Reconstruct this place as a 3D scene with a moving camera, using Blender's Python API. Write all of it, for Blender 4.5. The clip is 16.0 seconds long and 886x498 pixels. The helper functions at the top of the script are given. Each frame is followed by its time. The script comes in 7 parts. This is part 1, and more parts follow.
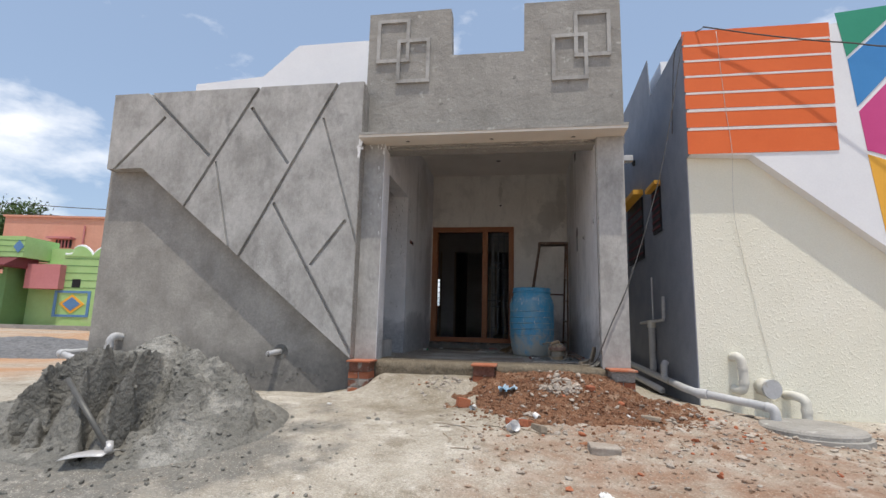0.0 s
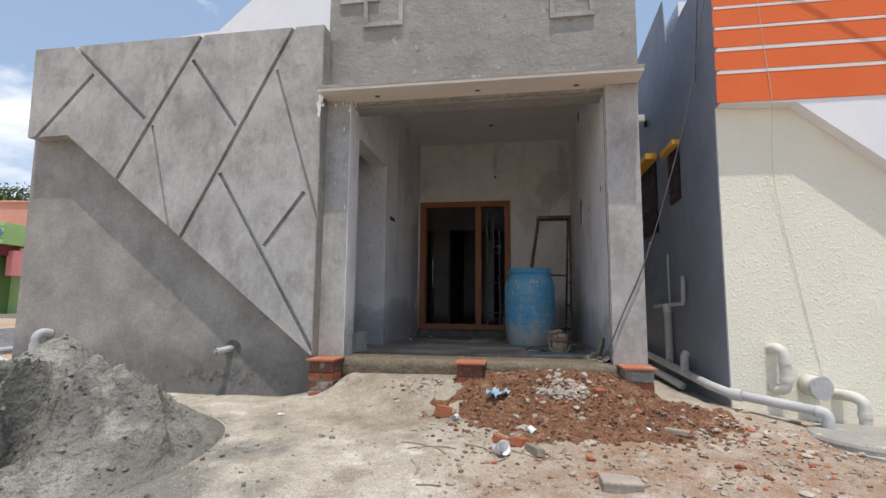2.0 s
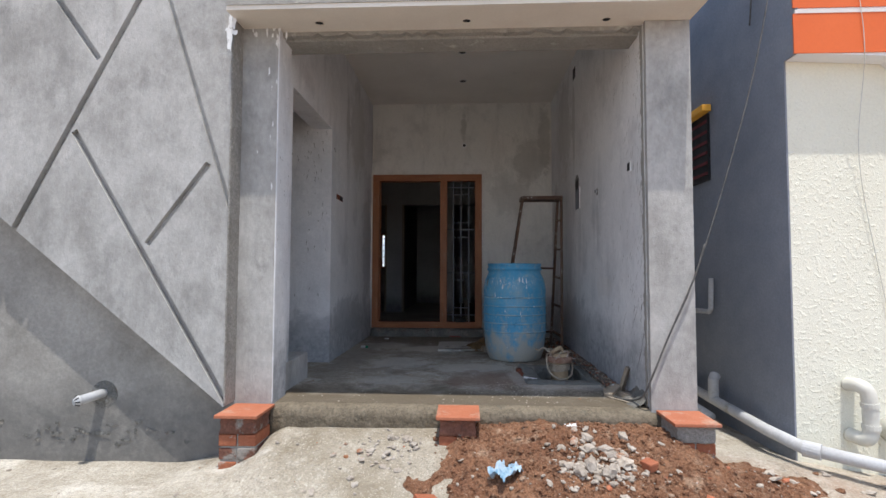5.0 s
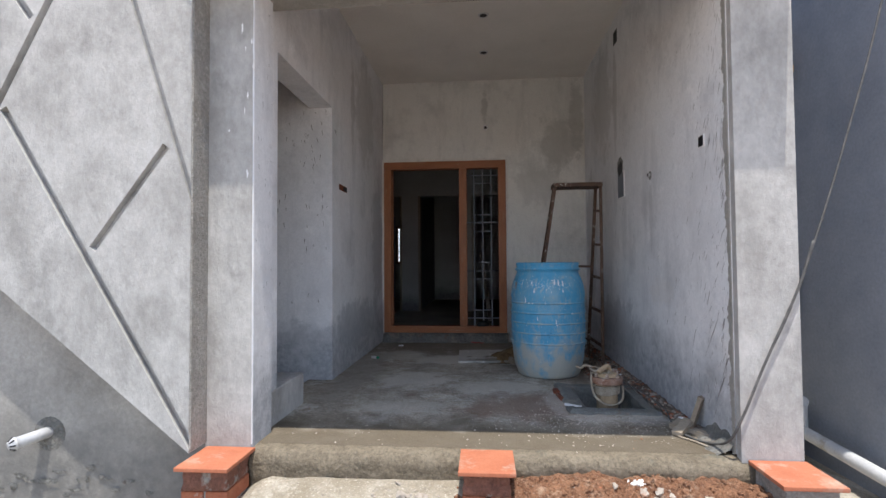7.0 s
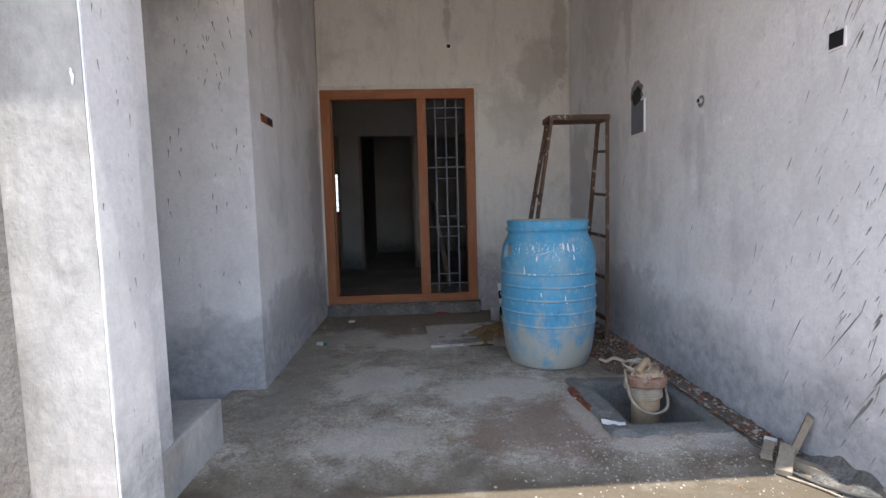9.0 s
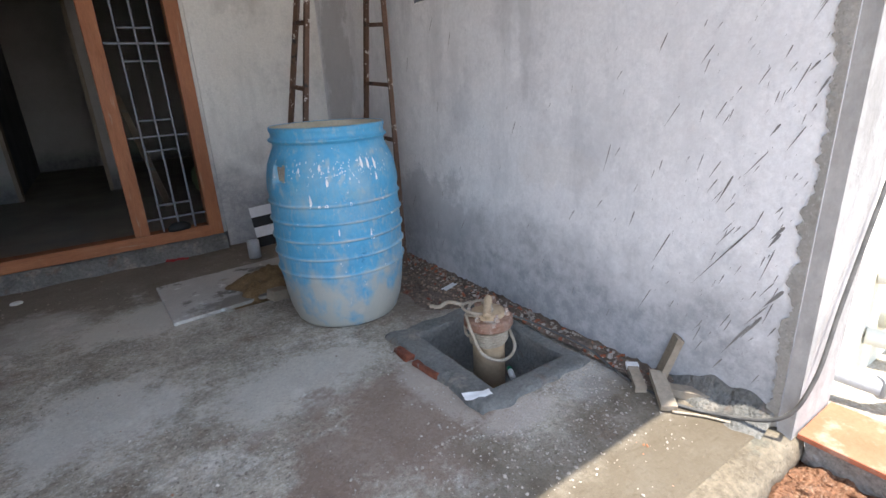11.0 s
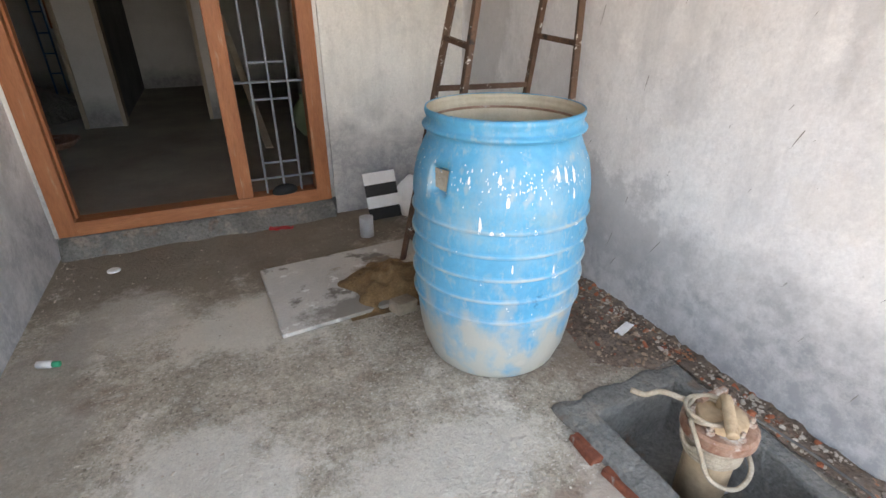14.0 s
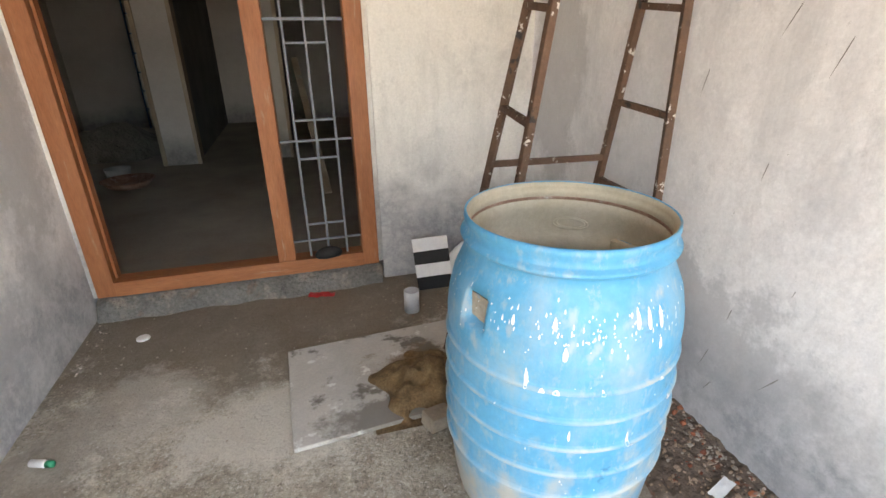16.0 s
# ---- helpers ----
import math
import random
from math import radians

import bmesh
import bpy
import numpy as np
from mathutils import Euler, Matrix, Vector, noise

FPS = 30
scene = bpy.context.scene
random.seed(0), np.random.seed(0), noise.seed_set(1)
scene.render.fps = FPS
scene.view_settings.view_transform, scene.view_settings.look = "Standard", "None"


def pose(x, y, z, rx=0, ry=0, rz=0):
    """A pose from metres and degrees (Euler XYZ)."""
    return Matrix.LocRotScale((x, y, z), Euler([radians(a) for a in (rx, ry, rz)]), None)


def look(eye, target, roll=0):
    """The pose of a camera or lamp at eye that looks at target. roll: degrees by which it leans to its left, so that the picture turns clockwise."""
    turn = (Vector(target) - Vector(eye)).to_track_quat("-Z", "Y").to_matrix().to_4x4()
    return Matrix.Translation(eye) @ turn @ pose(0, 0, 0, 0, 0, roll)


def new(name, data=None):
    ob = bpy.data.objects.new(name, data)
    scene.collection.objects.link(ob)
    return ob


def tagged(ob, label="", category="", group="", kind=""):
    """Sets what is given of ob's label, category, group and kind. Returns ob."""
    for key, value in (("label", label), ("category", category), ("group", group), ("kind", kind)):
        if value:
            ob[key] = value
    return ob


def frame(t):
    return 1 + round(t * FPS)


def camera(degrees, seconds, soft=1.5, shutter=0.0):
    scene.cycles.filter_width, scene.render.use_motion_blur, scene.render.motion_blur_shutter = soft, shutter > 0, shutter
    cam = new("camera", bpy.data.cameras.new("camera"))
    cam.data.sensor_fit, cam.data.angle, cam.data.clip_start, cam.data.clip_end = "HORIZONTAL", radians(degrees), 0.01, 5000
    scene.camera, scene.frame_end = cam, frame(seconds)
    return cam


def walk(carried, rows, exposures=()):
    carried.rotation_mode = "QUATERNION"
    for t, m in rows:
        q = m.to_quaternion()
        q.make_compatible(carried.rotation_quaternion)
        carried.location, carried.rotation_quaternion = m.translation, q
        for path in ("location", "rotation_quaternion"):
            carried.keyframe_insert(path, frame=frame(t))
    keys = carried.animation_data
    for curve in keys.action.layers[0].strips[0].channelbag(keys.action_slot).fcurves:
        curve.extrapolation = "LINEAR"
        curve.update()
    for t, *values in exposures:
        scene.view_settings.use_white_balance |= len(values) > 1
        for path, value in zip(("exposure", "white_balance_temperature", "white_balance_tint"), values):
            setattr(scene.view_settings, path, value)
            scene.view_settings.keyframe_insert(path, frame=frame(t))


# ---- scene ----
cam = camera(84.3, 16.0)
PATH = [
    (0, (0.897, -5.643, 0.352), (0.587, -3.692, 0.663), 1.4),
    (0.5, (0.947, -5.416, 0.354), (0.619, -3.466, 0.655), 1.4),
    (1, (0.921, -5.125, 0.402), (0.582, -3.175, 0.691), 1.2),
    (1.5, (0.953, -4.902, 0.43), (0.614, -2.949, 0.697), 0.8),
    (2, (0.987, -4.691, 0.451), (0.666, -2.731, 0.682), 0.5),
    (2.5, (0.937, -4.438, 0.48), (0.66, -2.466, 0.666), 0.3),
    (3, (0.835, -4.185, 0.542), (0.619, -2.201, 0.673), 0.4),
    (3.5, (0.789, -3.917, 0.584), (0.628, -1.925, 0.667), 0.5),
    (4, (0.729, -3.651, 0.708), (0.607, -1.656, 0.769), 0.6),
    (4.5, (0.62, -3.46, 0.791), (0.514, -1.463, 0.853), 0.5),
    (5, (0.566, -3.368, 0.84), (0.472, -1.373, 0.937), 0.2),
    (5.2, (0.563, -3.334, 0.855), (0.463, -1.34, 0.968), -0.0),
    (7.3, (0.491, -2.487, 0.935), (0.319, -0.495, 0.97), -0.4),
    (7.5, (0.427, -2.378, 0.943), (0.283, -0.383, 0.957), -0.7),
    (8, (0.381, -2.082, 1.007), (0.262, -0.086, 0.973), -1.1),
    (8.5, (0.265, -1.787, 1.037), (0.21, 0.21, 0.941), -1.4),
    (9, (0.182, -1.54, 1.037), (0.281, 0.45, 0.869), -1.5),
    (9.5, (0.172, -1.265, 1.084), (0.477, 0.692, 0.803), -1.4),
    (10, (0.126, -1.041, 1.092), (0.737, 0.822, 0.695), -1.6),
    (10.2, (0.113, -0.954, 1.091), (0.843, 0.855, 0.65), -2.1),
    (12.3, (0.208, 0.007, 1.086), (1.468, 1.228, 0.125), -0.6),
    (12.5, (0.208, 0.049, 1.085), (1.478, 1.233, 0.093), -0.1),
    (13, (0.183, 0.087, 1.092), (1.421, 1.308, 0.104), 0.7),
    (13.5, (0.112, 0.171, 1.148), (1.139, 1.631, 0.245), 0.7),
    (14, (0.155, 0.32, 1.238), (0.907, 1.948, 0.353), 0.0),
    (14.5, (0.262, 0.407, 1.338), (0.965, 2.047, 0.434), -1.1),
    (15, (0.35, 0.509, 1.334), (1.095, 2.127, 0.425), -1.3),
    (15.5, (0.378, 0.656, 1.331), (1.078, 2.306, 0.444), -0.9),
    (16, (0.419, 0.712, 1.358), (0.917, 2.478, 0.563), -0.8),
]
EXPOSURES = [(0.0, -0.24, 6750, 10), (3.5, -0.06, 6750, 10), (5.2, 0.22, 6450, 10), (8.0, 0.85, 6500, 10), (10.0, 1.45, 6600, 10), (12.5, 1.6, 6850, 10), (13.0, 1.72, 7150, 10), (14.0, 2.48, 7750, 10), (16.0, 2.8, 8250, 10)]
walk(cam, [(t, look(eye, target, roll)) for t, eye, target, roll in PATH], EXPOSURES)

# ---- daylight ----
SUN_DIR = Vector((0.05, -0.222, 1.0)).normalized()
world = bpy.data.worlds.new("sky")
scene.world = world
world.use_nodes = True
wn, wl = world.node_tree.nodes, world.node_tree.links
wn.clear()
sky = wn.new("ShaderNodeTexSky")
sky.sky_type, sky.sun_disc = "NISHITA", False
sky.sun_elevation, sky.sun_rotation = math.asin(SUN_DIR.z), math.pi - 0.27
sky.air_density, sky.dust_density, sky.ozone_density = 1.0, 1.6, 1.5
wc = wn.new("ShaderNodeTexCoord")
wmap = wn.new("ShaderNodeMapping")
wmap.inputs["Scale"].default_value = (1.6, 1.6, 3.4)
wmap.inputs["Location"].default_value = (0.35, 0.2, 0.12)
wnoise = wn.new("ShaderNodeTexNoise")
wnoise.inputs["Scale"].default_value, wnoise.inputs["Detail"].default_value = 2.1, 9.0
wnoise.inputs["Roughness"].default_value = 0.56
wramp = wn.new("ShaderNodeValToRGB")
wramp.color_ramp.elements[0].position, wramp.color_ramp.elements[1].position = 0.50, 0.72
wramp.color_ramp.elements[0].color = (0.03, 0.03, 0.03, 1)
wsep = wn.new("ShaderNodeSeparateXYZ")
wlow = wn.new("ShaderNodeMapRange")
wlow.inputs["From Min"].default_value, wlow.inputs["From Max"].default_value = 0.12, 0.55
wlow.inputs["To Min"].default_value, wlow.inputs["To Max"].default_value = 0.10, -0.09
wadd = wn.new("ShaderNodeMath")
wmix = wn.new("ShaderNodeMix")
wmix.data_type = "RGBA"
wmix.inputs["B"].default_value = (10.5, 10.6, 10.9, 1)
wbg = wn.new("ShaderNodeBackground")
wbg.inputs["Strength"].default_value = 0.15
wout = wn.new("ShaderNodeOutputWorld")
wl.new(wc.outputs["Generated"], wmap.inputs["Vector"])
wl.new(wmap.outputs["Vector"], wnoise.inputs["Vector"])
wl.new(wc.outputs["Generated"], wsep.inputs["Vector"])
wl.new(wsep.outputs["Z"], wlow.inputs["Value"])
wl.new(wnoise.outputs["Fac"], wadd.inputs[0])
wl.new(wlow.outputs["Result"], wadd.inputs[1])
wl.new(wadd.outputs["Value"], wramp.inputs["Fac"])
wl.new(wramp.outputs["Color"], wmix.inputs["Factor"])
whaze = wn.new("ShaderNodeMix")
whaze.data_type = "RGBA"
whaze.inputs["Factor"].default_value = 0.3
whaze.inputs["B"].default_value = (4.6, 6.6, 9.8, 1)
wl.new(sky.outputs["Color"], whaze.inputs["A"])
wl.new(whaze.outputs["Result"], wmix.inputs["A"])
wl.new(wmix.outputs["Result"], wbg.inputs["Color"])
wl.new(wbg.outputs["Background"], wout.inputs["Surface"])
sun = new("sun", bpy.data.lights.new("sun", "SUN"))
sun.data.energy, sun.data.angle, sun.data.color = 4.1, radians(0.55), (1.0, 0.955, 0.88)
sun.matrix_world = look(SUN_DIR * 30, (0, 0, 0))


# ---- materials ----
def mat(name, a, b, scale=1.5, rough=0.85, grain=0.12, grain_scale=60.0, bump=0.25, bump_scale=35.0, spots=None, spot_scale=4.0,
        spot_at=0.58, spot_soft=0.08, metal=0.0, vary=0.0, spec=0.3, stretch=(1, 1, 1), spot2=None, spot2_scale=9.0, spot2_at=0.62, spot2_soft=0.05,
        lump=0.0, lump_scale=4.0):
    """A surface of two mottled colours with grain, up to two kinds of stain and fine relief."""
    m = bpy.data.materials.new(name)
    m.use_nodes = True
    n, l = m.node_tree.nodes, m.node_tree.links
    p = n["Principled BSDF"]
    p.inputs["Roughness"].default_value, p.inputs["Metallic"].default_value = rough, metal
    p.inputs["Specular IOR Level"].default_value = spec
    co = n.new("ShaderNodeTexCoord")
    mp = n.new("ShaderNodeMapping")
    mp.inputs["Scale"].default_value = stretch
    l.new(co.outputs["Object"], mp.inputs["Vector"])

    def tex(s, detail=8.0, r=0.66, off=0.0):
        t = n.new("ShaderNodeTexNoise")
        t.inputs["Scale"].default_value, t.inputs["Detail"].default_value, t.inputs["Roughness"].default_value = s, detail, r
        if off:
            o = n.new("ShaderNodeMapping")
            o.inputs["Location"].default_value = (off, off * 1.7, off * 0.6)
            l.new(mp.outputs["Vector"], o.inputs["Vector"])
            l.new(o.outputs["Vector"], t.inputs["Vector"])
        else:
            l.new(mp.outputs["Vector"], t.inputs["Vector"])
        return t.outputs["Fac"]

    def span(fac, lo, hi, to0=0.0, to1=1.0):
        r = n.new("ShaderNodeMapRange")
        r.inputs["From Min"].default_value, r.inputs["From Max"].default_value = lo, hi
        r.inputs["To Min"].default_value, r.inputs["To Max"].default_value = to0, to1
        l.new(fac, r.inputs["Value"])
        return r.outputs["Result"]

    def mix(fac, x, y, how="MIX"):
        k = n.new("ShaderNodeMix")
        k.data_type, k.blend_type = "RGBA", how
        if isinstance(fac, float):
            k.inputs["Factor"].default_value = fac
        else:
            l.new(fac, k.inputs["Factor"])
        for sock, v in (("A", x), ("B", y)):
            if isinstance(v, tuple):
                k.inputs[sock].default_value = (*v, 1)
            else:
                l.new(v, k.inputs[sock])
        return k.outputs["Result"]

    col = mix(span(tex(scale), 0.32, 0.68), a, b)
    if spots:
        col = mix(span(tex(spot_scale, 8, 0.65, 3.1), spot_at, spot_at + spot_soft), col, spots)
    if spot2:
        col = mix(span(tex(spot2_scale, 8, 0.6, 7.7), spot2_at, spot2_at + spot2_soft), col, spot2)
    g = span(tex(grain_scale, 4, 0.7, 1.3), 0.25, 0.75, 1 - grain, 1 + grain)
    k = n.new("ShaderNodeVectorMath")
    k.operation = "SCALE"
    l.new(col, k.inputs[0])
    l.new(g, k.inputs["Scale"])
    out = k.outputs["Vector"]
    if vary:
        oi = n.new("ShaderNodeObjectInfo")
        k2 = n.new("ShaderNodeVectorMath")
        k2.operation = "SCALE"
        l.new(out, k2.inputs[0])
        l.new(span(oi.outputs["Random"], 0, 1, 1 - vary, 1 + vary), k2.inputs["Scale"])
        out = k2.outputs["Vector"]
    l.new(out, p.inputs["Base Color"])
    rr = span(tex(scale * 3, 5, 0.6, 5.5), 0.3, 0.7, max(0.02, rough - 0.1), min(1.0, rough + 0.08))
    l.new(rr, p.inputs["Roughness"])
    if bump:
        bp = n.new("ShaderNodeBump")
        bp.inputs["Strength"].default_value, bp.inputs["Distance"].default_value = bump, 0.01
        l.new(tex(bump_scale, 6, 0.65, 2.2), bp.inputs["Height"])
        last = bp
        if lump:
            b2 = n.new("ShaderNodeBump")
            b2.inputs["Strength"].default_value, b2.inputs["Distance"].default_value = lump, 0.05
            l.new(tex(lump_scale, 4, 0.55, 8.8), b2.inputs["Height"])
            l.new(bp.outputs["Normal"], b2.inputs["Normal"])
            last = b2
        l.new(last.outputs["Normal"], p.inputs["Normal"])
    return m


def stained(name, a, b, stain, height, spread, **kw):
    """A wall paint with damp, dirty patches that climb unevenly from the floor."""
    m = mat(name, a, b, **kw)
    n, l = m.node_tree.nodes, m.node_tree.links
    p = n["Principled BSDF"]
    src = p.inputs["Base Color"].links[0].from_socket
    co = n.new("ShaderNodeTexCoord")
    sp = n.new("ShaderNodeSeparateXYZ")
    l.new(co.outputs["Object"], sp.inputs["Vector"])
    t = n.new("ShaderNodeTexNoise")
    t.inputs["Scale"].default_value, t.inputs["Detail"].default_value, t.inputs["Roughness"].default_value = 2.2, 12.0, 0.68
    l.new(co.outputs["Object"], t.inputs["Vector"])
    t2 = n.new("ShaderNodeTexNoise")
    t2.inputs["Scale"].default_value, t2.inputs["Detail"].default_value, t2.inputs["Roughness"].default_value = 16.0, 10.0, 0.75
    l.new(co.outputs["Object"], t2.inputs["Vector"])
    speck = n.new("ShaderNodeMapRange")
    speck.inputs["From Min"].default_value, speck.inputs["From Max"].default_value = 0.40, 0.58
    speck.inputs["To Min"].default_value, speck.inputs["To Max"].default_value = 0.65, 1.0
    l.new(t2.outputs["Fac"], speck.inputs["Value"])
    both = n.new("ShaderNodeMath")
    both.operation = "MULTIPLY"
    md = n.new("ShaderNodeMath")
    md.operation = "MULTIPLY_ADD"
    md.inputs[1].default_value, md.inputs[2].default_value = -spread, 0.0
    l.new(t.outputs["Fac"], md.inputs[0])
    ad = n.new("ShaderNodeMath")
    l.new(sp.outputs["Z"], ad.inputs[0])
    l.new(md.outputs["Value"], ad.inputs[1])
    r = n.new("ShaderNodeMapRange")
    r.inputs["From Min"].default_value, r.inputs["From Max"].default_value = height - spread * 0.5 - 0.12, height - spread * 0.5 + 0.16
    r.inputs["To Min"].default_value, r.inputs["To Max"].default_value = 0.95, 0.0
    l.new(ad.outputs["Value"], r.inputs["Value"])
    k = n.new("ShaderNodeMix")
    k.data_type = "RGBA"
    k.inputs["B"].default_value = (*stain, 1)
    l.new(r.outputs["Result"], both.inputs[0])
    l.new(speck.outputs["Result"], both.inputs[1])
    l.new(both.outputs["Value"], k.inputs["Factor"])
    l.new(src, k.inputs["A"])
    l.new(k.outputs["Result"], p.inputs["Base Color"])
    return m


CEMENT = mat("cement_render", (0.285, 0.277, 0.263), (0.465, 0.455, 0.44), 3.4, 0.9, 0.15, 26, 0.40, 60, (0.19, 0.186, 0.177), 2.6, 0.57, 0.2, lump=0.25, lump_scale=3.0,
             spot2=(0.48, 0.47, 0.455), spot2_scale=3.0, spot2_at=0.54, spot2_soft=0.22, stretch=(1.0, 1.0, 0.65))
CEMENT_OLD = mat("weathered_cement", (0.25, 0.24, 0.22), (0.36, 0.345, 0.32), 1.6, 0.92, 0.16, 70, 0.7, 30, (0.15, 0.145, 0.135), 5.0, 0.62, 0.08, lump=0.35, lump_scale=5.0,
                 spot2=(0.46, 0.45, 0.42), spot2_scale=7.0, spot2_at=0.62, spot2_soft=0.06)
CEMENT_DARK = mat("fresh_dark_cement", (0.115, 0.115, 0.108), (0.20, 0.195, 0.182), 6.0, 0.92, 0.35, 60, 1.0, 50, (0.25, 0.225, 0.195), 7.0, 0.55, 0.08, lump=0.6, lump_scale=22, spot2=(0.17, 0.125, 0.10), spot2_scale=5, spot2_at=0.58, spot2_soft=0.08)
CEMENT_PIT = mat("trowelled_dark_cement", (0.135, 0.137, 0.13), (0.205, 0.205, 0.195), 5.0, 0.93, 0.3, 70, 0.9, 70, (0.26, 0.24, 0.21), 7.0, 0.57, 0.1, lump=0.35, lump_scale=24, spot2=(0.17, 0.135, 0.11), spot2_scale=6, spot2_at=0.62, spot2_soft=0.08)
CEMENT_ROUGH = mat("rough_cast_cement", (0.25, 0.235, 0.215), (0.37, 0.355, 0.33), 5.0, 0.95, 0.3, 60, 0.8, 90, (0.40, 0.38, 0.35), 22.0, 0.60, 0.06, lump=0.5, lump_scale=70)
BASE_WALL = stained("lower_cement_render", (0.24, 0.227, 0.208), (0.375, 0.358, 0.33), (0.16, 0.155, 0.147), -0.02, 0.7, scale=2.6, rough=0.9, grain=0.18, grain_scale=45,
                    bump=0.3, bump_scale=40, spots=(0.24, 0.23, 0.21), spot_scale=1.7, spot_at=0.58, spot_soft=0.1, lump=0.1)
PRIMER = stained("white_primer_wall", (0.715, 0.717, 0.735), (0.79, 0.793, 0.805), (0.30, 0.312, 0.335), 0.34, 0.8, scale=1.2, rough=0.88, grain=0.10, grain_scale=70,
                 bump=0.22, bump_scale=45, spots=(0.57, 0.575, 0.595), spot_scale=2.0, spot_at=0.57, spot_soft=0.16, lump=0.15, lump_scale=3.5,
                 spot2=(0.83, 0.83, 0.84), spot2_scale=6, spot2_at=0.6, spot2_soft=0.12)
PRIMER_BACK = stained("cream_white_primer_wall", (0.68, 0.66, 0.625), (0.77, 0.755, 0.72), (0.30, 0.30, 0.31), 0.50, 0.9, scale=1.0, rough=0.88, grain=0.10,
                      grain_scale=70, bump=0.35, bump_scale=30, spots=(0.50, 0.49, 0.47), spot_scale=1.5, spot_at=0.58, spot_soft=0.18, lump=0.12, lump_scale=3.5)
CEIL = mat("ceiling_plaster", (0.66, 0.63, 0.59), (0.74, 0.71, 0.67), 1.5, 0.9, 0.05, 60, 0.15, 30, (0.55, 0.52, 0.49), 1.2, 0.6, 0.15)
SOFFIT = mat("cream_soffit_paint", (0.66, 0.60, 0.53), (0.74, 0.69, 0.62), 2.0, 0.8, 0.04, 60, 0.12, 30)
INNER = stained("inner_wall_plaster", (0.43, 0.42, 0.405), (0.56, 0.55, 0.535), (0.20, 0.20, 0.20), 0.2, 0.6, scale=1.0, rough=0.9, grain=0.06, bump=0.2)
PORCH_FLOOR = mat("porch_cement_floor", (0.235, 0.203, 0.162), (0.475, 0.43, 0.36), 5.5, 0.86, 0.45, 70, 0.9, 60, (0.54, 0.508, 0.455), 3.3, 0.545, 0.10, lump=0.14, lump_scale=18,
                  spot2=(0.19, 0.125, 0.088), spot2_scale=3.1, spot2_at=0.575, spot2_soft=0.14)
# inner wall plaster with the middle room's gloom put into its colour
INNER_DIM = mat("dimmed_inner_wall", (0.15, 0.15, 0.148), (0.24, 0.238, 0.23), 1.2, 0.92, 0.1, 50, 0.3, 40)
HALL_FLOOR = mat("hall_cement_floor", (0.27, 0.24, 0.20), (0.40, 0.36, 0.31), 1.4, 0.8, 0.1, 60, 0.3, 40)
PORCH_EDGE = mat("rough_step_edge", (0.115, 0.093, 0.066), (0.195, 0.163, 0.12), 6.0, 0.92, 0.4, 50, 0.9, 22, (0.13, 0.12, 0.095), 6.0, 0.58, 0.08, lump=0.6, lump_scale=9)
SAND = mat("grey_river_sand", (0.14, 0.136, 0.121), (0.245, 0.237, 0.213), 2.6, 0.95, 0.38, 120, 1.0, 60, (0.32, 0.31, 0.28), 2.2, 0.56, 0.1, lump=0.8, lump_scale=18)
RED_SOIL = mat("red_earth", (0.15, 0.066, 0.036), (0.27, 0.138, 0.078), 5.0, 0.95, 0.5, 80, 1.0, 55, (0.33, 0.215, 0.145), 9.0, 0.57, 0.08, lump=1.0, lump_scale=26)
SOOT_BRICK = mat("mortar_smeared_brick", (0.12, 0.055, 0.04), (0.23, 0.105, 0.072), 9.0, 0.93, 0.3, 60, 0.9, 40, (0.27, 0.245, 0.22), 8.0, 0.54, 0.08, lump=0.5, lump_scale=20)
RUBBLE = mat("broken_cement_bits", (0.31, 0.262, 0.215), (0.47, 0.42, 0.37), 6.0, 0.92, 0.2, 60, 0.6, 40, (0.33, 0.15, 0.08), 3.0, 0.6, 0.05, vary=0.2)
PLASTER = mat("pale_plaster_bits", (0.40, 0.365, 0.32), (0.56, 0.52, 0.47), 20.0, 0.9, 0.15, 60, 0.4, 40)
CLOD = mat("dry_brown_clods", (0.24, 0.158, 0.11), (0.38, 0.285, 0.215), 7.0, 0.95, 0.3, 80, 0.8, 55)
BRICK = mat("fired_red_brick", (0.28, 0.085, 0.045), (0.40, 0.15, 0.08), 8.0, 0.9, 0.2, 70, 0.6, 50, (0.42, 0.36, 0.31), 9.0, 0.62, 0.06, vary=0.15)
PIT_BRICK = mat("damp_dark_brick", (0.15, 0.048, 0.03), (0.24, 0.085, 0.05), 9.0, 0.9, 0.3, 60, 0.8, 40, (0.22, 0.20, 0.18), 12.0, 0.6, 0.06)
TERRACOTTA = mat("terracotta_tile", (0.36, 0.115, 0.06), (0.43, 0.16, 0.09), 5.0, 0.75, 0.14, 80, 0.2, 40, (0.42, 0.29, 0.22), 7.0, 0.54, 0.16)
RUBBLE_EARTH = mat("brick_dust_earth", (0.115, 0.082, 0.062), (0.20, 0.155, 0.125), 5.0, 0.95, 0.35, 60, 1.0, 40, (0.24, 0.10, 0.06), 7.0, 0.6, 0.08, lump=0.7, lump_scale=24)
ORANGE = mat("orange_wall_paint", (0.70, 0.135, 0.036), (0.76, 0.16, 0.045), 1.2, 0.6, 0.03, 50, 0.06, 30)
WHITE_PAINT = mat("white_wall_paint", (0.76, 0.77, 0.80), (0.82, 0.83, 0.85), 1.3, 0.7, 0.03, 50, 0.08, 30)
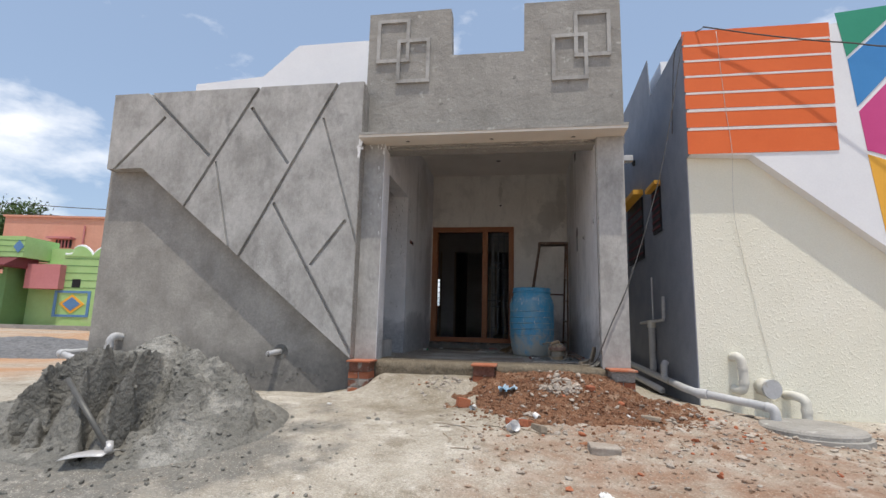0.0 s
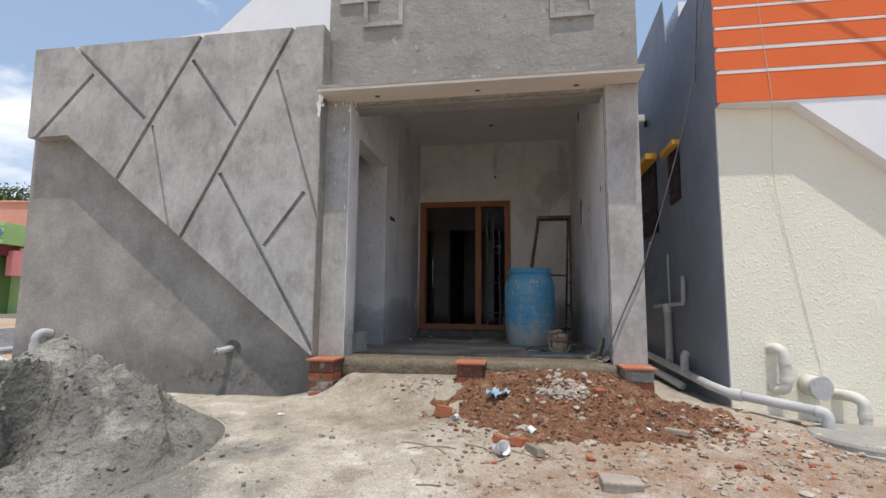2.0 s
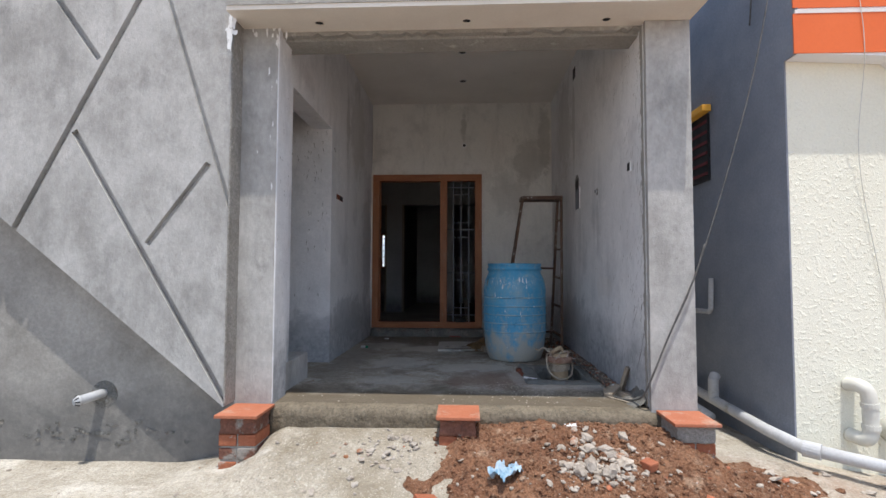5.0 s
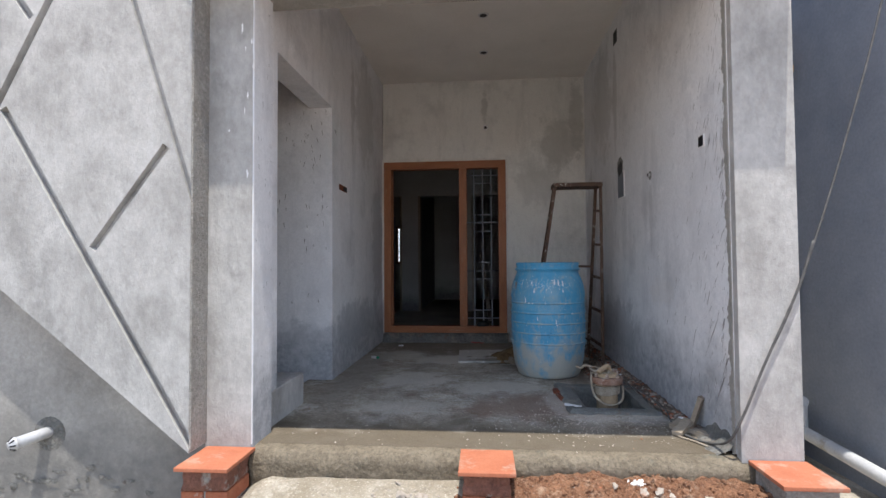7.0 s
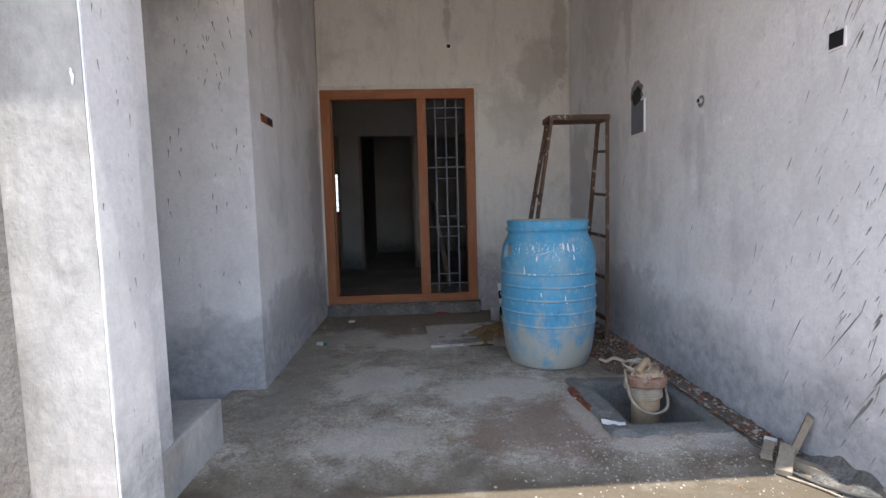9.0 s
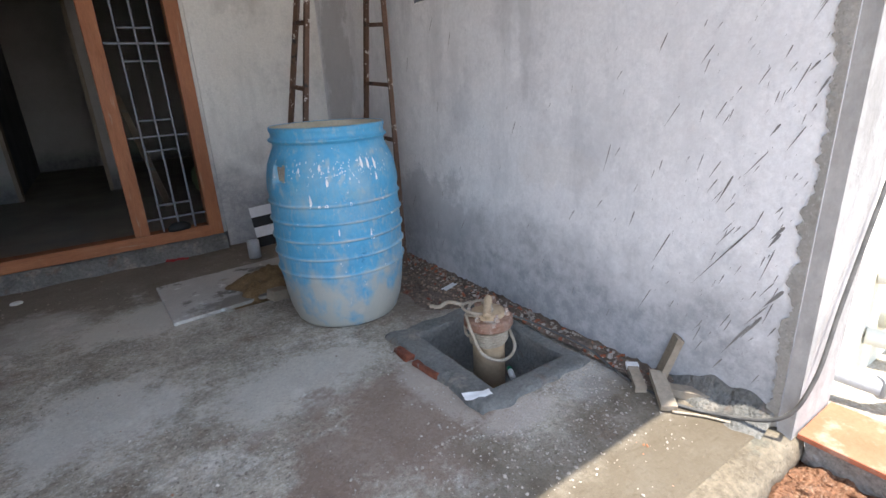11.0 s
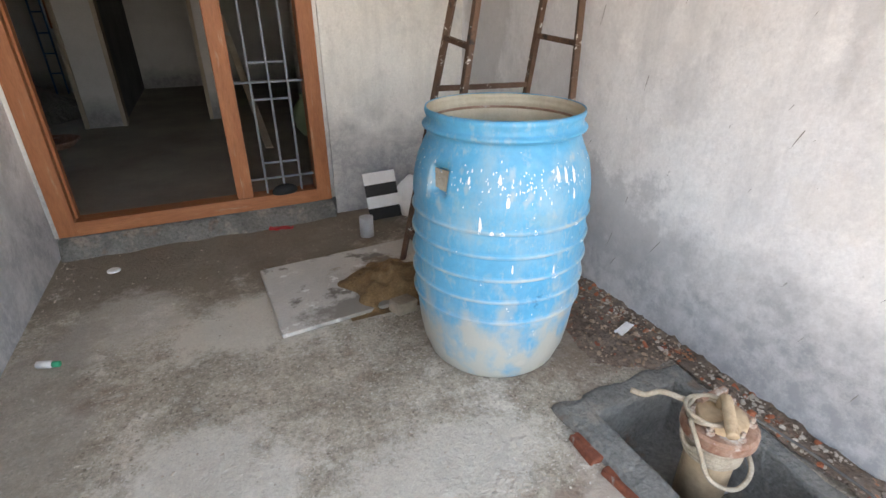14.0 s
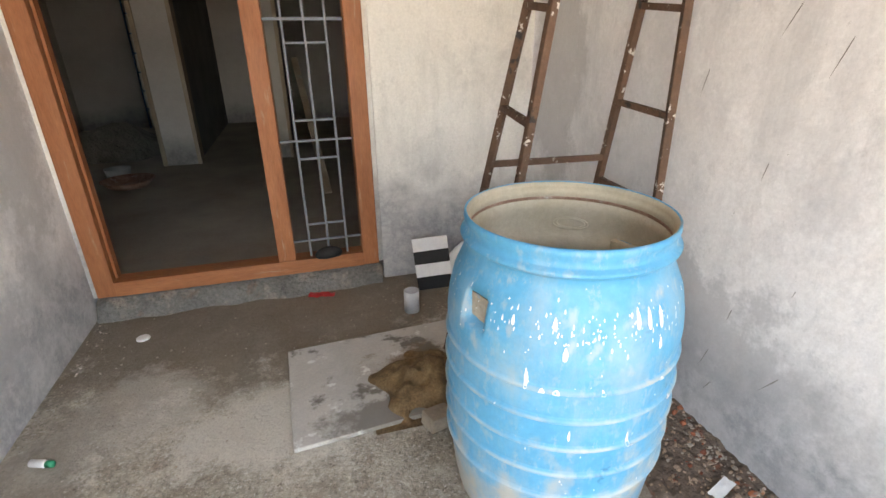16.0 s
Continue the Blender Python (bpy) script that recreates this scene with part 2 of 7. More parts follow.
WHITE_LINE = mat("white_band_paint", (0.70, 0.64, 0.61), (0.76, 0.71, 0.68), 2.0, 0.7, 0.04, 50, 0.06, 30)
TEAL = mat("green_wall_paint", (0.03, 0.27, 0.17), (0.04, 0.31, 0.20), 1.2, 0.6, 0.03, 50, 0.06, 30)
BLUE_P = mat("blue_wall_paint", (0.045, 0.22, 0.52), (0.06, 0.26, 0.58), 1.2, 0.6, 0.03, 50, 0.06, 30)
PINK_P = mat("pink_wall_paint", (0.56, 0.06, 0.22), (0.62, 0.08, 0.26), 1.2, 0.6, 0.03, 50, 0.06, 30)
YELLOW_P = mat("yellow_wall_paint", (0.80, 0.40, 0.05), (0.85, 0.45, 0.07), 1.2, 0.6, 0.03, 50, 0.06, 30)
CREAM = mat("cream_texture_coat", (0.76, 0.74, 0.62), (0.82, 0.80, 0.69), 0.8, 0.85, 0.06, 60, 0.35, 70, (0.70, 0.68, 0.57), 1.1, 0.6, 0.2)
BLUEGREY = mat("blue_grey_wall_paint", (0.195, 0.212, 0.25), (0.26, 0.28, 0.32), 2.0, 0.85, 0.12, 50, 0.4, 40, (0.34, 0.35, 0.38), 5, 0.68, 0.1)
DOORWOOD = mat("varnished_door_wood", (0.255, 0.09, 0.036), (0.35, 0.137, 0.06), 3.0, 0.55, 0.22, 25, 0.25, 40, (0.38, 0.23, 0.15), 5.0, 0.60, 0.1, stretch=(6, 6, 0.8), spec=0.4)
DOORWOOD_H = mat("varnished_sill_wood", (0.255, 0.09, 0.036), (0.35, 0.137, 0.06), 3.0, 0.55, 0.22, 25, 0.25, 40, (0.38, 0.23, 0.15), 5.0, 0.60, 0.1, stretch=(0.8, 6, 6), spec=0.4)
IRON_GREY = mat("grey_painted_iron", (0.115, 0.13, 0.16), (0.155, 0.175, 0.205), 6.0, 0.5, 0.08, 60, 0.1, 40, metal=0.0)
IRON_BLUE = mat("dark_blue_iron", (0.045, 0.12, 0.24), (0.065, 0.16, 0.30), 6.0, 0.5, 0.08, 60, 0.1, 40)
PALE_WOOD = mat("pale_raw_wood", (0.30, 0.25, 0.19), (0.42, 0.36, 0.28), 3.0, 0.8, 0.2, 40, 0.3, 40, stretch=(6, 6, 0.8))
IRON_RUST = mat("rusty_brown_iron", (0.075, 0.045, 0.032), (0.13, 0.075, 0.05), 9.0, 0.7, 0.2, 80, 0.4, 60, (0.55, 0.52, 0.48), 24.0, 0.61, 0.03, spot2=(0.03, 0.026, 0.024), spot2_scale=14)
PVC = mat("white_grey_pvc", (0.40, 0.405, 0.415), (0.53, 0.53, 0.535), 4.0, 0.6, 0.10, 60, 0.10, 30, (0.33, 0.30, 0.26), 6, 0.56, 0.12)
PVC_CREAM = mat("cream_smeared_pvc", (0.52, 0.51, 0.47), (0.66, 0.64, 0.57), 4.0, 0.55, 0.05, 60, 0.1, 30, (0.55, 0.52, 0.44), 6, 0.6, 0.1)
CASING = mat("muddy_bore_casing", (0.40, 0.29, 0.185), (0.50, 0.385, 0.26), 5.0, 0.85, 0.15, 60, 0.3, 40, (0.27, 0.17, 0.10), 6, 0.6, 0.1)
RUST = mat("rusted_flange", (0.20, 0.085, 0.05), (0.38, 0.27, 0.21), 14.0, 0.85, 0.2, 70, 0.7, 50, (0.48, 0.43, 0.38), 10, 0.56, 0.08)
ROPE = mat("dirty_nylon_rope", (0.30, 0.25, 0.19), (0.46, 0.40, 0.32), 30.0, 0.9, 0.25, 160, 0.6, 120)
WOOD_OLD = mat("weathered_wood", (0.25, 0.205, 0.155), (0.35, 0.30, 0.24), 4.0, 0.85, 0.2, 50, 0.4, 40, (0.30, 0.33, 0.33), 6, 0.58, 0.1, vary=0.2)
STEEL = mat("worn_steel_blade", (0.45, 0.44, 0.43), (0.58, 0.57, 0.56), 6.0, 0.45, 0.1, 60, 0.15, 40, (0.34, 0.31, 0.28), 8, 0.6, 0.1, metal=0.35)
PIPE_STEEL = mat("dark_handle_steel", (0.10, 0.10, 0.095), (0.16, 0.155, 0.145), 6.0, 0.5, 0.1, 60, 0.15, 40, metal=0.3)
BLACK = mat("black_rubber", (0.012, 0.012, 0.013), (0.02, 0.02, 0.02), 6.0, 0.6, 0.1, 60, 0.1, 40)
CABLE = mat("dusty_black_cable", (0.06, 0.06, 0.06), (0.125, 0.12, 0.115), 20.0, 0.7, 0.15, 60, 0.15, 40)
# near-black standing in for the shade inside windows, holes and slots
DARK = mat("opening_shade_black", (0.012, 0.012, 0.014), (0.02, 0.02, 0.022), 3.0, 0.6, 0.05, 40, 0.05)
STONE_SLAB = mat("pale_stone_slab", (0.41, 0.39, 0.36), (0.54, 0.515, 0.475), 3.0, 0.75, 0.1, 90, 0.2, 60, (0.17, 0.155, 0.135), 3.4, 0.575, 0.05, spot2=(0.66, 0.66, 0.63), spot2_scale=9)
WET_SAND = mat("damp_brown_sand", (0.10, 0.06, 0.028), (0.23, 0.152, 0.078), 9.0, 0.9, 0.4, 100, 0.8, 60)
PAPER = mat("dirty_white_plastic", (0.70, 0.70, 0.70), (0.80, 0.80, 0.80), 9.0, 0.6, 0.05, 60, 0.2, 30)
BLUE_BAG = mat("blue_white_film", (0.12, 0.28, 0.44), (0.46, 0.53, 0.58), 14.0, 0.4, 0.05, 60, 0.2, 40)
RED_PL = mat("red_plastic", (0.38, 0.025, 0.03), (0.45, 0.04, 0.045), 6.0, 0.5, 0.05, 60, 0.1, 40)
GREEN_PL = mat("green_plastic", (0.02, 0.26, 0.13), (0.03, 0.32, 0.17), 6.0, 0.5, 0.05, 60, 0.1, 40)
MUD = mat("dried_mud_splash", (0.17, 0.165, 0.16), (0.27, 0.26, 0.25), 9.0, 0.95, 0.15, 70, 0.4, 60)
LIME = mat("green_house_paint", (0.33, 0.55, 0.21), (0.42, 0.62, 0.29), 0.5, 0.8, 0.05, 8, 0.05, 10, (0.52, 0.62, 0.34), 0.6, 0.6, 0.2)
LIME_D = mat("dark_green_band", (0.13, 0.25, 0.10), (0.16, 0.30, 0.12), 0.5, 0.8, 0.05, 8, 0.05, 10)
ROSE = mat("rose_wall_paint", (0.52, 0.20, 0.21), (0.60, 0.25, 0.26), 0.5, 0.8, 0.05, 8, 0.05, 10)
SALMON = mat("salmon_wall_paint", (0.62, 0.30, 0.22), (0.70, 0.36, 0.27), 0.4, 0.85, 0.06, 8, 0.1, 10, (0.55, 0.28, 0.21), 0.7, 0.58, 0.2)
MAROON = mat("maroon_awning", (0.12, 0.03, 0.035), (0.17, 0.045, 0.05), 1.0, 0.8, 0.05, 8, 0.05, 10)
FAR_BLUE = mat("faded_blue_paint", (0.10, 0.22, 0.42), (0.13, 0.27, 0.48), 1.0, 0.8, 0.05, 8, 0.05, 10)
GRAVEL = mat("crushed_blue_stone", (0.11, 0.11, 0.112), (0.22, 0.22, 0.224), 9.0, 0.95, 0.3, 30, 1.0, 14, lump=1.0, lump_scale=12)
BARK = mat("tree_bark", (0.10, 0.075, 0.055), (0.16, 0.12, 0.09), 3.0, 0.95, 0.2, 20, 0.6, 12)
LEAF = mat("dark_green_leaves", (0.035, 0.075, 0.02), (0.07, 0.125, 0.035), 1.2, 0.7, 0.2, 10, 0.0, vary=0.0)


def spatter_coat(m, scale, lo, hi, height):
    """Raised dabs of sprayed coat on a smoother ground."""
    n, l = m.node_tree.nodes, m.node_tree.links
    p = n["Principled BSDF"]
    co = n.new("ShaderNodeTexCoord")
    warp = n.new("ShaderNodeTexNoise")
    warp.inputs["Scale"].default_value, warp.inputs["Detail"].default_value = 9.0, 3.0
    add = n.new("ShaderNodeVectorMath")
    add.operation = "MULTIPLY_ADD"
    add.inputs[1].default_value = (0.06, 0.06, 0.06)
    t = n.new("ShaderNodeTexNoise")
    t.inputs["Scale"].default_value, t.inputs["Detail"].default_value, t.inputs["Roughness"].default_value = scale, 2.5, 0.5
    r = n.new("ShaderNodeMapRange")
    r.inputs["From Min"].default_value, r.inputs["From Max"].default_value = lo, hi
    b = n.new("ShaderNodeBump")
    b.inputs["Strength"].default_value, b.inputs["Distance"].default_value = 1.0, height
    l.new(co.outputs["Object"], warp.inputs["Vector"])
    l.new(warp.outputs["Color"], add.inputs[0])
    l.new(co.outputs["Object"], add.inputs[2])
    l.new(add.outputs["Vector"], t.inputs["Vector"])
    l.new(t.outputs["Fac"], r.inputs["Value"])
    l.new(r.outputs["Result"], b.inputs["Height"])
    l.new(p.inputs["Normal"].links[0].from_socket, b.inputs["Normal"])
    l.new(b.outputs["Normal"], p.inputs["Normal"])


def layer(m, scale, stretch, detail, rough, lo, hi, top, colour, off):
    """One more patchy colour over what a material has."""
    n, l = m.node_tree.nodes, m.node_tree.links
    p = n["Principled BSDF"]
    co = n.new("ShaderNodeTexCoord")
    mp = n.new("ShaderNodeMapping")
    mp.inputs["Scale"].default_value, mp.inputs["Location"].default_value = stretch, (off, off * 0.7, off * 1.3)
    t = n.new("ShaderNodeTexNoise")
    t.inputs["Scale"].default_value, t.inputs["Detail"].default_value, t.inputs["Roughness"].default_value = scale, detail, rough
    r = n.new("ShaderNodeMapRange")
    r.inputs["From Min"].default_value, r.inputs["From Max"].default_value, r.inputs["To Max"].default_value = lo, hi, top
    k = n.new("ShaderNodeMix")
    k.data_type = "RGBA"
    k.inputs["B"].default_value = (*colour, 1)
    l.new(co.outputs["Object"], mp.inputs["Vector"])
    l.new(mp.outputs["Vector"], t.inputs["Vector"])
    l.new(t.outputs["Fac"], r.inputs["Value"])
    l.new(r.outputs["Result"], k.inputs["Factor"])
    l.new(p.inputs["Base Color"].links[0].from_socket, k.inputs["A"])
    l.new(k.outputs["Result"], p.inputs["Base Color"])


def weathered(m, streak, streak_at, strength, pits=0.5, cloud=None):
    """Faint runs of dirt down a wall, trowel clouds and small dark pits."""
    layer(m, 5.0, (1, 1, 0.22), 10.0, 0.7, streak_at, streak_at + 0.16, strength, streak, 4.0)
    if cloud:
        layer(m, 1.3, (1, 1, 1), 12.0, 0.72, 0.52, 0.68, 0.75, cloud, 9.0)
    layer(m, 14.0, (1, 1, 0.7), 12.0, 0.8, 0.54, 0.64, 0.30, streak, 6.0)
    layer(m, 38.0, (1, 1, 0.8), 6.0, 0.75, 0.66, 0.72, pits, tuple(c * 0.45 for c in streak), 2.0)


def gritty(m, pale, dark, amount=0.8):
    """Crumbs, grains and trodden dust on a floor or on open ground."""
    layer(m, 9.0, (1, 1, 1), 14.0, 0.82, 0.52, 0.60, 0.55 * amount, dark, 3.0)
    layer(m, 13.0, (1, 1, 1), 14.0, 0.82, 0.54, 0.61, 0.6 * amount, pale, 8.0)
    layer(m, 85.0, (1, 1, 1), 3.0, 0.6, 0.60, 0.66, amount, pale, 1.0)
    layer(m, 60.0, (1, 1, 1), 3.0, 0.6, 0.62, 0.67, 0.8 * amount, tuple(c * 0.6 for c in dark), 5.0)


spatter_coat(CREAM, 34.0, 0.52, 0.68, 0.0026)
weathered(PRIMER, (0.46, 0.47, 0.49), 0.52, 0.42, 0.35, (0.60, 0.605, 0.62))
weathered(PRIMER_BACK, (0.44, 0.43, 0.41), 0.50, 0.40, 0.3, (0.47, 0.46, 0.44))
weathered(CEMENT, (0.27, 0.262, 0.25), 0.52, 0.35, 0.7, (0.52, 0.51, 0.495))
gritty(PORCH_EDGE, (0.21, 0.18, 0.14), (0.085, 0.07, 0.05), 0.6)
gritty(RED_SOIL, (0.36, 0.25, 0.175), (0.115, 0.055, 0.033), 0.6)
gritty(CEMENT_OLD, (0.43, 0.42, 0.395), (0.20, 0.192, 0.18), 0.45)
weathered(BASE_WALL, (0.22, 0.21, 0.195), 0.52, 0.35, 0.5)


def drum_material():
    """Blue plastic, chalky near the foot, with white paint drips round the shoulder."""
    m = mat("worn_blue_plastic", (0.05, 0.285, 0.49), (0.085, 0.36, 0.575), 3.0, 0.5, 0.08, 60, 0.10, 40, (0.19, 0.38, 0.48), 4.5, 0.58, 0.16, spec=0.45,
            spot2=(0.03, 0.19, 0.34), spot2_scale=7, spot2_at=0.68, spot2_soft=0.03)
    n, l = m.node_tree.nodes, m.node_tree.links
    p = n["Principled BSDF"]
    src = p.inputs["Base Color"].links[0].from_socket
    co = n.new("ShaderNodeTexCoord")
    sp = n.new("ShaderNodeSeparateXYZ")
    l.new(co.outputs["Object"], sp.inputs["Vector"])

    def noise_at(scale, stretch, detail=6.0):
        mp = n.new("ShaderNodeMapping")
        mp.inputs["Scale"].default_value = stretch
        t = n.new("ShaderNodeTexNoise")
        t.inputs["Scale"].default_value, t.inputs["Detail"].default_value = scale, detail
        l.new(co.outputs["Object"], mp.inputs["Vector"])
        l.new(mp.outputs["Vector"], t.inputs["Vector"])
        return t.outputs["Fac"]

    def span(fac, lo, hi, a=0.0, b=1.0):
        r = n.new("ShaderNodeMapRange")
        r.inputs["From Min"].default_value, r.inputs["From Max"].default_value = lo, hi
        r.inputs["To Min"].default_value, r.inputs["To Max"].default_value = a, b
        l.new(fac, r.inputs["Value"])
        return r.outputs["Result"]

    def op(kind, a, b):
        k = n.new("ShaderNodeMath")
        k.operation = kind
        for i, v in enumerate((a, b)):
            if isinstance(v, float):
                k.inputs[i].default_value = v
            else:
                l.new(v, k.inputs[i])
        return k.outputs["Value"]

    def over(fac, a, b):
        k = n.new("ShaderNodeMix")
        k.data_type = "RGBA"
        l.new(fac, k.inputs["Factor"])
        l.new(a, k.inputs["A"])
        k.inputs["B"].default_value = (*b, 1)
        return k.outputs["Result"]

    lime = span(op("ADD", op("MULTIPLY", noise_at(9.0, (1, 1, 0.7), 14.0), 1.7), op("MULTIPLY", sp.outputs["Z"], -1.15)), 0.40, 0.74, 0.0, 0.82)
    col = over(lime, src, (0.45, 0.405, 0.32))
    rib = op("COSINE", op("MULTIPLY", op("SUBTRACT", sp.outputs["Z"], 0.293), 74.9), 0.0)
    ribs = op("MULTIPLY", span(rib, 0.86, 0.98), op("MULTIPLY", span(sp.outputs["Z"], 0.258, 0.278), span(sp.outputs["Z"], 0.658, 0.638)))
    col = over(op("MULTIPLY", ribs, span(noise_at(9.0, (1, 1, 1), 8.0), 0.40, 0.60, 0.1, 0.7)), col, (0.46, 0.48, 0.44))
    scuff = span(noise_at(28.0, (1, 1, 0.6), 12.0), 0.57, 0.70, 0.0, 0.4)
    col = over(scuff, col, (0.50, 0.47, 0.41))
    shoulder = op("MULTIPLY", span(sp.outputs["Z"], 0.50, 0.72), span(sp.outputs["Z"], 0.90, 0.86))
    dust = op("MULTIPLY", span(noise_at(6.0, (1, 1, 1), 8.0), 0.50, 0.70, 0.0, 0.35), shoulder)
    col = over(dust, col, (0.42, 0.47, 0.46))
    l.new(col, p.inputs["Base Color"])
    return m


DRUM_BLUE = drum_material()
layer(DRUM_BLUE, 4.5, (1, 1, 0.35), 12.0, 0.72, 0.50, 0.66, 0.42, (0.36, 0.40, 0.39), 2.0)
layer(DRUM_BLUE, 22.0, (1, 1, 0.5), 12.0, 0.8, 0.56, 0.63, 0.35, (0.45, 0.44, 0.40), 7.0)
GRIP = mat("sandy_grip", (0.30, 0.26, 0.21), (0.42, 0.37, 0.30), 18.0, 0.9, 0.2, 80, 0.3, 60, (0.06, 0.30, 0.52), 12.0, 0.58, 0.06)
DRUM_IN = mat("cream_lime_inside", (0.42, 0.36, 0.26), (0.56, 0.50, 0.39), 4.0, 0.85, 0.08, 60, 0.3, 30, (0.36, 0.28, 0.18), 5.0, 0.63, 0.08)


# ---- mesh helpers ----
def link_mesh(name, bm, material, parent=None, label="", smooth=False, place=None):
    me = bpy.data.meshes.new(name)
    bmesh.ops.recalc_face_normals(bm, faces=bm.faces[:])
    if smooth:
        for f in bm.faces:
            f.smooth = True
    bm.to_mesh(me)
    bm.free()
    me.materials.append(material)
    ob = new(name, me)
    if place is not None:
        ob.matrix_basis = place
    if parent is not None:
        ob.parent = parent
    if label:
        ob["label"] = label
    return ob


def part(name, bm, material, parent, label="", smooth=False, place=None):
    return link_mesh(name, bm, material, parent, label, smooth, place)


def thing(name, label, category, at=None, group="", kind=""):
    ob = new(name)
    ob.empty_display_size = 0.1
    if at is not None:
        ob.matrix_basis = at
    return tagged(ob, label, category, group, kind)


def box(bm, x0, x1, y0, y1, z0, z1, bevel=0.0):
    r = bmesh.ops.create_cube(bm, size=1.0)
    vs = r["verts"]
    for v in vs:
        v.co = Vector(((x0 + x1) / 2 + v.co.x * (x1 - x0), (y0 + y1) / 2 + v.co.y * (y1 - y0), (z0 + z1) / 2 + v.co.z * (z1 - z0)))
    if bevel:
        es = list({e for v in vs for e in v.link_edges})
        bmesh.ops.bevel(bm, geom=es, offset=bevel, segments=2, affect="EDGES", profile=0.6)
    return bm


def boxes(*rows, bevel=0.0):
    bm = bmesh.new()
    for r in rows:
        box(bm, *r, bevel=bevel)
    return bm


def prism(pts, lo, hi, axis="y", bm=None):
    """A flat outline given in the two other axes, thickened from lo to hi along axis."""
    bm = bm or bmesh.new()

    def v3(p, d):
        return {"y": (p[0], d, p[1]), "x": (d, p[0], p[1]), "z": (p[0], p[1], d)}[axis]
    a = [bm.verts.new(v3(p, lo)) for p in pts]
    b = [bm.verts.new(v3(p, hi)) for p in pts]
    bm.faces.new(a)
    bm.faces.new(b[::-1])
    for i in range(len(pts)):
        j = (i + 1) % len(pts)
        bm.faces.new((a[i], b[i], b[j], a[j]))
    return bm


def strip(bm, p, q, width, y0, y1):
    """A straight bar on a wall facing y, from p to q in (x, z)."""
    d = Vector((q[0] - p[0], q[1] - p[1])).normalized()
    s = Vector((-d.y, d.x)) * width / 2
    P, Q = Vector(p), Vector(q)
    return prism([tuple(P + s), tuple(Q + s), tuple(Q - s), tuple(P - s)], y0, y1, "y", bm)


def lathe(profile, seg=48, closed=False):
    bm = bmesh.new()
    rings = []
    for r, z in profile:
        rings.append([bm.verts.new((r * math.cos(2 * math.pi * i / seg), r * math.sin(2 * math.pi * i / seg), z)) for i in range(seg)])
    for a, b in zip(rings, rings[1:]):
        for i in range(seg):
            bm.faces.new((a[i], a[(i + 1) % seg], b[(i + 1) % seg], b[i]))
    if closed:
        bm.faces.new(rings[0][::-1])
        bm.faces.new(rings[-1])
    return bm


def curve_points(pts, n=8):
    """A smooth line through pts."""
    P = [Vector(p) for p in pts]
    P = [P[0] * 2 - P[1]] + P + [P[-1] * 2 - P[-2]]
    out = []
    for i in range(1, len(P) - 2):
        a, b, c, d = P[i - 1:i + 3]
        for k in range(n):
            t = k / n
            out.append(0.5 * (2 * b + (c - a) * t + (2 * a - 5 * b + 4 * c - d) * t * t + (3 * b - a - 3 * c + d) * t ** 3))
    out.append(P[-2])
    return out


def tube(pts, r, seg=10, bm=None, caps=True):
    bm = bm or bmesh.new()
    P = [Vector(p) for p in pts]
    rings, u = [], None
    for i, p in enumerate(P):
        d = (P[min(i + 1, len(P) - 1)] - P[max(i - 1, 0)]).normalized()
        if u is None:
            u = d.orthogonal().normalized()
        u = (u - d * u.dot(d)).normalized()
        w = d.cross(u)
        rr = r[i] if isinstance(r, (list, tuple)) else r
        rings.append([bm.verts.new(p + (u * math.cos(2 * math.pi * k / seg) + w * math.sin(2 * math.pi * k / seg)) * rr) for k in range(seg)])
    for a, b in zip(rings, rings[1:]):
        for k in range(seg):
            bm.faces.new((a[k], a[(k + 1) % seg], b[(k + 1) % seg], b[k]))
    if caps:
        bm.faces.new(rings[0][::-1])
        bm.faces.new(rings[-1])
    return bm


def stone(rng, size, flat=0.6, cuts=1):
    """A broken lump."""
    bm = bmesh.new()
    bmesh.ops.create_icosphere(bm, subdivisions=cuts, radius=1.0)
    ax = Vector((rng.uniform(0.6, 1.2), rng.uniform(0.5, 1.0), rng.uniform(0.4, 0.8) * flat / 0.6)) * size
    for v in bm.verts:
        k = 1 + rng.uniform(-0.28, 0.28)
        v.co = Vector((v.co.x * ax.x * k, v.co.y * ax.y * k, v.co.z * ax.z * k))
    return bm


def scatter(name, label, material, spots, sizes, rng, flat=0.6, cuts=1):
    """Many loose lumps in one mesh."""
    verts, faces = [], []
    for x, y, z in spots:
        s = rng.choice(sizes) * rng.uniform(0.7, 1.3)
        bm = stone(rng, s, flat, cuts)
        m = pose(x, y, z + s * 0.18, rng.uniform(-25, 25), rng.uniform(-25, 25), rng.uniform(0, 360))
        o = len(verts)
        bm.verts.index_update()
        verts += [tuple(m @ v.co) for v in bm.verts]
        faces += [[o + v.index for v in f.verts] for f in bm.faces]
        bm.free()
    me = bpy.data.meshes.new(name)
    me.from_pydata(verts, [], faces)
    me.materials.append(material)
    return tagged(new(name, me), label, "rubble", kind="stuff")


def smoothstep(a, b, x):
    t = min(1.0, max(0.0, (x - a) / (b - a)))
    return t * t * (3 - 2 * t)


def nz(x, y, s, seed=0.0):
    return noise.noise(Vector((x * s + seed, y * s - seed * 0.7, seed * 1.3)))


# ---- ground ----
PROFILE = [(-40, -1.45), (-15, -1.4), (-8, -1.34), (-5.6, -1.18), (-4.4, -0.98), (-3.3, -0.72), (-2.4, -0.585), (-1.5, -0.49), (-0.9, -0.44), (-0.1, -0.36), (0.3, -0.40), (4, -0.42)]


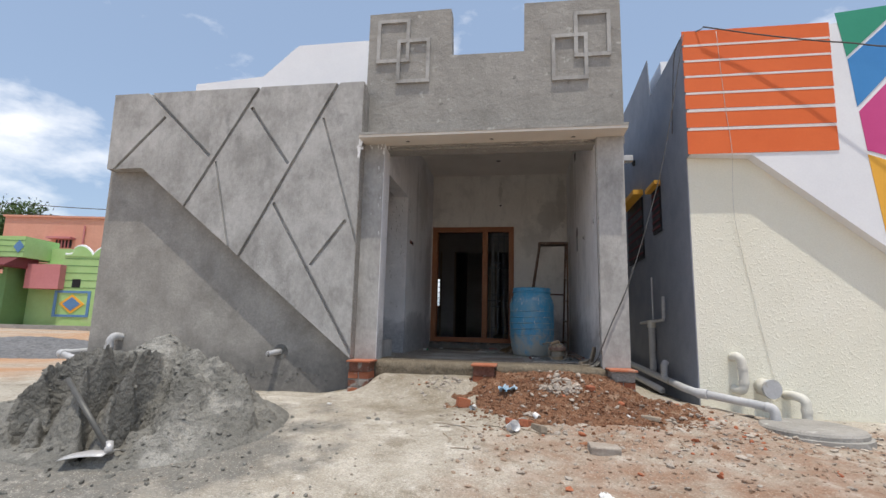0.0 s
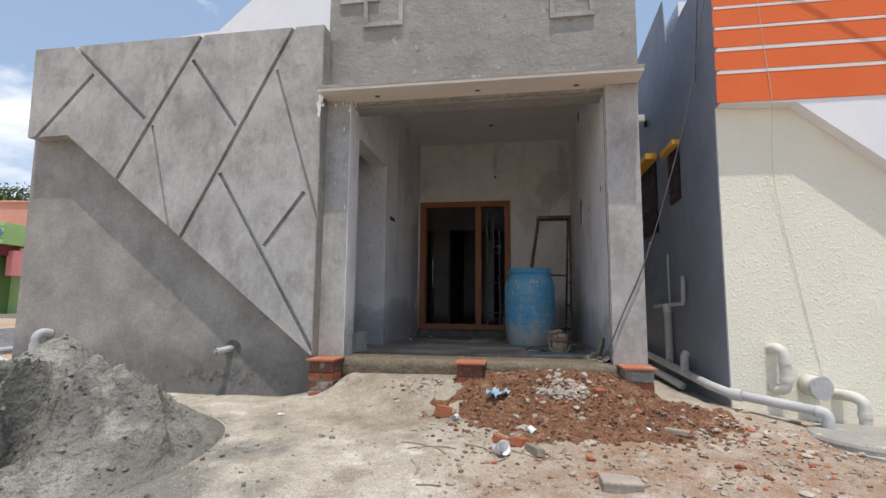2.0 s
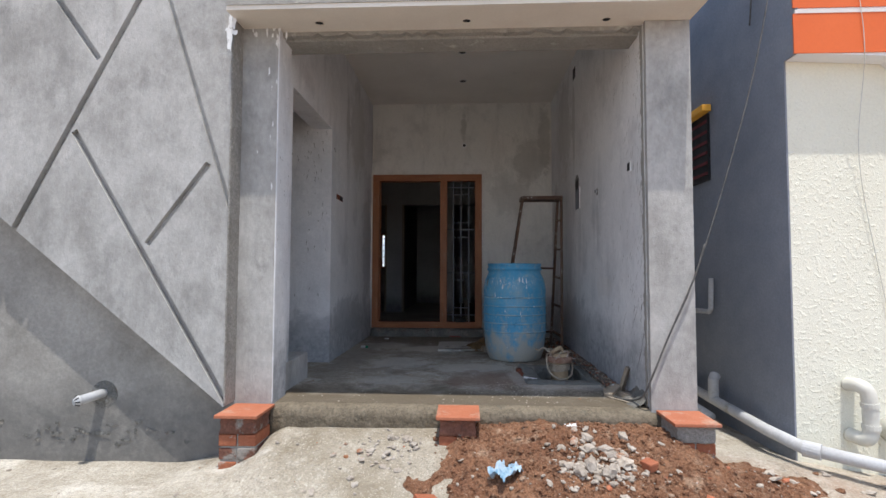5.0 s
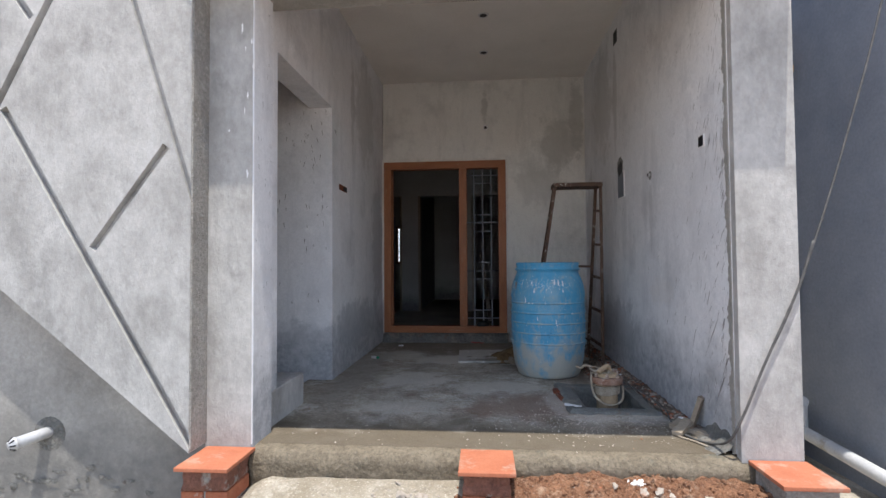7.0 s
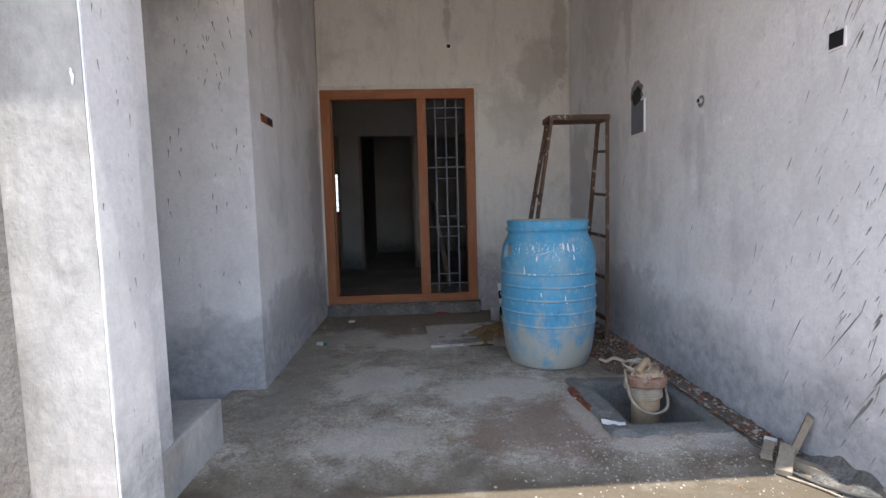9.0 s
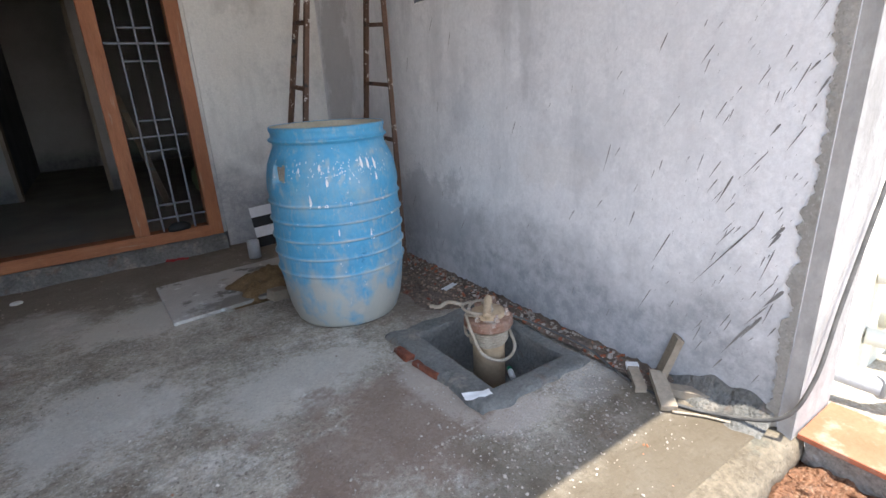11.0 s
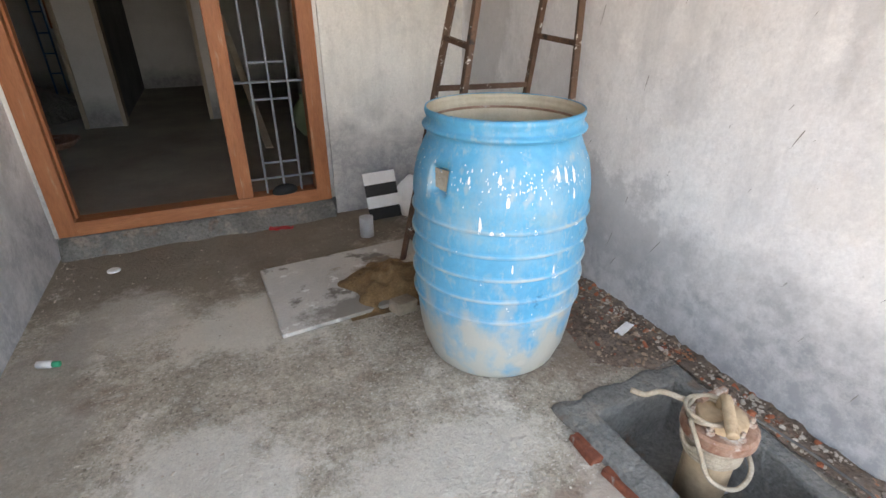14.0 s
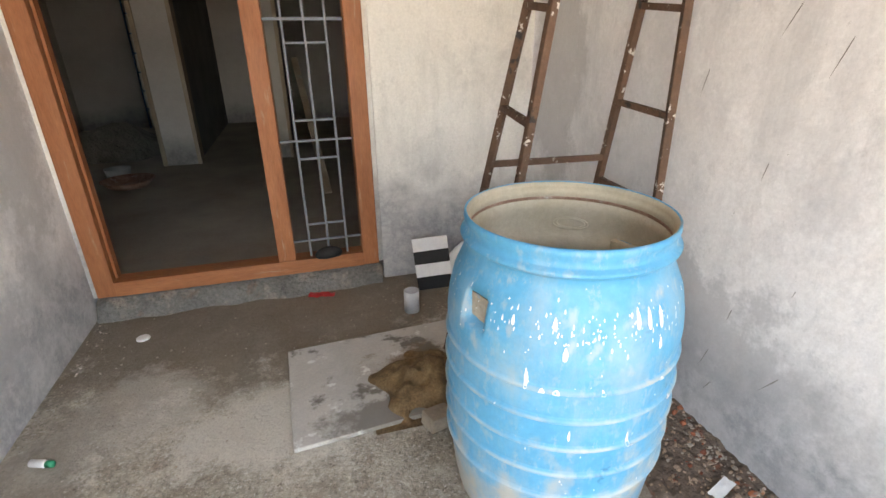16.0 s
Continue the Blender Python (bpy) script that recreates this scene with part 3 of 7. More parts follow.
def ground_z(x, y):
    z = PROFILE[-1][1]
    if y <= PROFILE[0][0]:
        z = PROFILE[0][1]
    else:
        for (ya, za), (yb, zb) in zip(PROFILE, PROFILE[1:]):
            if ya <= y <= yb:
                z = za + (zb - za) * (y - ya) / (yb - ya)
                break
    side = smoothstep(-0.9, -1.4, x)
    z -= side * 0.09 * smoothstep(-1.2, 0.1, y) * (1 - smoothstep(3, 6, y))
    z -= smoothstep(2.3, 3.6, x) * 0.14 * smoothstep(-2.6, -0.6, y)
    far = smoothstep(4.0, 20.0, math.hypot(x + 3, y)) * smoothstep(-6.0, 6.0, y)
    z += far * 0.30
    near = 1 - smoothstep(9, 16, math.hypot(x, y + 2))
    z += near * (0.022 * nz(x, y, 0.9, 3) + 0.012 * nz(x, y, 2.7, 5) + 0.006 * nz(x, y, 9.0, 7)) * (1 - 0.6 * smoothstep(-0.4, 0.2, y))
    right = smoothstep(0.3, 1.2, x) * smoothstep(-0.6, -1.4, y) * near
    z += right * (0.02 * nz(x, y, 5.0, 11) + 0.012 * abs(nz(x, y, 14.0, 13)))
    z += 0.17 * smoothstep(-0.85, -0.12, y) * smoothstep(-0.95, -0.6, x) * smoothstep(2.2, 1.8, x) * (1 - smoothstep(0.0, 0.3, y))
    if -1.0 < x < 2.0 and y > 0.25:
        z = -0.75
    return z


def ground_material():
    m = mat("packed_site_ground", (0.31, 0.275, 0.22), (0.49, 0.45, 0.385), 3.2, 0.93, 0.4, 75, 0.9, 40, (0.26, 0.226, 0.175), 2.2, 0.56, 0.09, lump=0.9, lump_scale=11,
            spot2=(0.56, 0.525, 0.465), spot2_scale=3.0, spot2_at=0.56, spot2_soft=0.12)
    n, l = m.node_tree.nodes, m.node_tree.links
    p = n["Principled BSDF"]
    src = p.inputs["Base Color"].links[0].from_socket
    co = n.new("ShaderNodeTexCoord")
    sp = n.new("ShaderNodeSeparateXYZ")
    l.new(co.outputs["Object"], sp.inputs["Vector"])

    def noise_at(scale, detail=8.0):
        t = n.new("ShaderNodeTexNoise")
        t.inputs["Scale"].default_value, t.inputs["Detail"].default_value = scale, detail
        l.new(co.outputs["Object"], t.inputs["Vector"])
        return t.outputs["Fac"]

    def span(fac, lo, hi, a=0.0, b=1.0):
        r = n.new("ShaderNodeMapRange")
        r.inputs["From Min"].default_value, r.inputs["From Max"].default_value = lo, hi
        r.inputs["To Min"].default_value, r.inputs["To Max"].default_value = a, b
        l.new(fac, r.inputs["Value"])
        return r.outputs["Result"]

    def op(kind, a, b):
        k = n.new("ShaderNodeMath")
        k.operation = kind
        for i, v in enumerate((a, b)):
            if isinstance(v, float):
                k.inputs[i].default_value = v
            else:
                l.new(v, k.inputs[i])
        return k.outputs["Value"]

    def over(fac, a, b):
        k = n.new("ShaderNodeMix")
        k.data_type = "RGBA"
        l.new(fac, k.inputs["Factor"])
        l.new(a, k.inputs["A"])
        k.inputs["B"].default_value = (*b, 1)
        return k.outputs["Result"]

    wob = op("MULTIPLY", op("SUBTRACT", noise_at(1.3), 0.5), 2.6)
    x, y = sp.outputs["X"], sp.outputs["Y"]
    red = op("MULTIPLY", span(op("ADD", x, wob), 0.2, 1.5), span(op("ADD", y, op("MULTIPLY", wob, 0.5)), 0.1, -0.6))
    col = over(op("MULTIPLY", red, span(noise_at(4.0, 12.0), 0.34, 0.62, 0.25, 0.92)), src, (0.275, 0.165, 0.108))
    west = span(op("ADD", x, wob), -5.2, -7.0)
    col = over(op("MULTIPLY", west, span(noise_at(0.35), 0.42, 0.55, 0.25, 0.9)), col, (0.46, 0.24, 0.115))
    damp = op("MULTIPLY", op("MULTIPLY", span(op("ADD", y, op("MULTIPLY", wob, 0.45)), -1.55, -0.95), span(op("ADD", x, op("MULTIPLY", wob, 0.4)), -1.0, -0.5)),
              span(op("ADD", x, op("MULTIPLY", wob, 0.4)), 1.0, 0.5))
    col = over(op("MULTIPLY", damp, span(noise_at(2.6, 12.0), 0.38, 0.58, 0.25, 0.9)), col, (0.225, 0.19, 0.138))
    sx, sy = op("DIVIDE", op("ADD", x, 2.25), 1.55), op("DIVIDE", op("ADD", y, 2.05), 1.15)
    off = op("ADD", op("ADD", op("MULTIPLY", sx, sx), op("MULTIPLY", sy, sy)), op("MULTIPLY", op("SUBTRACT", noise_at(3.5, 12.0), 0.5), 2.6))
    col = over(span(off, 1.5, 0.75, 0.0, 0.9), col, (0.155, 0.15, 0.135))
    l.new(col, p.inputs["Base Color"])
    gritty(m, (0.58, 0.545, 0.48), (0.24, 0.20, 0.155), 0.6)
    return m


def grid_mesh(name, xs, ys, height, material, smooth=True):
    verts = [(x, y, height(x, y)) for y in ys for x in xs]
    w = len(xs)
    faces = [(j * w + i, j * w + i + 1, (j + 1) * w + i + 1, (j + 1) * w + i) for j in range(len(ys) - 1) for i in range(w - 1)]
    me = bpy.data.meshes.new(name)
    me.from_pydata(verts, [], faces)
    me.materials.append(material)
    for f in me.polygons:
        f.use_smooth = smooth
    return new(name, me)


def spread(lo, hi, a, b, fine):
    """Even fine steps from a to b, ever longer steps out to lo and hi."""
    mid = [a + (b - a) * i / round((b - a) / fine) for i in range(round((b - a) / fine) + 1)]
    left, right, s = [], [], fine
    while (left[-1] if left else a) > lo:
        s *= 1.35
        left.append((left[-1] if left else a) - s)
    s = fine
    while (right[-1] if right else b) < hi:
        s *= 1.35
        right.append((right[-1] if right else b) + s)
    return left[::-1] + mid + right


ground = grid_mesh("ground", spread(-900, 900, -5.5, 5.2, 0.055), spread(-900, 900, -6.5, 0.5, 0.055), ground_z, ground_material())
tagged(ground, "pale packed building-site ground of dust and cement", "ground", kind="structure")

# ---- the house under construction ----
FLOOR_Z = -0.045
LEFT_X, RIGHT_X, BACK_Y, CEIL_Z = -0.78, 1.765, 3.5, 3.25


def struct(name, bm, material, label, category="wall"):
    return tagged(link_mesh(name, bm, material), label, category, kind="structure")


def carved(name, bm, cutters, material):
    """bm with the cutters' shapes taken out of it."""
    made = link_mesh(name, bm, material)
    cut = link_mesh("cutter", cutters, material)
    mod = made.modifiers.new("carve", "BOOLEAN")
    mod.object, mod.operation, mod.solver = cut, "DIFFERENCE", "EXACT"
    deps = bpy.context.evaluated_depsgraph_get()
    me = bpy.data.meshes.new_from_object(made.evaluated_get(deps))
    made.modifiers.clear()
    made.data = me
    bpy.data.objects.remove(cut, do_unlink=True)
    return made


# facade: lower wall, and in front of it the grooved feature panel with its slanting lower edge
PY, WY = -0.235, -0.085
struct("wall_front_lower", boxes((-4.515, -1.003, WY, 0.21, -0.9, 3.26)), BASE_WALL, "smooth grey cement-rendered lower front wall, patched near the ground")
panel_bm = prism([(-4.459, 3.305), (-1.0, 3.305), (-1.0, -0.030), (-1.013, -0.018), (-3.929, 2.278), (-4.439, 2.273)], PY, WY - 0.002)
GROOVES = [((-3.958, 3.334), (-2.986, 2.412)), ((-2.351, 3.344), (-3.284, 1.731)), ((-1.302, 3.344), (-2.485, 1.087)), ((-2.466, 3.037), (-1.917, 2.278)), ((-3.669, 2.960), (-4.381, 2.220)), ((-2.890, 2.336), (-2.610, 1.212)), ((-1.494, 2.854), (-0.946, 1.144)), ((-2.071, 1.788), (-0.965, -0.027)), ((-1.138, 1.558), (-1.542, 1.020))]
cut_bm = bmesh.new()
for i, (a, b) in enumerate(GROOVES):
    strip(cut_bm, a, b, 0.044 if i not in (5, 6) else 0.032, PY - 0.07, PY + (0.042 if i not in (5, 6) else 0.024) - 0.0004 * i)
tagged(carved("wall_front_panel", panel_bm, cut_bm, CEMENT), "grey cement feature panel cut with crossing diagonal grooves", "wall", kind="structure")

# porch columns
CY = -0.085
struct("wall_panel_side", boxes((-1.0005, -0.991, PY + 0.004, CY - 0.001, -0.02, 3.30)), CEMENT_ROUGH, "rough-cast raw cement edge of the feature panel")
struct("wall_column_west", boxes((-1.0, -0.743, CY, 0.148, -0.06, 2.54)), CEMENT, "cement-rendered porch column beside the stair opening", "column")
struct("wall_column_lining", boxes((-0.7425, -0.735, CY + 0.006, 0.15, -0.06, 2.54), (-0.98, -0.778, 0.151, 0.32, 0.16, 2.285)), PRIMER, "white primed inner side of the porch column")
struct("wall_column_east", boxes((1.768, 2.06, -0.09, -0.046, -0.06, 2.54), (1.782, 2.06, -0.05, 0.22, -0.5, -0.04)), CEMENT, "cement-rendered porch column at the alley side", "column")
arris = bmesh.new()
tube([(-0.739 + 0.0015 * nz(k, 0, 0.7, 2), CY + 0.002 + 0.001 * nz(k, 0, 0.9, 5), -0.03 + 0.05 * k) for k in range(52)], [0.003 + 0.0015 * nz(k, 0, 0.6, 8) for k in range(52)], 6, arris)
tagged(link_mesh("trim_column_arris", arris, WHITE_PAINT), "thin white paint line along the column corner", "trim", kind="structure")

rag_edge = [(-0.0445, -0.03)] + [(-0.010 + 0.028 * nz(k * 0.02, 0, 3.0, 9) + 0.014 * nz(k * 0.02, 0, 13.0, 4) + 0.009 * nz(k * 0.02, 0, 41.0, 2), -0.045 + 2.58 * k / 400) for k in range(401)] + [(-0.0445, 2.535)]
struct("wall_ragged_edge", prism(rag_edge, RIGHT_X - 0.006, RIGHT_X + 0.002, "x"), CEMENT_OLD, "ragged unpainted cement margin along the porch wall end")
# side walls, back wall, ceiling, beam
struct("wall_porch_east", boxes((RIGHT_X, 2.06, 0.245, 8.0, -0.5, 3.3), (RIGHT_X, 2.059, 0.03, 0.245, -0.5, 2.6), (RIGHT_X, 2.0585, -0.045, 0.03, -0.034, 2.54)), PRIMER, "bluish white primed porch wall splashed with grey mud")
struct("wall_porch_west", boxes((-0.98, LEFT_X, 1.44, BACK_Y + 0.2, -0.5, 3.3), (-0.98, LEFT_X, 0.152, 1.44, 2.285, 3.3), (-3.2, -0.98, 1.44, 1.64, -0.5, 3.3)),
       PRIMER, "white primed porch wall beside the stair opening")
struct("wall_stair_inner", boxes((-3.2, -3.05, 0.212, 1.44, -0.5, 3.3)), CEMENT, "unpainted cement wall inside the stair passage")
struct("ceiling_stair", boxes((-3.05, -0.985, 0.225, 1.435, 2.75, 2.87)), CEMENT_OLD, "rough concrete underside of the stair", "ceiling")
DX0, DX1, DZ0, DZ1 = -0.758, 0.787, 0.07, 2.23
struct("wall_porch_back", boxes((LEFT_X, DX0 - 0.012, BACK_Y + 0.045, BACK_Y + 0.2, -0.5, 3.3), (DX1 + 0.03, RIGHT_X, BACK_Y + 0.002, BACK_Y + 0.2, -0.5, 3.3),
       (DX0 - 0.012, DX1 + 0.03, BACK_Y + 0.004, BACK_Y + 0.2, DZ1 + 0.04, 3.3)), PRIMER_BACK, "cream-white primed wall round the front door")
struct("ceiling_porch", boxes((-0.98, 2.0, 0.2, BACK_Y + 0.2, CEIL_Z, CEIL_Z + 0.15)), CEIL, "plain plastered porch ceiling", "ceiling")
beam = bmesh.new()
rng = random.Random(5)
low = [(-0.733, 2.80)] + [(-0.733 + 2.497 * k / 60, 2.515 + 0.012 * nz(k * 0.31, 0, 1.0, 2) + (0.02 if rng.random() < 0.2 else 0)) for k in range(61)] + [(1.764, 2.80)]
prism(low, -0.02, 0.22, "y", beam)
tagged(link_mesh("wall_beam_front", beam, CEMENT_OLD), "rough grey cement beam over the porch front", "beam", kind="structure")
holes = bmesh.new()
for x, y in ((-0.44, -0.14), (0.568, -0.13), (1.506, -0.11)):
    bmesh.ops.create_cone(holes, cap_ends=True, segments=20, radius1=0.028, radius2=0.028, depth=0.12, matrix=pose(x, y, 2.57))
canopy = prism([(-0.345, 2.535), (-0.345, 2.588), (-0.24, 2.625), (0.028, 2.66), (0.028, 2.545)], -0.989, 2.065, "x")
tagged(carved("ceiling_canopy", canopy, holes, SOFFIT), "thin cream-painted porch canopy with three lamp holes", "canopy", kind="structure")
for x, y in ((-0.44, -0.14), (0.568, -0.13), (1.506, -0.11)):
    ch = thing("lamp_hole", "round lamp hole in the canopy underside", "lamp hole", group="canopy lamp holes")
    # black disc added in the shallow hole, its shade given as colour
    part("bore", lathe([(0.0, 0.0), (0.0275, 0.0), (0.0275, 0.014)], 20), DARK, ch, place=pose(x, y, 2.548))
struct("trim_canopy_top", prism([(-0.352, 2.565), (-0.352, 2.595), (-0.24, 2.634), (0.02, 2.674), (0.02, 2.662), (-0.24, 2.627), (-0.348, 2.59), (-0.348, 2.565)], -0.9895, 2.069, "x"), CEMENT_OLD,
       "grey cement lip on the canopy edge", "trim")
struct("wall_parapet", prism([(-1.05, 2.5), (2.10, 2.5), (2.10, 4.37), (0.955, 4.385), (0.95, 3.735), (0.045, 3.742), (0.03, 4.39), (-1.05, 4.385)], 0.032, 0.24), CEMENT_OLD,
       "weathered cement parapet with two raised ends", "wall")
for k, (ax, az, sx) in enumerate(((-0.93, 4.275, 1), (1.98, 4.205, -1))):
    em = bmesh.new()
    w, h, b = 0.43, 0.60, 0.045

    def frame_bars(x0, z1):
        x1, z0 = x0 + w, z1 - h
        for bar in ((x0, x1, z1 - b, z1), (x0, x1, z0, z0 + b), (x0, x0 + b, z0 + b, z1 - b), (x1 - b, x1, z0 + b, z1 - b)):
            box(em, bar[0], bar[1], 0.004 - 0.0012 * (len(em.verts) // 8), 0.034, bar[2], bar[3])
    if sx > 0:
        frame_bars(ax, az)
        frame_bars(ax + 0.27, az - 0.29)
    else:
        frame_bars(ax - w, az)
        frame_bars(ax - w - 0.27, az - 0.29)
    tagged(link_mesh("trim_parapet_squares", em, CEMENT), "two interlocked raised cement squares on the parapet", "trim", kind="structure")
struct("roof_slab", boxes((-4.515, -1.07, 0.212, 8.2, 3.12, 3.24), (-1.0, 2.06, 0.245, 8.2, 3.42, 3.5), (-4.515, -4.36, 0.212, 8.2, -0.6, 3.12)), CEMENT_OLD, "concrete roof slab", "roof")
struct("wall_roof_white", prism([(-4.40, 3.3), (-0.55, 3.3), (-0.55, 4.78), (-2.60, 4.77), (-2.66, 4.74), (-3.20, 4.27), (-4.38, 4.20)], 1.2, 1.38), WHITE_PAINT, "white painted stair-head wall on the roof")

# porch floor with the bore pit left open, rough front edge
PX0, PX1, PY0, PY1 = 1.178, 1.56, 0.695, 1.255
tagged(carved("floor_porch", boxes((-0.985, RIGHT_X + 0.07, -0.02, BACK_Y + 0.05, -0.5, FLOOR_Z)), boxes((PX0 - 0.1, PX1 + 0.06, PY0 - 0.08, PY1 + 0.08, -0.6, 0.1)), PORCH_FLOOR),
       "bare cement porch floor with dusty pale patches, brown stains and darker edges", "floor", kind="structure")
def sun_dimmed_dust(m, y_at):
    """Tan sand and dust trodden in over the step, with a ragged edge, darkened to offset the sun there."""
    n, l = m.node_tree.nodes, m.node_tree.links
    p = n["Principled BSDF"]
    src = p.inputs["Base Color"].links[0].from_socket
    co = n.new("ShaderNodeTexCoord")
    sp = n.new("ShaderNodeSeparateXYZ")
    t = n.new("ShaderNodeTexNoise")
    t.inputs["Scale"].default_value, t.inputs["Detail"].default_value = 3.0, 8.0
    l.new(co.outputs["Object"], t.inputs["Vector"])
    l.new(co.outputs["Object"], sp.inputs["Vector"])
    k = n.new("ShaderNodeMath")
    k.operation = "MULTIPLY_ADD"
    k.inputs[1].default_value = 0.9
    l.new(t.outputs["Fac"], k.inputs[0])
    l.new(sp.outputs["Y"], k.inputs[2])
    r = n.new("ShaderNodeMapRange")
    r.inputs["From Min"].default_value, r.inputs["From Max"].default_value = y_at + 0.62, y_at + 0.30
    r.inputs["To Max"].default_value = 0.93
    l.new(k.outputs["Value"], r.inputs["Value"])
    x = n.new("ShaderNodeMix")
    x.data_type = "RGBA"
    # darker than the dust itself, to hold down the sunlit strip
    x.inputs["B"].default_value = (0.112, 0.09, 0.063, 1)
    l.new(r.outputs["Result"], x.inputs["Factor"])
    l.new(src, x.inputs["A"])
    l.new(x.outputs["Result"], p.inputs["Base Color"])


def blots(m, rows, plane="xy"):
    """Ragged darker and paler areas on a floor or wall. rows: (u, v, half width, half height, colour, strength)."""
    n, l = m.node_tree.nodes, m.node_tree.links
    p = n["Principled BSDF"]
    co = n.new("ShaderNodeTexCoord")
    t = n.new("ShaderNodeTexNoise")
    t.inputs["Scale"].default_value, t.inputs["Detail"].default_value, t.inputs["Roughness"].default_value = 5.0, 14.0, 0.78
    l.new(co.outputs["Object"], t.inputs["Vector"])
    for x, y, w, d, colour, strength in rows:
        src = p.inputs["Base Color"].links[0].from_socket
        mp = n.new("ShaderNodeMapping")
        mp.inputs["Location"].default_value = {"xy": (-x / w, -y / d, 0), "xz": (-x / w, 0, -y / d), "yz": (0, -x / w, -y / d)}[plane]
        mp.inputs["Scale"].default_value = {"xy": (1 / w, 1 / d, 0), "xz": (1 / w, 0, 1 / d), "yz": (0, 1 / w, 1 / d)}[plane]
        l.new(co.outputs["Object"], mp.inputs["Vector"])
        ln = n.new("ShaderNodeVectorMath")
        ln.operation = "LENGTH"
        l.new(mp.outputs["Vector"], ln.inputs[0])
        k = n.new("ShaderNodeMath")
        k.operation = "MULTIPLY_ADD"
        k.inputs[1].default_value = 2.6
        l.new(t.outputs["Fac"], k.inputs[0])
        l.new(ln.outputs["Value"], k.inputs[2])
        r = n.new("ShaderNodeMapRange")
        r.inputs["From Min"].default_value, r.inputs["From Max"].default_value = 2.22, 1.9
        r.inputs["To Max"].default_value = strength
        l.new(k.outputs["Value"], r.inputs["Value"])
        x_ = n.new("ShaderNodeMix")
        x_.data_type = "RGBA"
        x_.inputs["B"].default_value = (*colour, 1)
        l.new(r.outputs["Result"], x_.inputs["Factor"])
        l.new(src, x_.inputs["A"])
        l.new(x_.outputs["Result"], p.inputs["Base Color"])


gritty(PORCH_FLOOR, (0.55, 0.52, 0.465), (0.185, 0.152, 0.118))
blots(STONE_SLAB, [(0.64, 2.25, 0.36, 0.12, (0.16, 0.145, 0.125), 0.8), (0.80, 2.5, 0.25, 0.22, (0.20, 0.145, 0.09), 0.8)])
blots(PRIMER_BACK, [(0.53, 2.92, 0.055, 0.26, (0.40, 0.385, 0.36), 0.6), (1.45, 2.45, 0.30, 0.42, (0.42, 0.41, 0.385), 0.6), (1.66, 2.75, 0.10, 0.55, (0.40, 0.39, 0.37), 0.6), (1.2, 1.9, 0.35, 0.3, (0.50, 0.485, 0.46), 0.5)], "xz")
blots(PRIMER, [(2.1, 2.5, 0.09, 0.5, (0.48, 0.48, 0.48), 0.6), (1.145, 1.28, 0.05, 0.3, (0.52, 0.525, 0.54), 0.6), (0.95, 0.72, 0.28, 0.12, (0.60, 0.55, 0.49), 0.18), (2.6, 2.6, 0.5, 0.7, (0.50, 0.495, 0.485), 0.55), (3.2, 1.2, 0.35, 0.9, (0.42, 0.42, 0.425), 0.55), (2.2, 0.35, 0.9, 0.28, (0.38, 0.395, 0.42), 0.6)], "yz")
# darker brown along the back wall, round the drum and by the west wall
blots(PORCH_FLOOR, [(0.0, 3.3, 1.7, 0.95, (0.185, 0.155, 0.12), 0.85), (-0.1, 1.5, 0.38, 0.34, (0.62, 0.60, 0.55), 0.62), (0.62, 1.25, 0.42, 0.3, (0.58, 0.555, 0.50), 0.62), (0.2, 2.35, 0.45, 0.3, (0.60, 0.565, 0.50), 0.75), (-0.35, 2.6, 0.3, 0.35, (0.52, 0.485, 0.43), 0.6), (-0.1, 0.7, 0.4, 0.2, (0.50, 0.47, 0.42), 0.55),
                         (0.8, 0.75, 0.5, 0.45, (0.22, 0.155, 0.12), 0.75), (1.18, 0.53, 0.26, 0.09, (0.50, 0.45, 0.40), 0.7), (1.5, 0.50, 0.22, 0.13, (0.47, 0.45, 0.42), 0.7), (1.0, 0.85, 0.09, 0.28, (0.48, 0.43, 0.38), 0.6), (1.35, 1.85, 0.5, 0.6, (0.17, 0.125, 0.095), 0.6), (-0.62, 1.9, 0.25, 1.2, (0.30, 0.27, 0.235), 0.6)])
sun_dimmed_dust(PORCH_FLOOR, 0.38)
edge = bmesh.new()
rows_e = []
for k in range(101):
    x = -0.74 + 2.57 * k / 100
    o = 0.016 * nz(x, 0, 3.0, 4) + 0.010 * nz(x, 0, 11.0, 6)
    rows_e.append([edge.verts.new(q) for q in ((x, -0.015, FLOOR_Z - 0.001), (x, -0.06 + o * 0.5, FLOOR_Z - 0.004), (x, -0.10 + o, FLOOR_Z - 0.024), (x, -0.115 + o + 0.01 * nz(x, 1, 14, 2), -0.12), (x, -0.095 + 1.4 * o + 0.012 * nz(x, 2, 12, 3), -0.21), (x, -0.10 + o, -0.50))])
for a, b in zip(rows_e, rows_e[1:]):
    for i in range(5):
        edge.faces.new((a[i], b[i], b[i + 1], a[i + 1]))
tagged(link_mesh("floor_porch_edge", edge, PORCH_EDGE, smooth=True), "rough rounded cement step edge of the porch", "step", kind="structure")

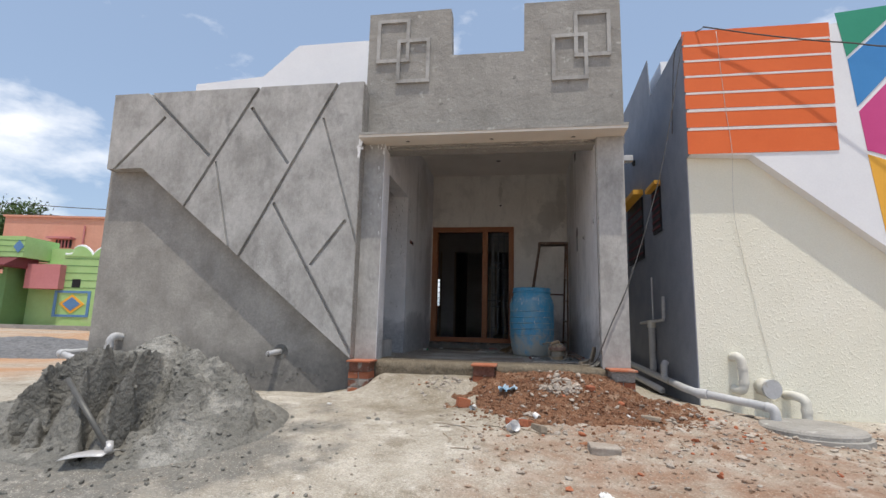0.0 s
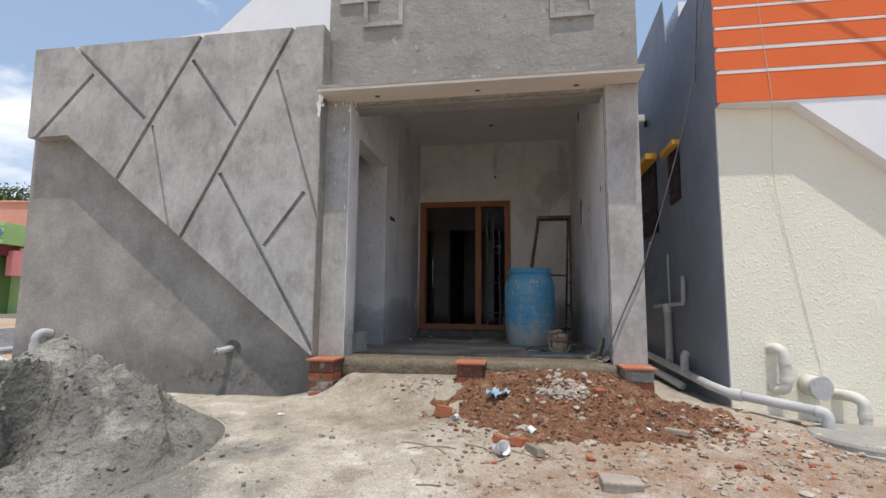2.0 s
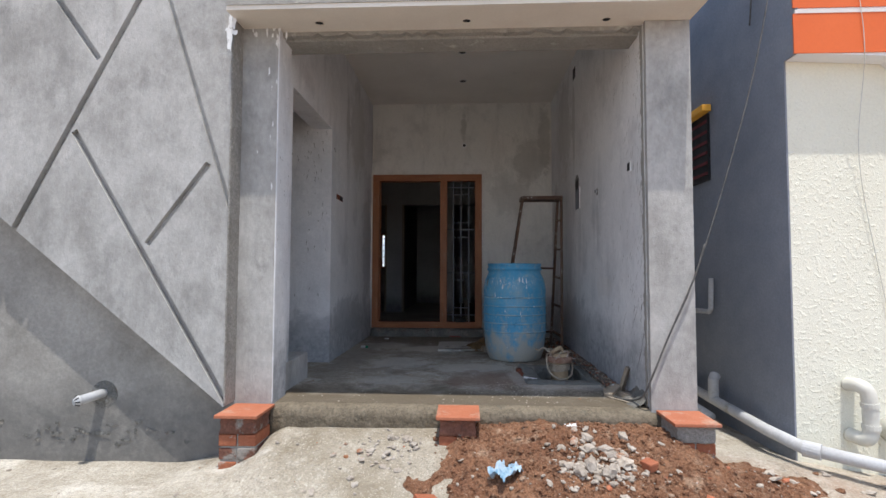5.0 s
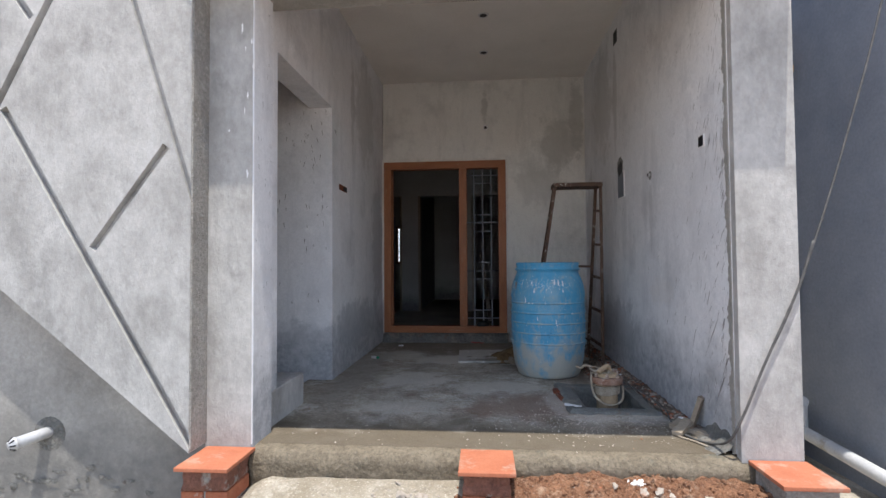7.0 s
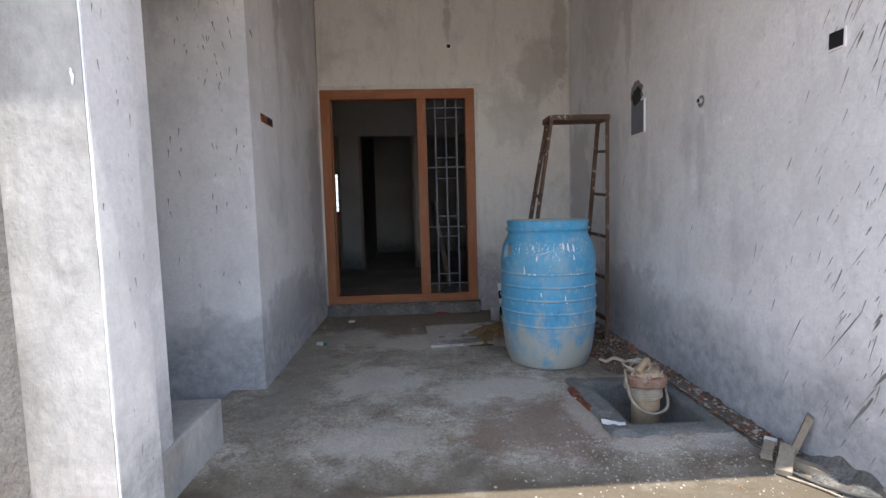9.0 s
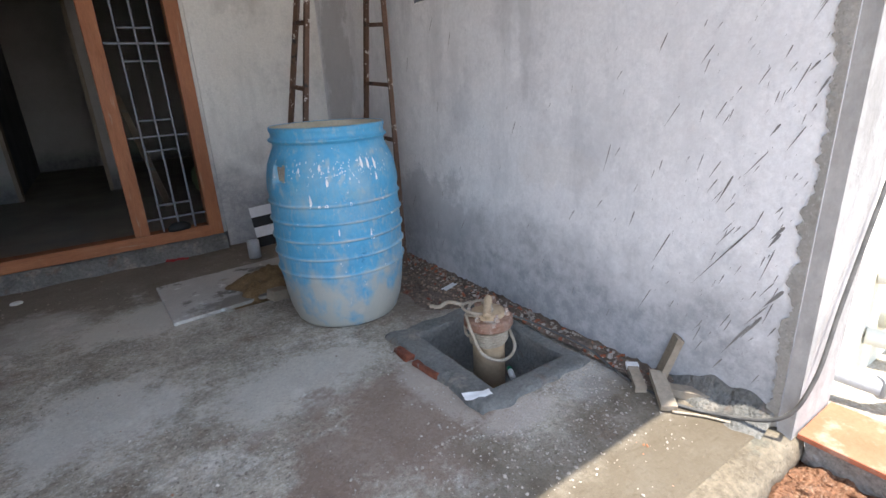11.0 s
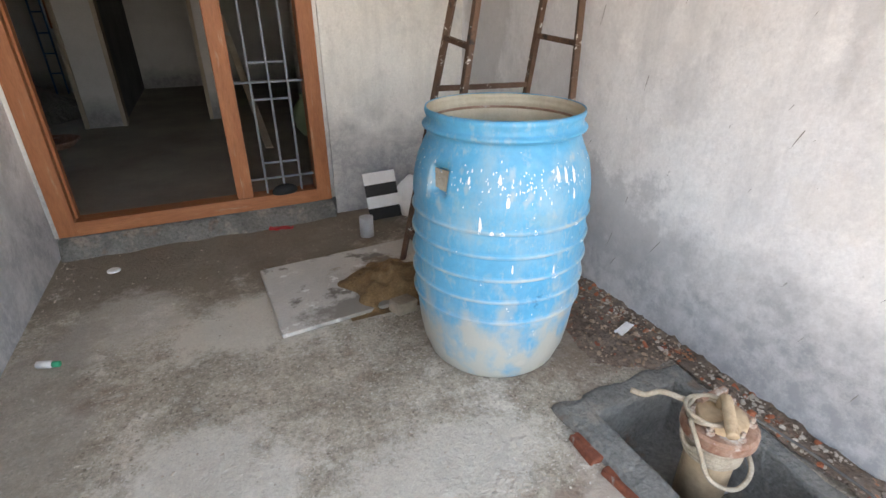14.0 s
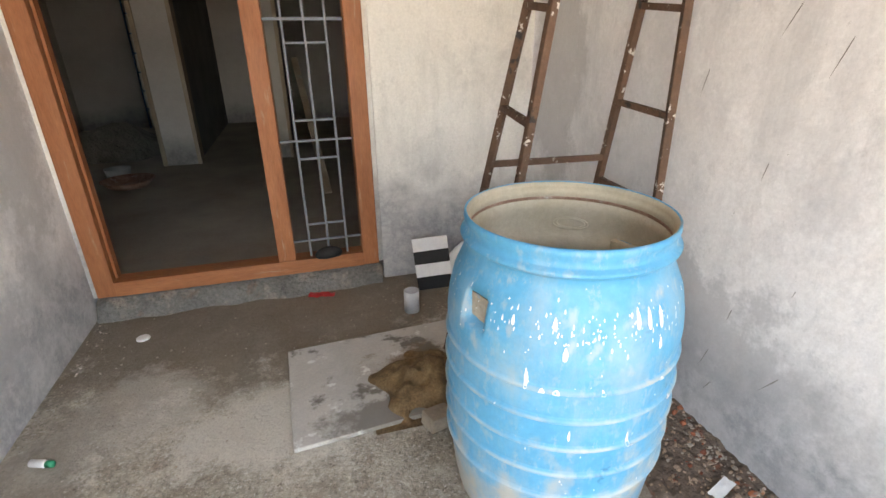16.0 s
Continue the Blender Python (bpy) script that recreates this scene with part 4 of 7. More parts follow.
# hall behind the door
struct("floor_hall", boxes((-3.2, 1.9, BACK_Y + 0.06, 12.0, -0.4, 0.0)), HALL_FLOOR, "dim bare cement hall floor", "floor")
struct("ceiling_hall", boxes((-3.2, 2.0, BACK_Y + 0.21, 12.0, 3.15, 3.3)), CEIL, "plastered hall ceiling", "ceiling")
struct("wall_hall_west", boxes((-3.2, -3.05, BACK_Y + 0.2, 12.0, 0.0, 3.15), (-3.05, -0.98, BACK_Y + 0.05, BACK_Y + 0.2, 0.0, 3.15)), INNER, "bare plastered hall wall")
struct("wall_hall_east", boxes((1.72, 1.9, 8.0, 12.0, -0.4, 3.15)), INNER, "bare plastered back-room wall")
HY = 7.1
tagged(carved("wall_hall_back", boxes((-3.05, 1.764, HY, HY + 0.2, 0.0, 3.15)), boxes((-2.25, -1.14, HY - 0.1, HY + 0.3, -0.1, 2.3), (-0.81, 0.16, HY - 0.1, HY + 0.3, -0.1, 2.3), (0.26, 1.25, HY - 0.1, HY + 0.3, -0.1, 2.3)), INNER),
       "bare plastered hall wall with open doorways", "wall", kind="structure")
# partitions take the darkened plaster so the room behind reads as unlit
struct("wall_partition_west", boxes((-0.95, -0.812, HY + 0.2, 10.3, 0.0, 3.15)), INNER_DIM, "bare plastered partition between the back rooms, coloured darker for the unlit room")
struct("wall_partition_east", boxes((0.2, 0.3, HY + 0.2, 10.3, 0.0, 3.15)), INNER_DIM, "bare plastered partition between the back rooms, coloured darker for the unlit room")
WX0, WX1, WZ0, WZ1 = -1.86, -1.40, 0.95, 1.95
struct("wall_back_room", boxes((-3.05, WX0, 10.3, 10.5, 0.0, 3.15), (WX1, 1.72, 10.3, 10.5, 0.0, 3.15), (WX0, WX1, 10.3, 10.5, 0.0, WZ0), (WX0, WX1, 10.3, 10.5, WZ1, 3.15)), INNER,
       "bare back-room wall with a barred window")
win = thing("window_1", "open back-room window with horizontal iron bars", "window", kind="structure")
part("window_frame", boxes((WX0, WX0 + 0.06, 10.33, 10.43, WZ0, WZ1), (WX1 - 0.06, WX1, 10.33, 10.43, WZ0, WZ1), (WX0 + 0.06, WX1 - 0.06, 10.33, 10.43, WZ1 - 0.06, WZ1),
     (WX0 + 0.06, WX1 - 0.06, 10.33, 10.43, WZ0, WZ0 + 0.06), (-1.64, -1.615, 10.33, 10.43, WZ0 + 0.06, WZ1 - 0.06)), DOORWOOD, win)
for k in range(5):
    part("bar", tube([(WX0 + 0.05, 10.38, WZ0 + 0.16 + 0.17 * k), (WX1 - 0.05, 10.38, WZ0 + 0.16 + 0.17 * k)], 0.008, 6), IRON_GREY, win)

tr_ = bmesh.new()
for x0, x1 in ((-1.185, -1.142), (-0.808, -0.765), (0.115, 0.158), (0.262, 0.305)):
    box(tr_, x0, x1, HY - 0.022, HY + 0.19, 0.0, 2.3)
tagged(link_mesh("trim_doorways", tr_, PALE_WOOD), "pale unpainted wooden doorway linings", "trim", kind="structure")
ladder = thing("iron_ladder", "dark blue painted iron ladder against the back-room wall", "ladder")
for x in (-2.03, -1.875):
    part("rail", boxes((x - 0.012, x + 0.012, 10.22, 10.245, 0.0, 2.2), bevel=0.003), IRON_BLUE, ladder)
for k in range(7):
    part("rung", boxes((-2.017, -1.888, 10.224, 10.24, 0.30 + 0.29 * k, 0.322 + 0.29 * k), bevel=0.003), IRON_BLUE, ladder)

# stair-opening step block
struct("step_block", boxes((-1.12, -0.772, 0.205, 0.765, -0.4, 0.168), bevel=0.012), CEMENT, "rough cement step block in the stair opening", "step")

# ---- front door ----
door = thing("door_1", "open varnished wooden door frame with a grilled side light", "door", kind="structure")
DY0, DY1 = BACK_Y - 0.015, BACK_Y + 0.10
J = 0.095
part("jamb", boxes((DX0, DX0 + J, DY0, DY1, DZ0 + 0.001, DZ1 - J), bevel=0.006), DOORWOOD, door)
part("jamb", boxes((DX1 - J, DX1, DY0, DY1, DZ0 + 0.001, DZ1 - J), bevel=0.006), DOORWOOD, door)
part("mullion", boxes((0.200, 0.297, DY0 + 0.002, DY1, DZ0 + 0.085, DZ1 - J), bevel=0.006), DOORWOOD, door)
part("head", boxes((DX0, DX1, DY0 - 0.001, DY1, DZ1 - J, DZ1), bevel=0.006), DOORWOOD_H, door)
part("sill", boxes((DX0 + J - 0.002, DX1 - J + 0.002, DY0 - 0.004, DY1, DZ0, DZ0 + 0.085), bevel=0.006), DOORWOOD_H, door)
part("door_stop", boxes((DX0 + J, DX0 + J + 0.012, DY0 + 0.05, DY1 - 0.01, DZ0 + 0.09, DZ1 - J - 0.003)), DOORWOOD, door)
GX0, GX1 = 0.297, DX1 - J
grille = part("grille", boxes((GX0, GX1, BACK_Y + 0.04, BACK_Y + 0.052, 1.445, 1.46)), IRON_GREY, door, "grey painted iron window grille")
for x in (0.387, 0.495, 0.603):
    part("grille_bar", boxes((x - 0.006, x + 0.006, BACK_Y + 0.028, BACK_Y + 0.04, DZ0 + 0.085, 2.135)), IRON_GREY, grille)
for z in (0.25, 0.84, 2.05):
    part("grille_bar", boxes((GX0, GX1, BACK_Y + 0.04, BACK_Y + 0.052, z - 0.006, z + 0.006)), IRON_GREY, grille)
for z in (0.35, 0.74, 0.95, 1.34, 1.55, 1.95):
    part("grille_bar", boxes((0.387, 0.603, BACK_Y + 0.0405, BACK_Y + 0.0515, z - 0.006, z + 0.006)), IRON_GREY, grille)
trim = bmesh.new()
box(trim, DX0 - 0.045, DX0 - 0.001, BACK_Y - 0.004, BACK_Y + 0.044, DZ0, DZ1 + 0.04)
box(trim, DX1 + 0.001, DX1 + 0.029, BACK_Y + 0.018, BACK_Y + 0.06, DZ0, DZ1 + 0.001)
box(trim, DX0 - 0.001, DX1 + 0.03, BACK_Y + 0.012, BACK_Y + 0.06, DZ1 + 0.001, DZ1 + 0.039)
tagged(link_mesh("trim_door_mortar", trim, PRIMER_BACK), "white mortar line round the door frame", "trim", kind="structure")
curb = bmesh.new()
prev = None
for k in range(121):
    x = DX0 - 0.01 + (DX1 - DX0 + 0.02) * k / 120
    row = [curb.verts.new(q) for q in ((x, BACK_Y + 0.1, 0.064), (x, BACK_Y - 0.025 + 0.016 * nz(x, 0, 9, 1), 0.058 + 0.012 * nz(x, 3, 13, 1)), (x, BACK_Y - 0.05 + 0.03 * nz(x, 0, 8, 3), 0.01 + 0.02 * nz(x, 5, 12, 3)),
                                       (x, BACK_Y - 0.09 + 0.05 * nz(x, 0, 6, 5), FLOOR_Z - 0.006))]
    if prev:
        for i in range(3):
            curb.faces.new((prev[i], row[i], row[i + 1], prev[i + 1]))
    prev = row
tagged(link_mesh("floor_door_curb", curb, CEMENT_DARK, smooth=True), "rough dark mortar bed under the door sill", "step", kind="structure")

# ---- the drum ----
drum = thing("plastic_drum", "tall open blue plastic drum splashed with white paint drips", "drum", at=pose(1.072, 1.80, FLOOR_Z + 0.001) @ Matrix.Scale(1.015, 4, (0, 0, 1)))
H_D = 0.965
outer = [(0.0, 0.0), (0.236, 0.0), (0.258, 0.004), (0.267, 0.014), (0.274, 0.035), (0.291, 0.08), (0.304, 0.15), (0.310, 0.21), (0.313, 0.245)]
for zr in (0.293, 0.377, 0.461, 0.545, 0.628):
    rr = 0.311 + 0.010 * math.sin(math.pi * (zr - 0.1) / 0.7)
    outer += [(rr, zr - 0.030), (rr, zr - 0.014), (rr - 0.001, zr - 0.009), (rr + 0.007, zr - 0.004), (rr + 0.010, zr), (rr + 0.007, zr + 0.004), (rr - 0.001, zr + 0.009), (rr, zr + 0.014), (rr, zr + 0.030)]
outer += [(0.3222, 0.68), (0.3215, 0.70), (0.3195, 0.722), (0.3185, 0.728), (0.3175, 0.735), (0.317, 0.742), (0.312, 0.765), (0.3065, 0.79), (0.304, 0.80), (0.3015, 0.806), (0.299, 0.812), (0.284, 0.845), (0.271, 0.872), (0.268, 0.892), (0.276, 0.899), (0.284, 0.904), (0.286, 0.909), (0.284, 0.914), (0.274, 0.919),
          (0.271, 0.924), (0.271, 0.938), (0.274, 0.944), (0.277, 0.953), (0.276, 0.962), (0.272, 0.965)]
body_bm = lathe(outer, 224)
for v in body_bm.verts:
    ang = math.atan2(v.co.y, v.co.x)
    for hang in (math.radians(-163), math.radians(17)):
        da = math.atan2(math.sin(ang - hang), math.cos(ang - hang))
        if abs(da) < 0.125 and 0.727 <= v.co.z <= 0.807:
            deep = 0.272 + 0.012 * smoothstep(0.0, -0.125, da)
            k = deep / math.hypot(v.co.x, v.co.y)
            v.co.x *= k
            v.co.y *= k
bmesh.ops.remove_doubles(body_bm, verts=body_bm.verts[:], dist=0.0004)
part("shell", body_bm, DRUM_BLUE, drum, smooth=True)
inner_prof = [(0.272, 0.965), (0.265, 0.961), (0.2625, 0.952), (0.264, 0.944), (0.260, 0.940), (0.260, 0.925), (0.2635, 0.920), (0.2635, 0.912), (0.259, 0.907), (0.258, 0.885), (0.264, 0.868), (0.272, 0.84), (0.276, 0.80), (0.262, 0.79), (0.262, 0.74), (0.296, 0.72), (0.310, 0.68), (0.314, 0.64), (0.306, 0.4), (0.295, 0.16), (0.24, 0.03), (0.0, 0.02)]
part("inside", lathe(inner_prof, 72), DRUM_IN, drum, "cream lime-coated inside", smooth=True)
rimb = lathe([(0.2695, 0.9655), (0.2725, 0.968), (0.2755, 0.9665)], 72)
part("rim_groove", lathe([(0.2632, 0.922), (0.2595, 0.9165), (0.2632, 0.911)], 96), RUST, drum, "brown dirt line inside the rim", smooth=True)
oval = bmesh.new()
for s_ in (1.0, 0.8):
    tube([((0.263 - 0.001 * s_) * math.cos(math.radians(57) + 0.21 * s_ * math.cos(2 * math.pi * k / 40)), (0.263 - 0.001 * s_) * math.sin(math.radians(57) + 0.21 * s_ * math.cos(2 * math.pi * k / 40)), 0.835 + 0.019 * s_ * math.sin(2 * math.pi * k / 40)) for k in range(41)], 0.0022, 6, oval)
part("moulded_oval", oval, DRUM_IN, drum, "raised oval moulding", smooth=True)
part("grip_boss", boxes((0.245, 0.272, -0.045, 0.045, -0.042, 0.042), bevel=0.008), DRUM_IN, drum, place=pose(0, 0, 0.767, 0, 0, 17))
part("rim", rimb, DRUM_BLUE, drum, smooth=True)
grip = boxes((0.2855, 0.2895, -0.034, 0.034, -0.033, 0.033), bevel=0.001)
part("handle_recess", grip, GRIP, drum, "sandy worn grip recess", place=pose(0, 0, 0.767, 0, 0, -163))
rng = random.Random(11)


def drum_radius(z):
    for (ra, za), (rb, zb) in zip(outer, outer[1:]):
        if za <= z <= zb:
            return ra + (rb - ra) * ((z - za) / (zb - za) if zb > za else 0)
    return 0.32


drips = bmesh.new()
BIG = ((-86, 0.806, 0.050, 0.012), (-80, 0.80, 0.052, 0.012), (-73, 0.795, 0.054, 0.012), (-117, 0.733, 0.036, 0.012), (-132, 0.655, 0.060, 0.009), (-74, 0.735, 0.032, 0.010), (-85, 0.475, 0.052, 0.009), (-83, 0.455, 0.016, 0.011),
       (-112, 0.505, 0.034, 0.006), (-125, 0.63, 0.011, 0.014), (-119, 0.63, 0.012, 0.018), (-100, 0.63, 0.016, 0.010), (-70, 0.628, 0.010, 0.013), (-60, 0.545, 0.011, 0.020), (-122, 0.80, 0.030, 0.009), (-140, 0.79, 0.026, 0.008))
for k in range(190):
    if k < len(BIG):
        deg, zc, ln, wd = BIG[k]
        ang = math.radians(deg)
    else:
        ang = math.radians(rng.choice((rng.gauss(-120, 26), rng.gauss(-90, 22), rng.uniform(-200, 20))))
        zc = min(0.85, rng.gauss(0.785, 0.026)) if k < 155 else rng.uniform(0.1, 0.93)
        ln, wd = rng.choice((0.004, 0.005, 0.007, 0.010, 0.014)) * rng.uniform(0.8, 1.2), rng.uniform(0.0022, 0.0048)
        if k >= 155:
            ln, wd = ln * 0.6, wd * 0.8
    ring = []
    for i in range(12):
        a = 2 * math.pi * i / 12
        dz = ln * math.sin(a) * 0.5
        du = wd * 0.5 * math.cos(a) * (1 - 0.45 * math.sin(a)) * (1 + 0.2 * rng.uniform(-1, 1))
        r = drum_radius(zc + dz) + 0.0022
        ring.append(drips.verts.new((r * math.cos(ang + du / r), r * math.sin(ang + du / r), zc + dz)))
    drips.faces.new(ring)
tagged(part("paint_spatter", drips, PAPER, drum, "dried white paint drips"), kind="stuff")

# ---- trestle behind the drum ----
trestle = thing("painters_trestle", "tall rusty brown iron painter's trestle with paint spatter", "trestle")
RAILS = {"lf": ((0.935, 2.13, FLOOR_Z), (1.205, 2.15, 1.68)), "rf": ((1.62, 2.11, FLOOR_Z), (1.632, 2.15, 1.68)), "lb": ((0.965, 2.62, FLOOR_Z), (1.215, 2.32, 1.665)),
         "rb": ((1.585, 2.62, FLOOR_Z), (1.622, 2.32, 1.665))}


def bar(a, b, w, d, mat_, parent, name):
    A, B = Vector(a), Vector(b)
    m = (B - A).to_track_quat("Z", "Y").to_matrix().to_4x4()
    m.translation = A
    L = (B - A).length
    bm = boxes((-w / 2, w / 2, -d / 2, d / 2, 0, L), bevel=min(w, d) * 0.15)
    bmesh.ops.transform(bm, matrix=m, verts=bm.verts[:])
    return part(name, bm, mat_, parent)


def on(rail, z):
    a, b = (Vector(v) for v in RAILS[rail])
    return a + (b - a) * ((z - a.z) / (b.z - a.z))


for k in RAILS:
    bar(*RAILS[k], 0.028, 0.026, IRON_RUST, trestle, "rail")
for z in (0.14, 0.46, 0.78, 1.10, 1.43):
    for f, b in (("lf", "lb"), ("rf", "rb")):
        bar(on(f, z), on(b, z + 0.02), 0.026, 0.022, IRON_RUST, trestle, "rung")
bar(on("lb", 0.905), on("rb", 0.895), 0.024, 0.024, IRON_RUST, trestle, "cross_bar")
bar(on("lb", 0.14), on("rb", 0.14), 0.024, 0.024, IRON_RUST, trestle, "cross_bar")
part("top_plate", boxes((1.185, 1.648, 2.125, 2.345, 1.665, 1.705), bevel=0.006), IRON_RUST, trestle)

# ---- bore-well pit ----
pit = bmesh.new()
o = [(PX0 - 0.13, PY0 - 0.10), (PX1 + 0.075, PY0 - 0.10), (PX1 + 0.075, PY1 + 0.10), (PX0 - 0.13, PY1 + 0.10)]
i_ = [(PX0, PY0), (PX1, PY0), (PX1, PY1), (PX0, PY1)]


def ring_pts(cs, n, wob, seed):
    out = []
    for a, b in zip(cs, cs[1:] + cs[:1]):
        for k in range(n):
            t = k / n
            x, y = a[0] + (b[0] - a[0]) * t, a[1] + (b[1] - a[1]) * t
            out.append((x + wob * nz(x, y, 9, seed), y + wob * nz(x, y, 9, seed + 4)))
    return out


ro, ri = ring_pts(o, 40, 0.034, 2), ring_pts(i_, 40, 0.006, 4)


def between(t):
    return [(a + (c - a) * t, b + (d - b) * t) for (a, b), (c, d) in zip(ro, ri)]


def rim_z(x, h):
    return FLOOR_Z + h * (0.55 + 0.45 * smoothstep(1.25, 1.0, x))


layers = [[(x, y, FLOOR_Z - 0.03) for x, y in ro], [(x, y, rim_z(x, 0.018) + 0.006 * nz(x, y, 24, 1)) for x, y in between(0.10)]]
layers += [[(x, y, rim_z(x, 0.032) + 0.005 * nz(x, y, 16, 2) + 0.002 * nz(x, y, 60, 3)) for x, y in between(t)] for t in (0.25, 0.5, 0.75, 0.93)]
layers += [[(x, y, rim_z(x, 0.024) + 0.003 * nz(x, y, 25, 8)) for x, y in ri], [(x, y, FLOOR_Z - 0.02) for x, y in ri], [(x, y, -0.26) for x, y in ring_pts(i_, 40, 0.005, 6)]]
vl = [[pit.verts.new(p) for p in L] for L in layers]
for a, b in zip(vl, vl[1:]):
    for k in range(len(a)):
        pit.faces.new((a[k], a[(k + 1) % len(a)], b[(k + 1) % len(a)], b[k]))
pit.faces.new(vl[-1])
tagged(link_mesh("floor_bore_pit", pit, CEMENT_PIT, smooth=True), "square pit lined in dark fresh cement round the bore pipe", "pit", kind="structure")
for x, y, rz, ln in ((1.052, 1.155, 88, 0.12), (1.068, 0.985, 97, 0.17)):
    bmx = boxes((-ln / 2, ln / 2, -0.02, 0.03, -0.03, 0.022), bevel=0.006)
    bmesh.ops.subdivide_edges(bmx, edges=bmx.edges[:], cuts=2, use_grid_fill=True)
    for v in bmx.verts:
        v.co += Vector((1, 1, 0.6)) * 0.006 * noise.noise(v.co * 40 + Vector((x * 9, 0, 0)))
    tagged(link_mesh("brick", bmx, PIT_BRICK, place=pose(x, y, FLOOR_Z - 0.004, 10, 4, rz)), "broken red brick edge sunk in the pit curb", "brick")

well = thing("bore_well_casing", "muddy capped bore-well pipe wound with rope", "well pipe", at=pose(1.378, 0.965, -0.26))
part("casing", lathe([(0.072, 0.0), (0.072, 0.40), (0.066, 0.405)], 32, True), CASING, well, smooth=True)
flange = lathe([(0.06, 0.335), (0.104, 0.335), (0.108, 0.342), (0.108, 0.372), (0.100, 0.38), (0.03, 0.386)], 32, True)
part("flange", flange, RUST, well, "rusty cement-smeared flange plate")
for k in range(6):
    a = 2 * math.pi * k / 6 + 0.3
    bmh = lathe([(0.013, 0.0), (0.013, 0.018), (0.006, 0.018), (0.006, 0.034)], 6, True)
    part("bolt", bmh, RUST, well, place=pose(0.082 * math.cos(a), 0.082 * math.sin(a), 0.378))
part("lug", boxes((-0.02, 0.095, 0.055, 0.075, 0.378, 0.42), bevel=0.004), RUST, well)
part("riser_pipe", tube(curve_points([(0.02, 0.02, 0.37), (0.02, 0.02, 0.43), (0.0, 0.0, 0.452), (-0.05, -0.055, 0.437), (-0.075, -0.085, 0.425)], 6), 0.017, 12), CASING, well, "cement-smeared pipe elbow", smooth=True)
rope = bmesh.new()
coil = []
for k in range(150):
    a = k * 0.22
    coil.append((0.080 * math.cos(a) + 0.002 * math.sin(k * 1.3), 0.081 * math.sin(a), 0.262 + 0.066 * (k / 150) + 0.008 * math.sin(a * 1.0 + 1)))
tube(coil, 0.0072, 6, rope)
part("rope_coil", rope, ROPE, well, "rope wound round the pipe", smooth=True)
loops = bmesh.new()
for k in range(3):
    L = []
    for j in range(30):
        a = 2 * math.pi * j / 30
        L.append((-0.035 + (0.056 + 0.006 * k) * math.cos(a) - 0.004 * k, 0.02 + (0.05 + 0.005 * k) * math.sin(a), 0.398 + 0.010 * k + (0.018 if k % 2 else -0.012) * math.sin(a + k) - 0.09 * max(0, -math.cos(a)) * (k % 2)))
    tube(L + [L[0]], 0.0065, 6, loops)
tube(curve_points([(-0.07, 0.08, 0.42), (-0.12, 0.13, 0.43), (-0.15, 0.16, 0.405), (-0.18, 0.19, 0.41)], 6), 0.009, 6, loops)
tube(curve_points([(-0.10, 0.03, 0.40), (-0.115, -0.03, 0.34), (-0.095, -0.075, 0.25), (-0.01, -0.11, 0.205), (0.075, -0.09, 0.23), (0.11, 0.0, 0.29), (0.10, 0.05, 0.36)], 6), 0.0075, 6, loops)
part("rope_loop", loops, ROPE, well, "loose rope slung over the cap", smooth=True)

cable = thing("pump_cable", "dusty pump cable slung from the neighbour's roof corner", "cable")
part("strand", tube(curve_points([(2.76, -0.10, 3.74), (2.50, -0.115, 2.36), (2.27, -0.115, 1.5), (2.04, -0.115, 0.80), (1.87, -0.115, 0.42)], 10), 0.005, 8), CABLE, cable, smooth=True)
part("taped_strand", tube(curve_points([(2.115, -0.115, 1.03), (2.04, -0.115, 0.80), (1.87, -0.115, 0.42), (1.765, -0.115, 0.17), (1.715, -0.06, 0.03), (1.67, 0.12, FLOOR_Z + 0.012), (1.61, 0.25, FLOOR_Z + 0.012)], 10), 0.0065, 8), CABLE, cable, "thicker taped cable", smooth=True)
part("floor_strand", tube(curve_points([(1.62, 0.24, FLOOR_Z + 0.010), (1.63, 0.45, FLOOR_Z + 0.012), (1.66, 0.66, FLOOR_Z + 0.035), (1.59, 0.94, 0.03), (1.45, 0.99, 0.10)], 10), 0.0045, 8), CABLE, cable, smooth=True)
part("loose_strand", tube(curve_points([(1.72, -0.03, FLOOR_Z + 0.008), (1.68, 0.05, FLOOR_Z + 0.008), (1.64, 0.13, FLOOR_Z + 0.008), (1.58, 0.21, FLOOR_Z + 0.008)], 8), 0.0045, 8), ROPE, cable, "dusty cord end", smooth=True)

# wooden off-cuts
def offcut(a, b, w, th, label, tip=None):
    A, B = Vector(a), Vector(b)
    z = (B - A).normalized()
    x = Vector((-z.y, z.x, 0)).normalized()
    m = Matrix((x, z.cross(x), z)).transposed().to_4x4()
    m.translation = A
    L = (B - A).length
    bm = boxes((-w / 2, w / 2, -th / 2, th / 2, 0, L))
    bmesh.ops.subdivide_edges(bm, edges=bm.edges[:], cuts=3, use_grid_fill=True)
    for v in bm.verts:
        v.co.x *= 1 - 0.08 * (v.co.z / L)
        v.co += Vector((0.6, 0.5, 1)) * 0.005 * noise.noise(v.co * 30 + A * 7)
    ob = tagged(link_mesh("wood_offcut", bm, WOOD_OLD, place=m), label, "wood block", group="wood off-cuts by the pit")
    if tip:
        part("painted_tip", boxes((-w / 2 - 0.003, w / 2 + 0.003, -th / 2 - 0.003, th / 2 + 0.003, L - 0.025, L + 0.004), bevel=0.003), tip, ob, "white painted tip")


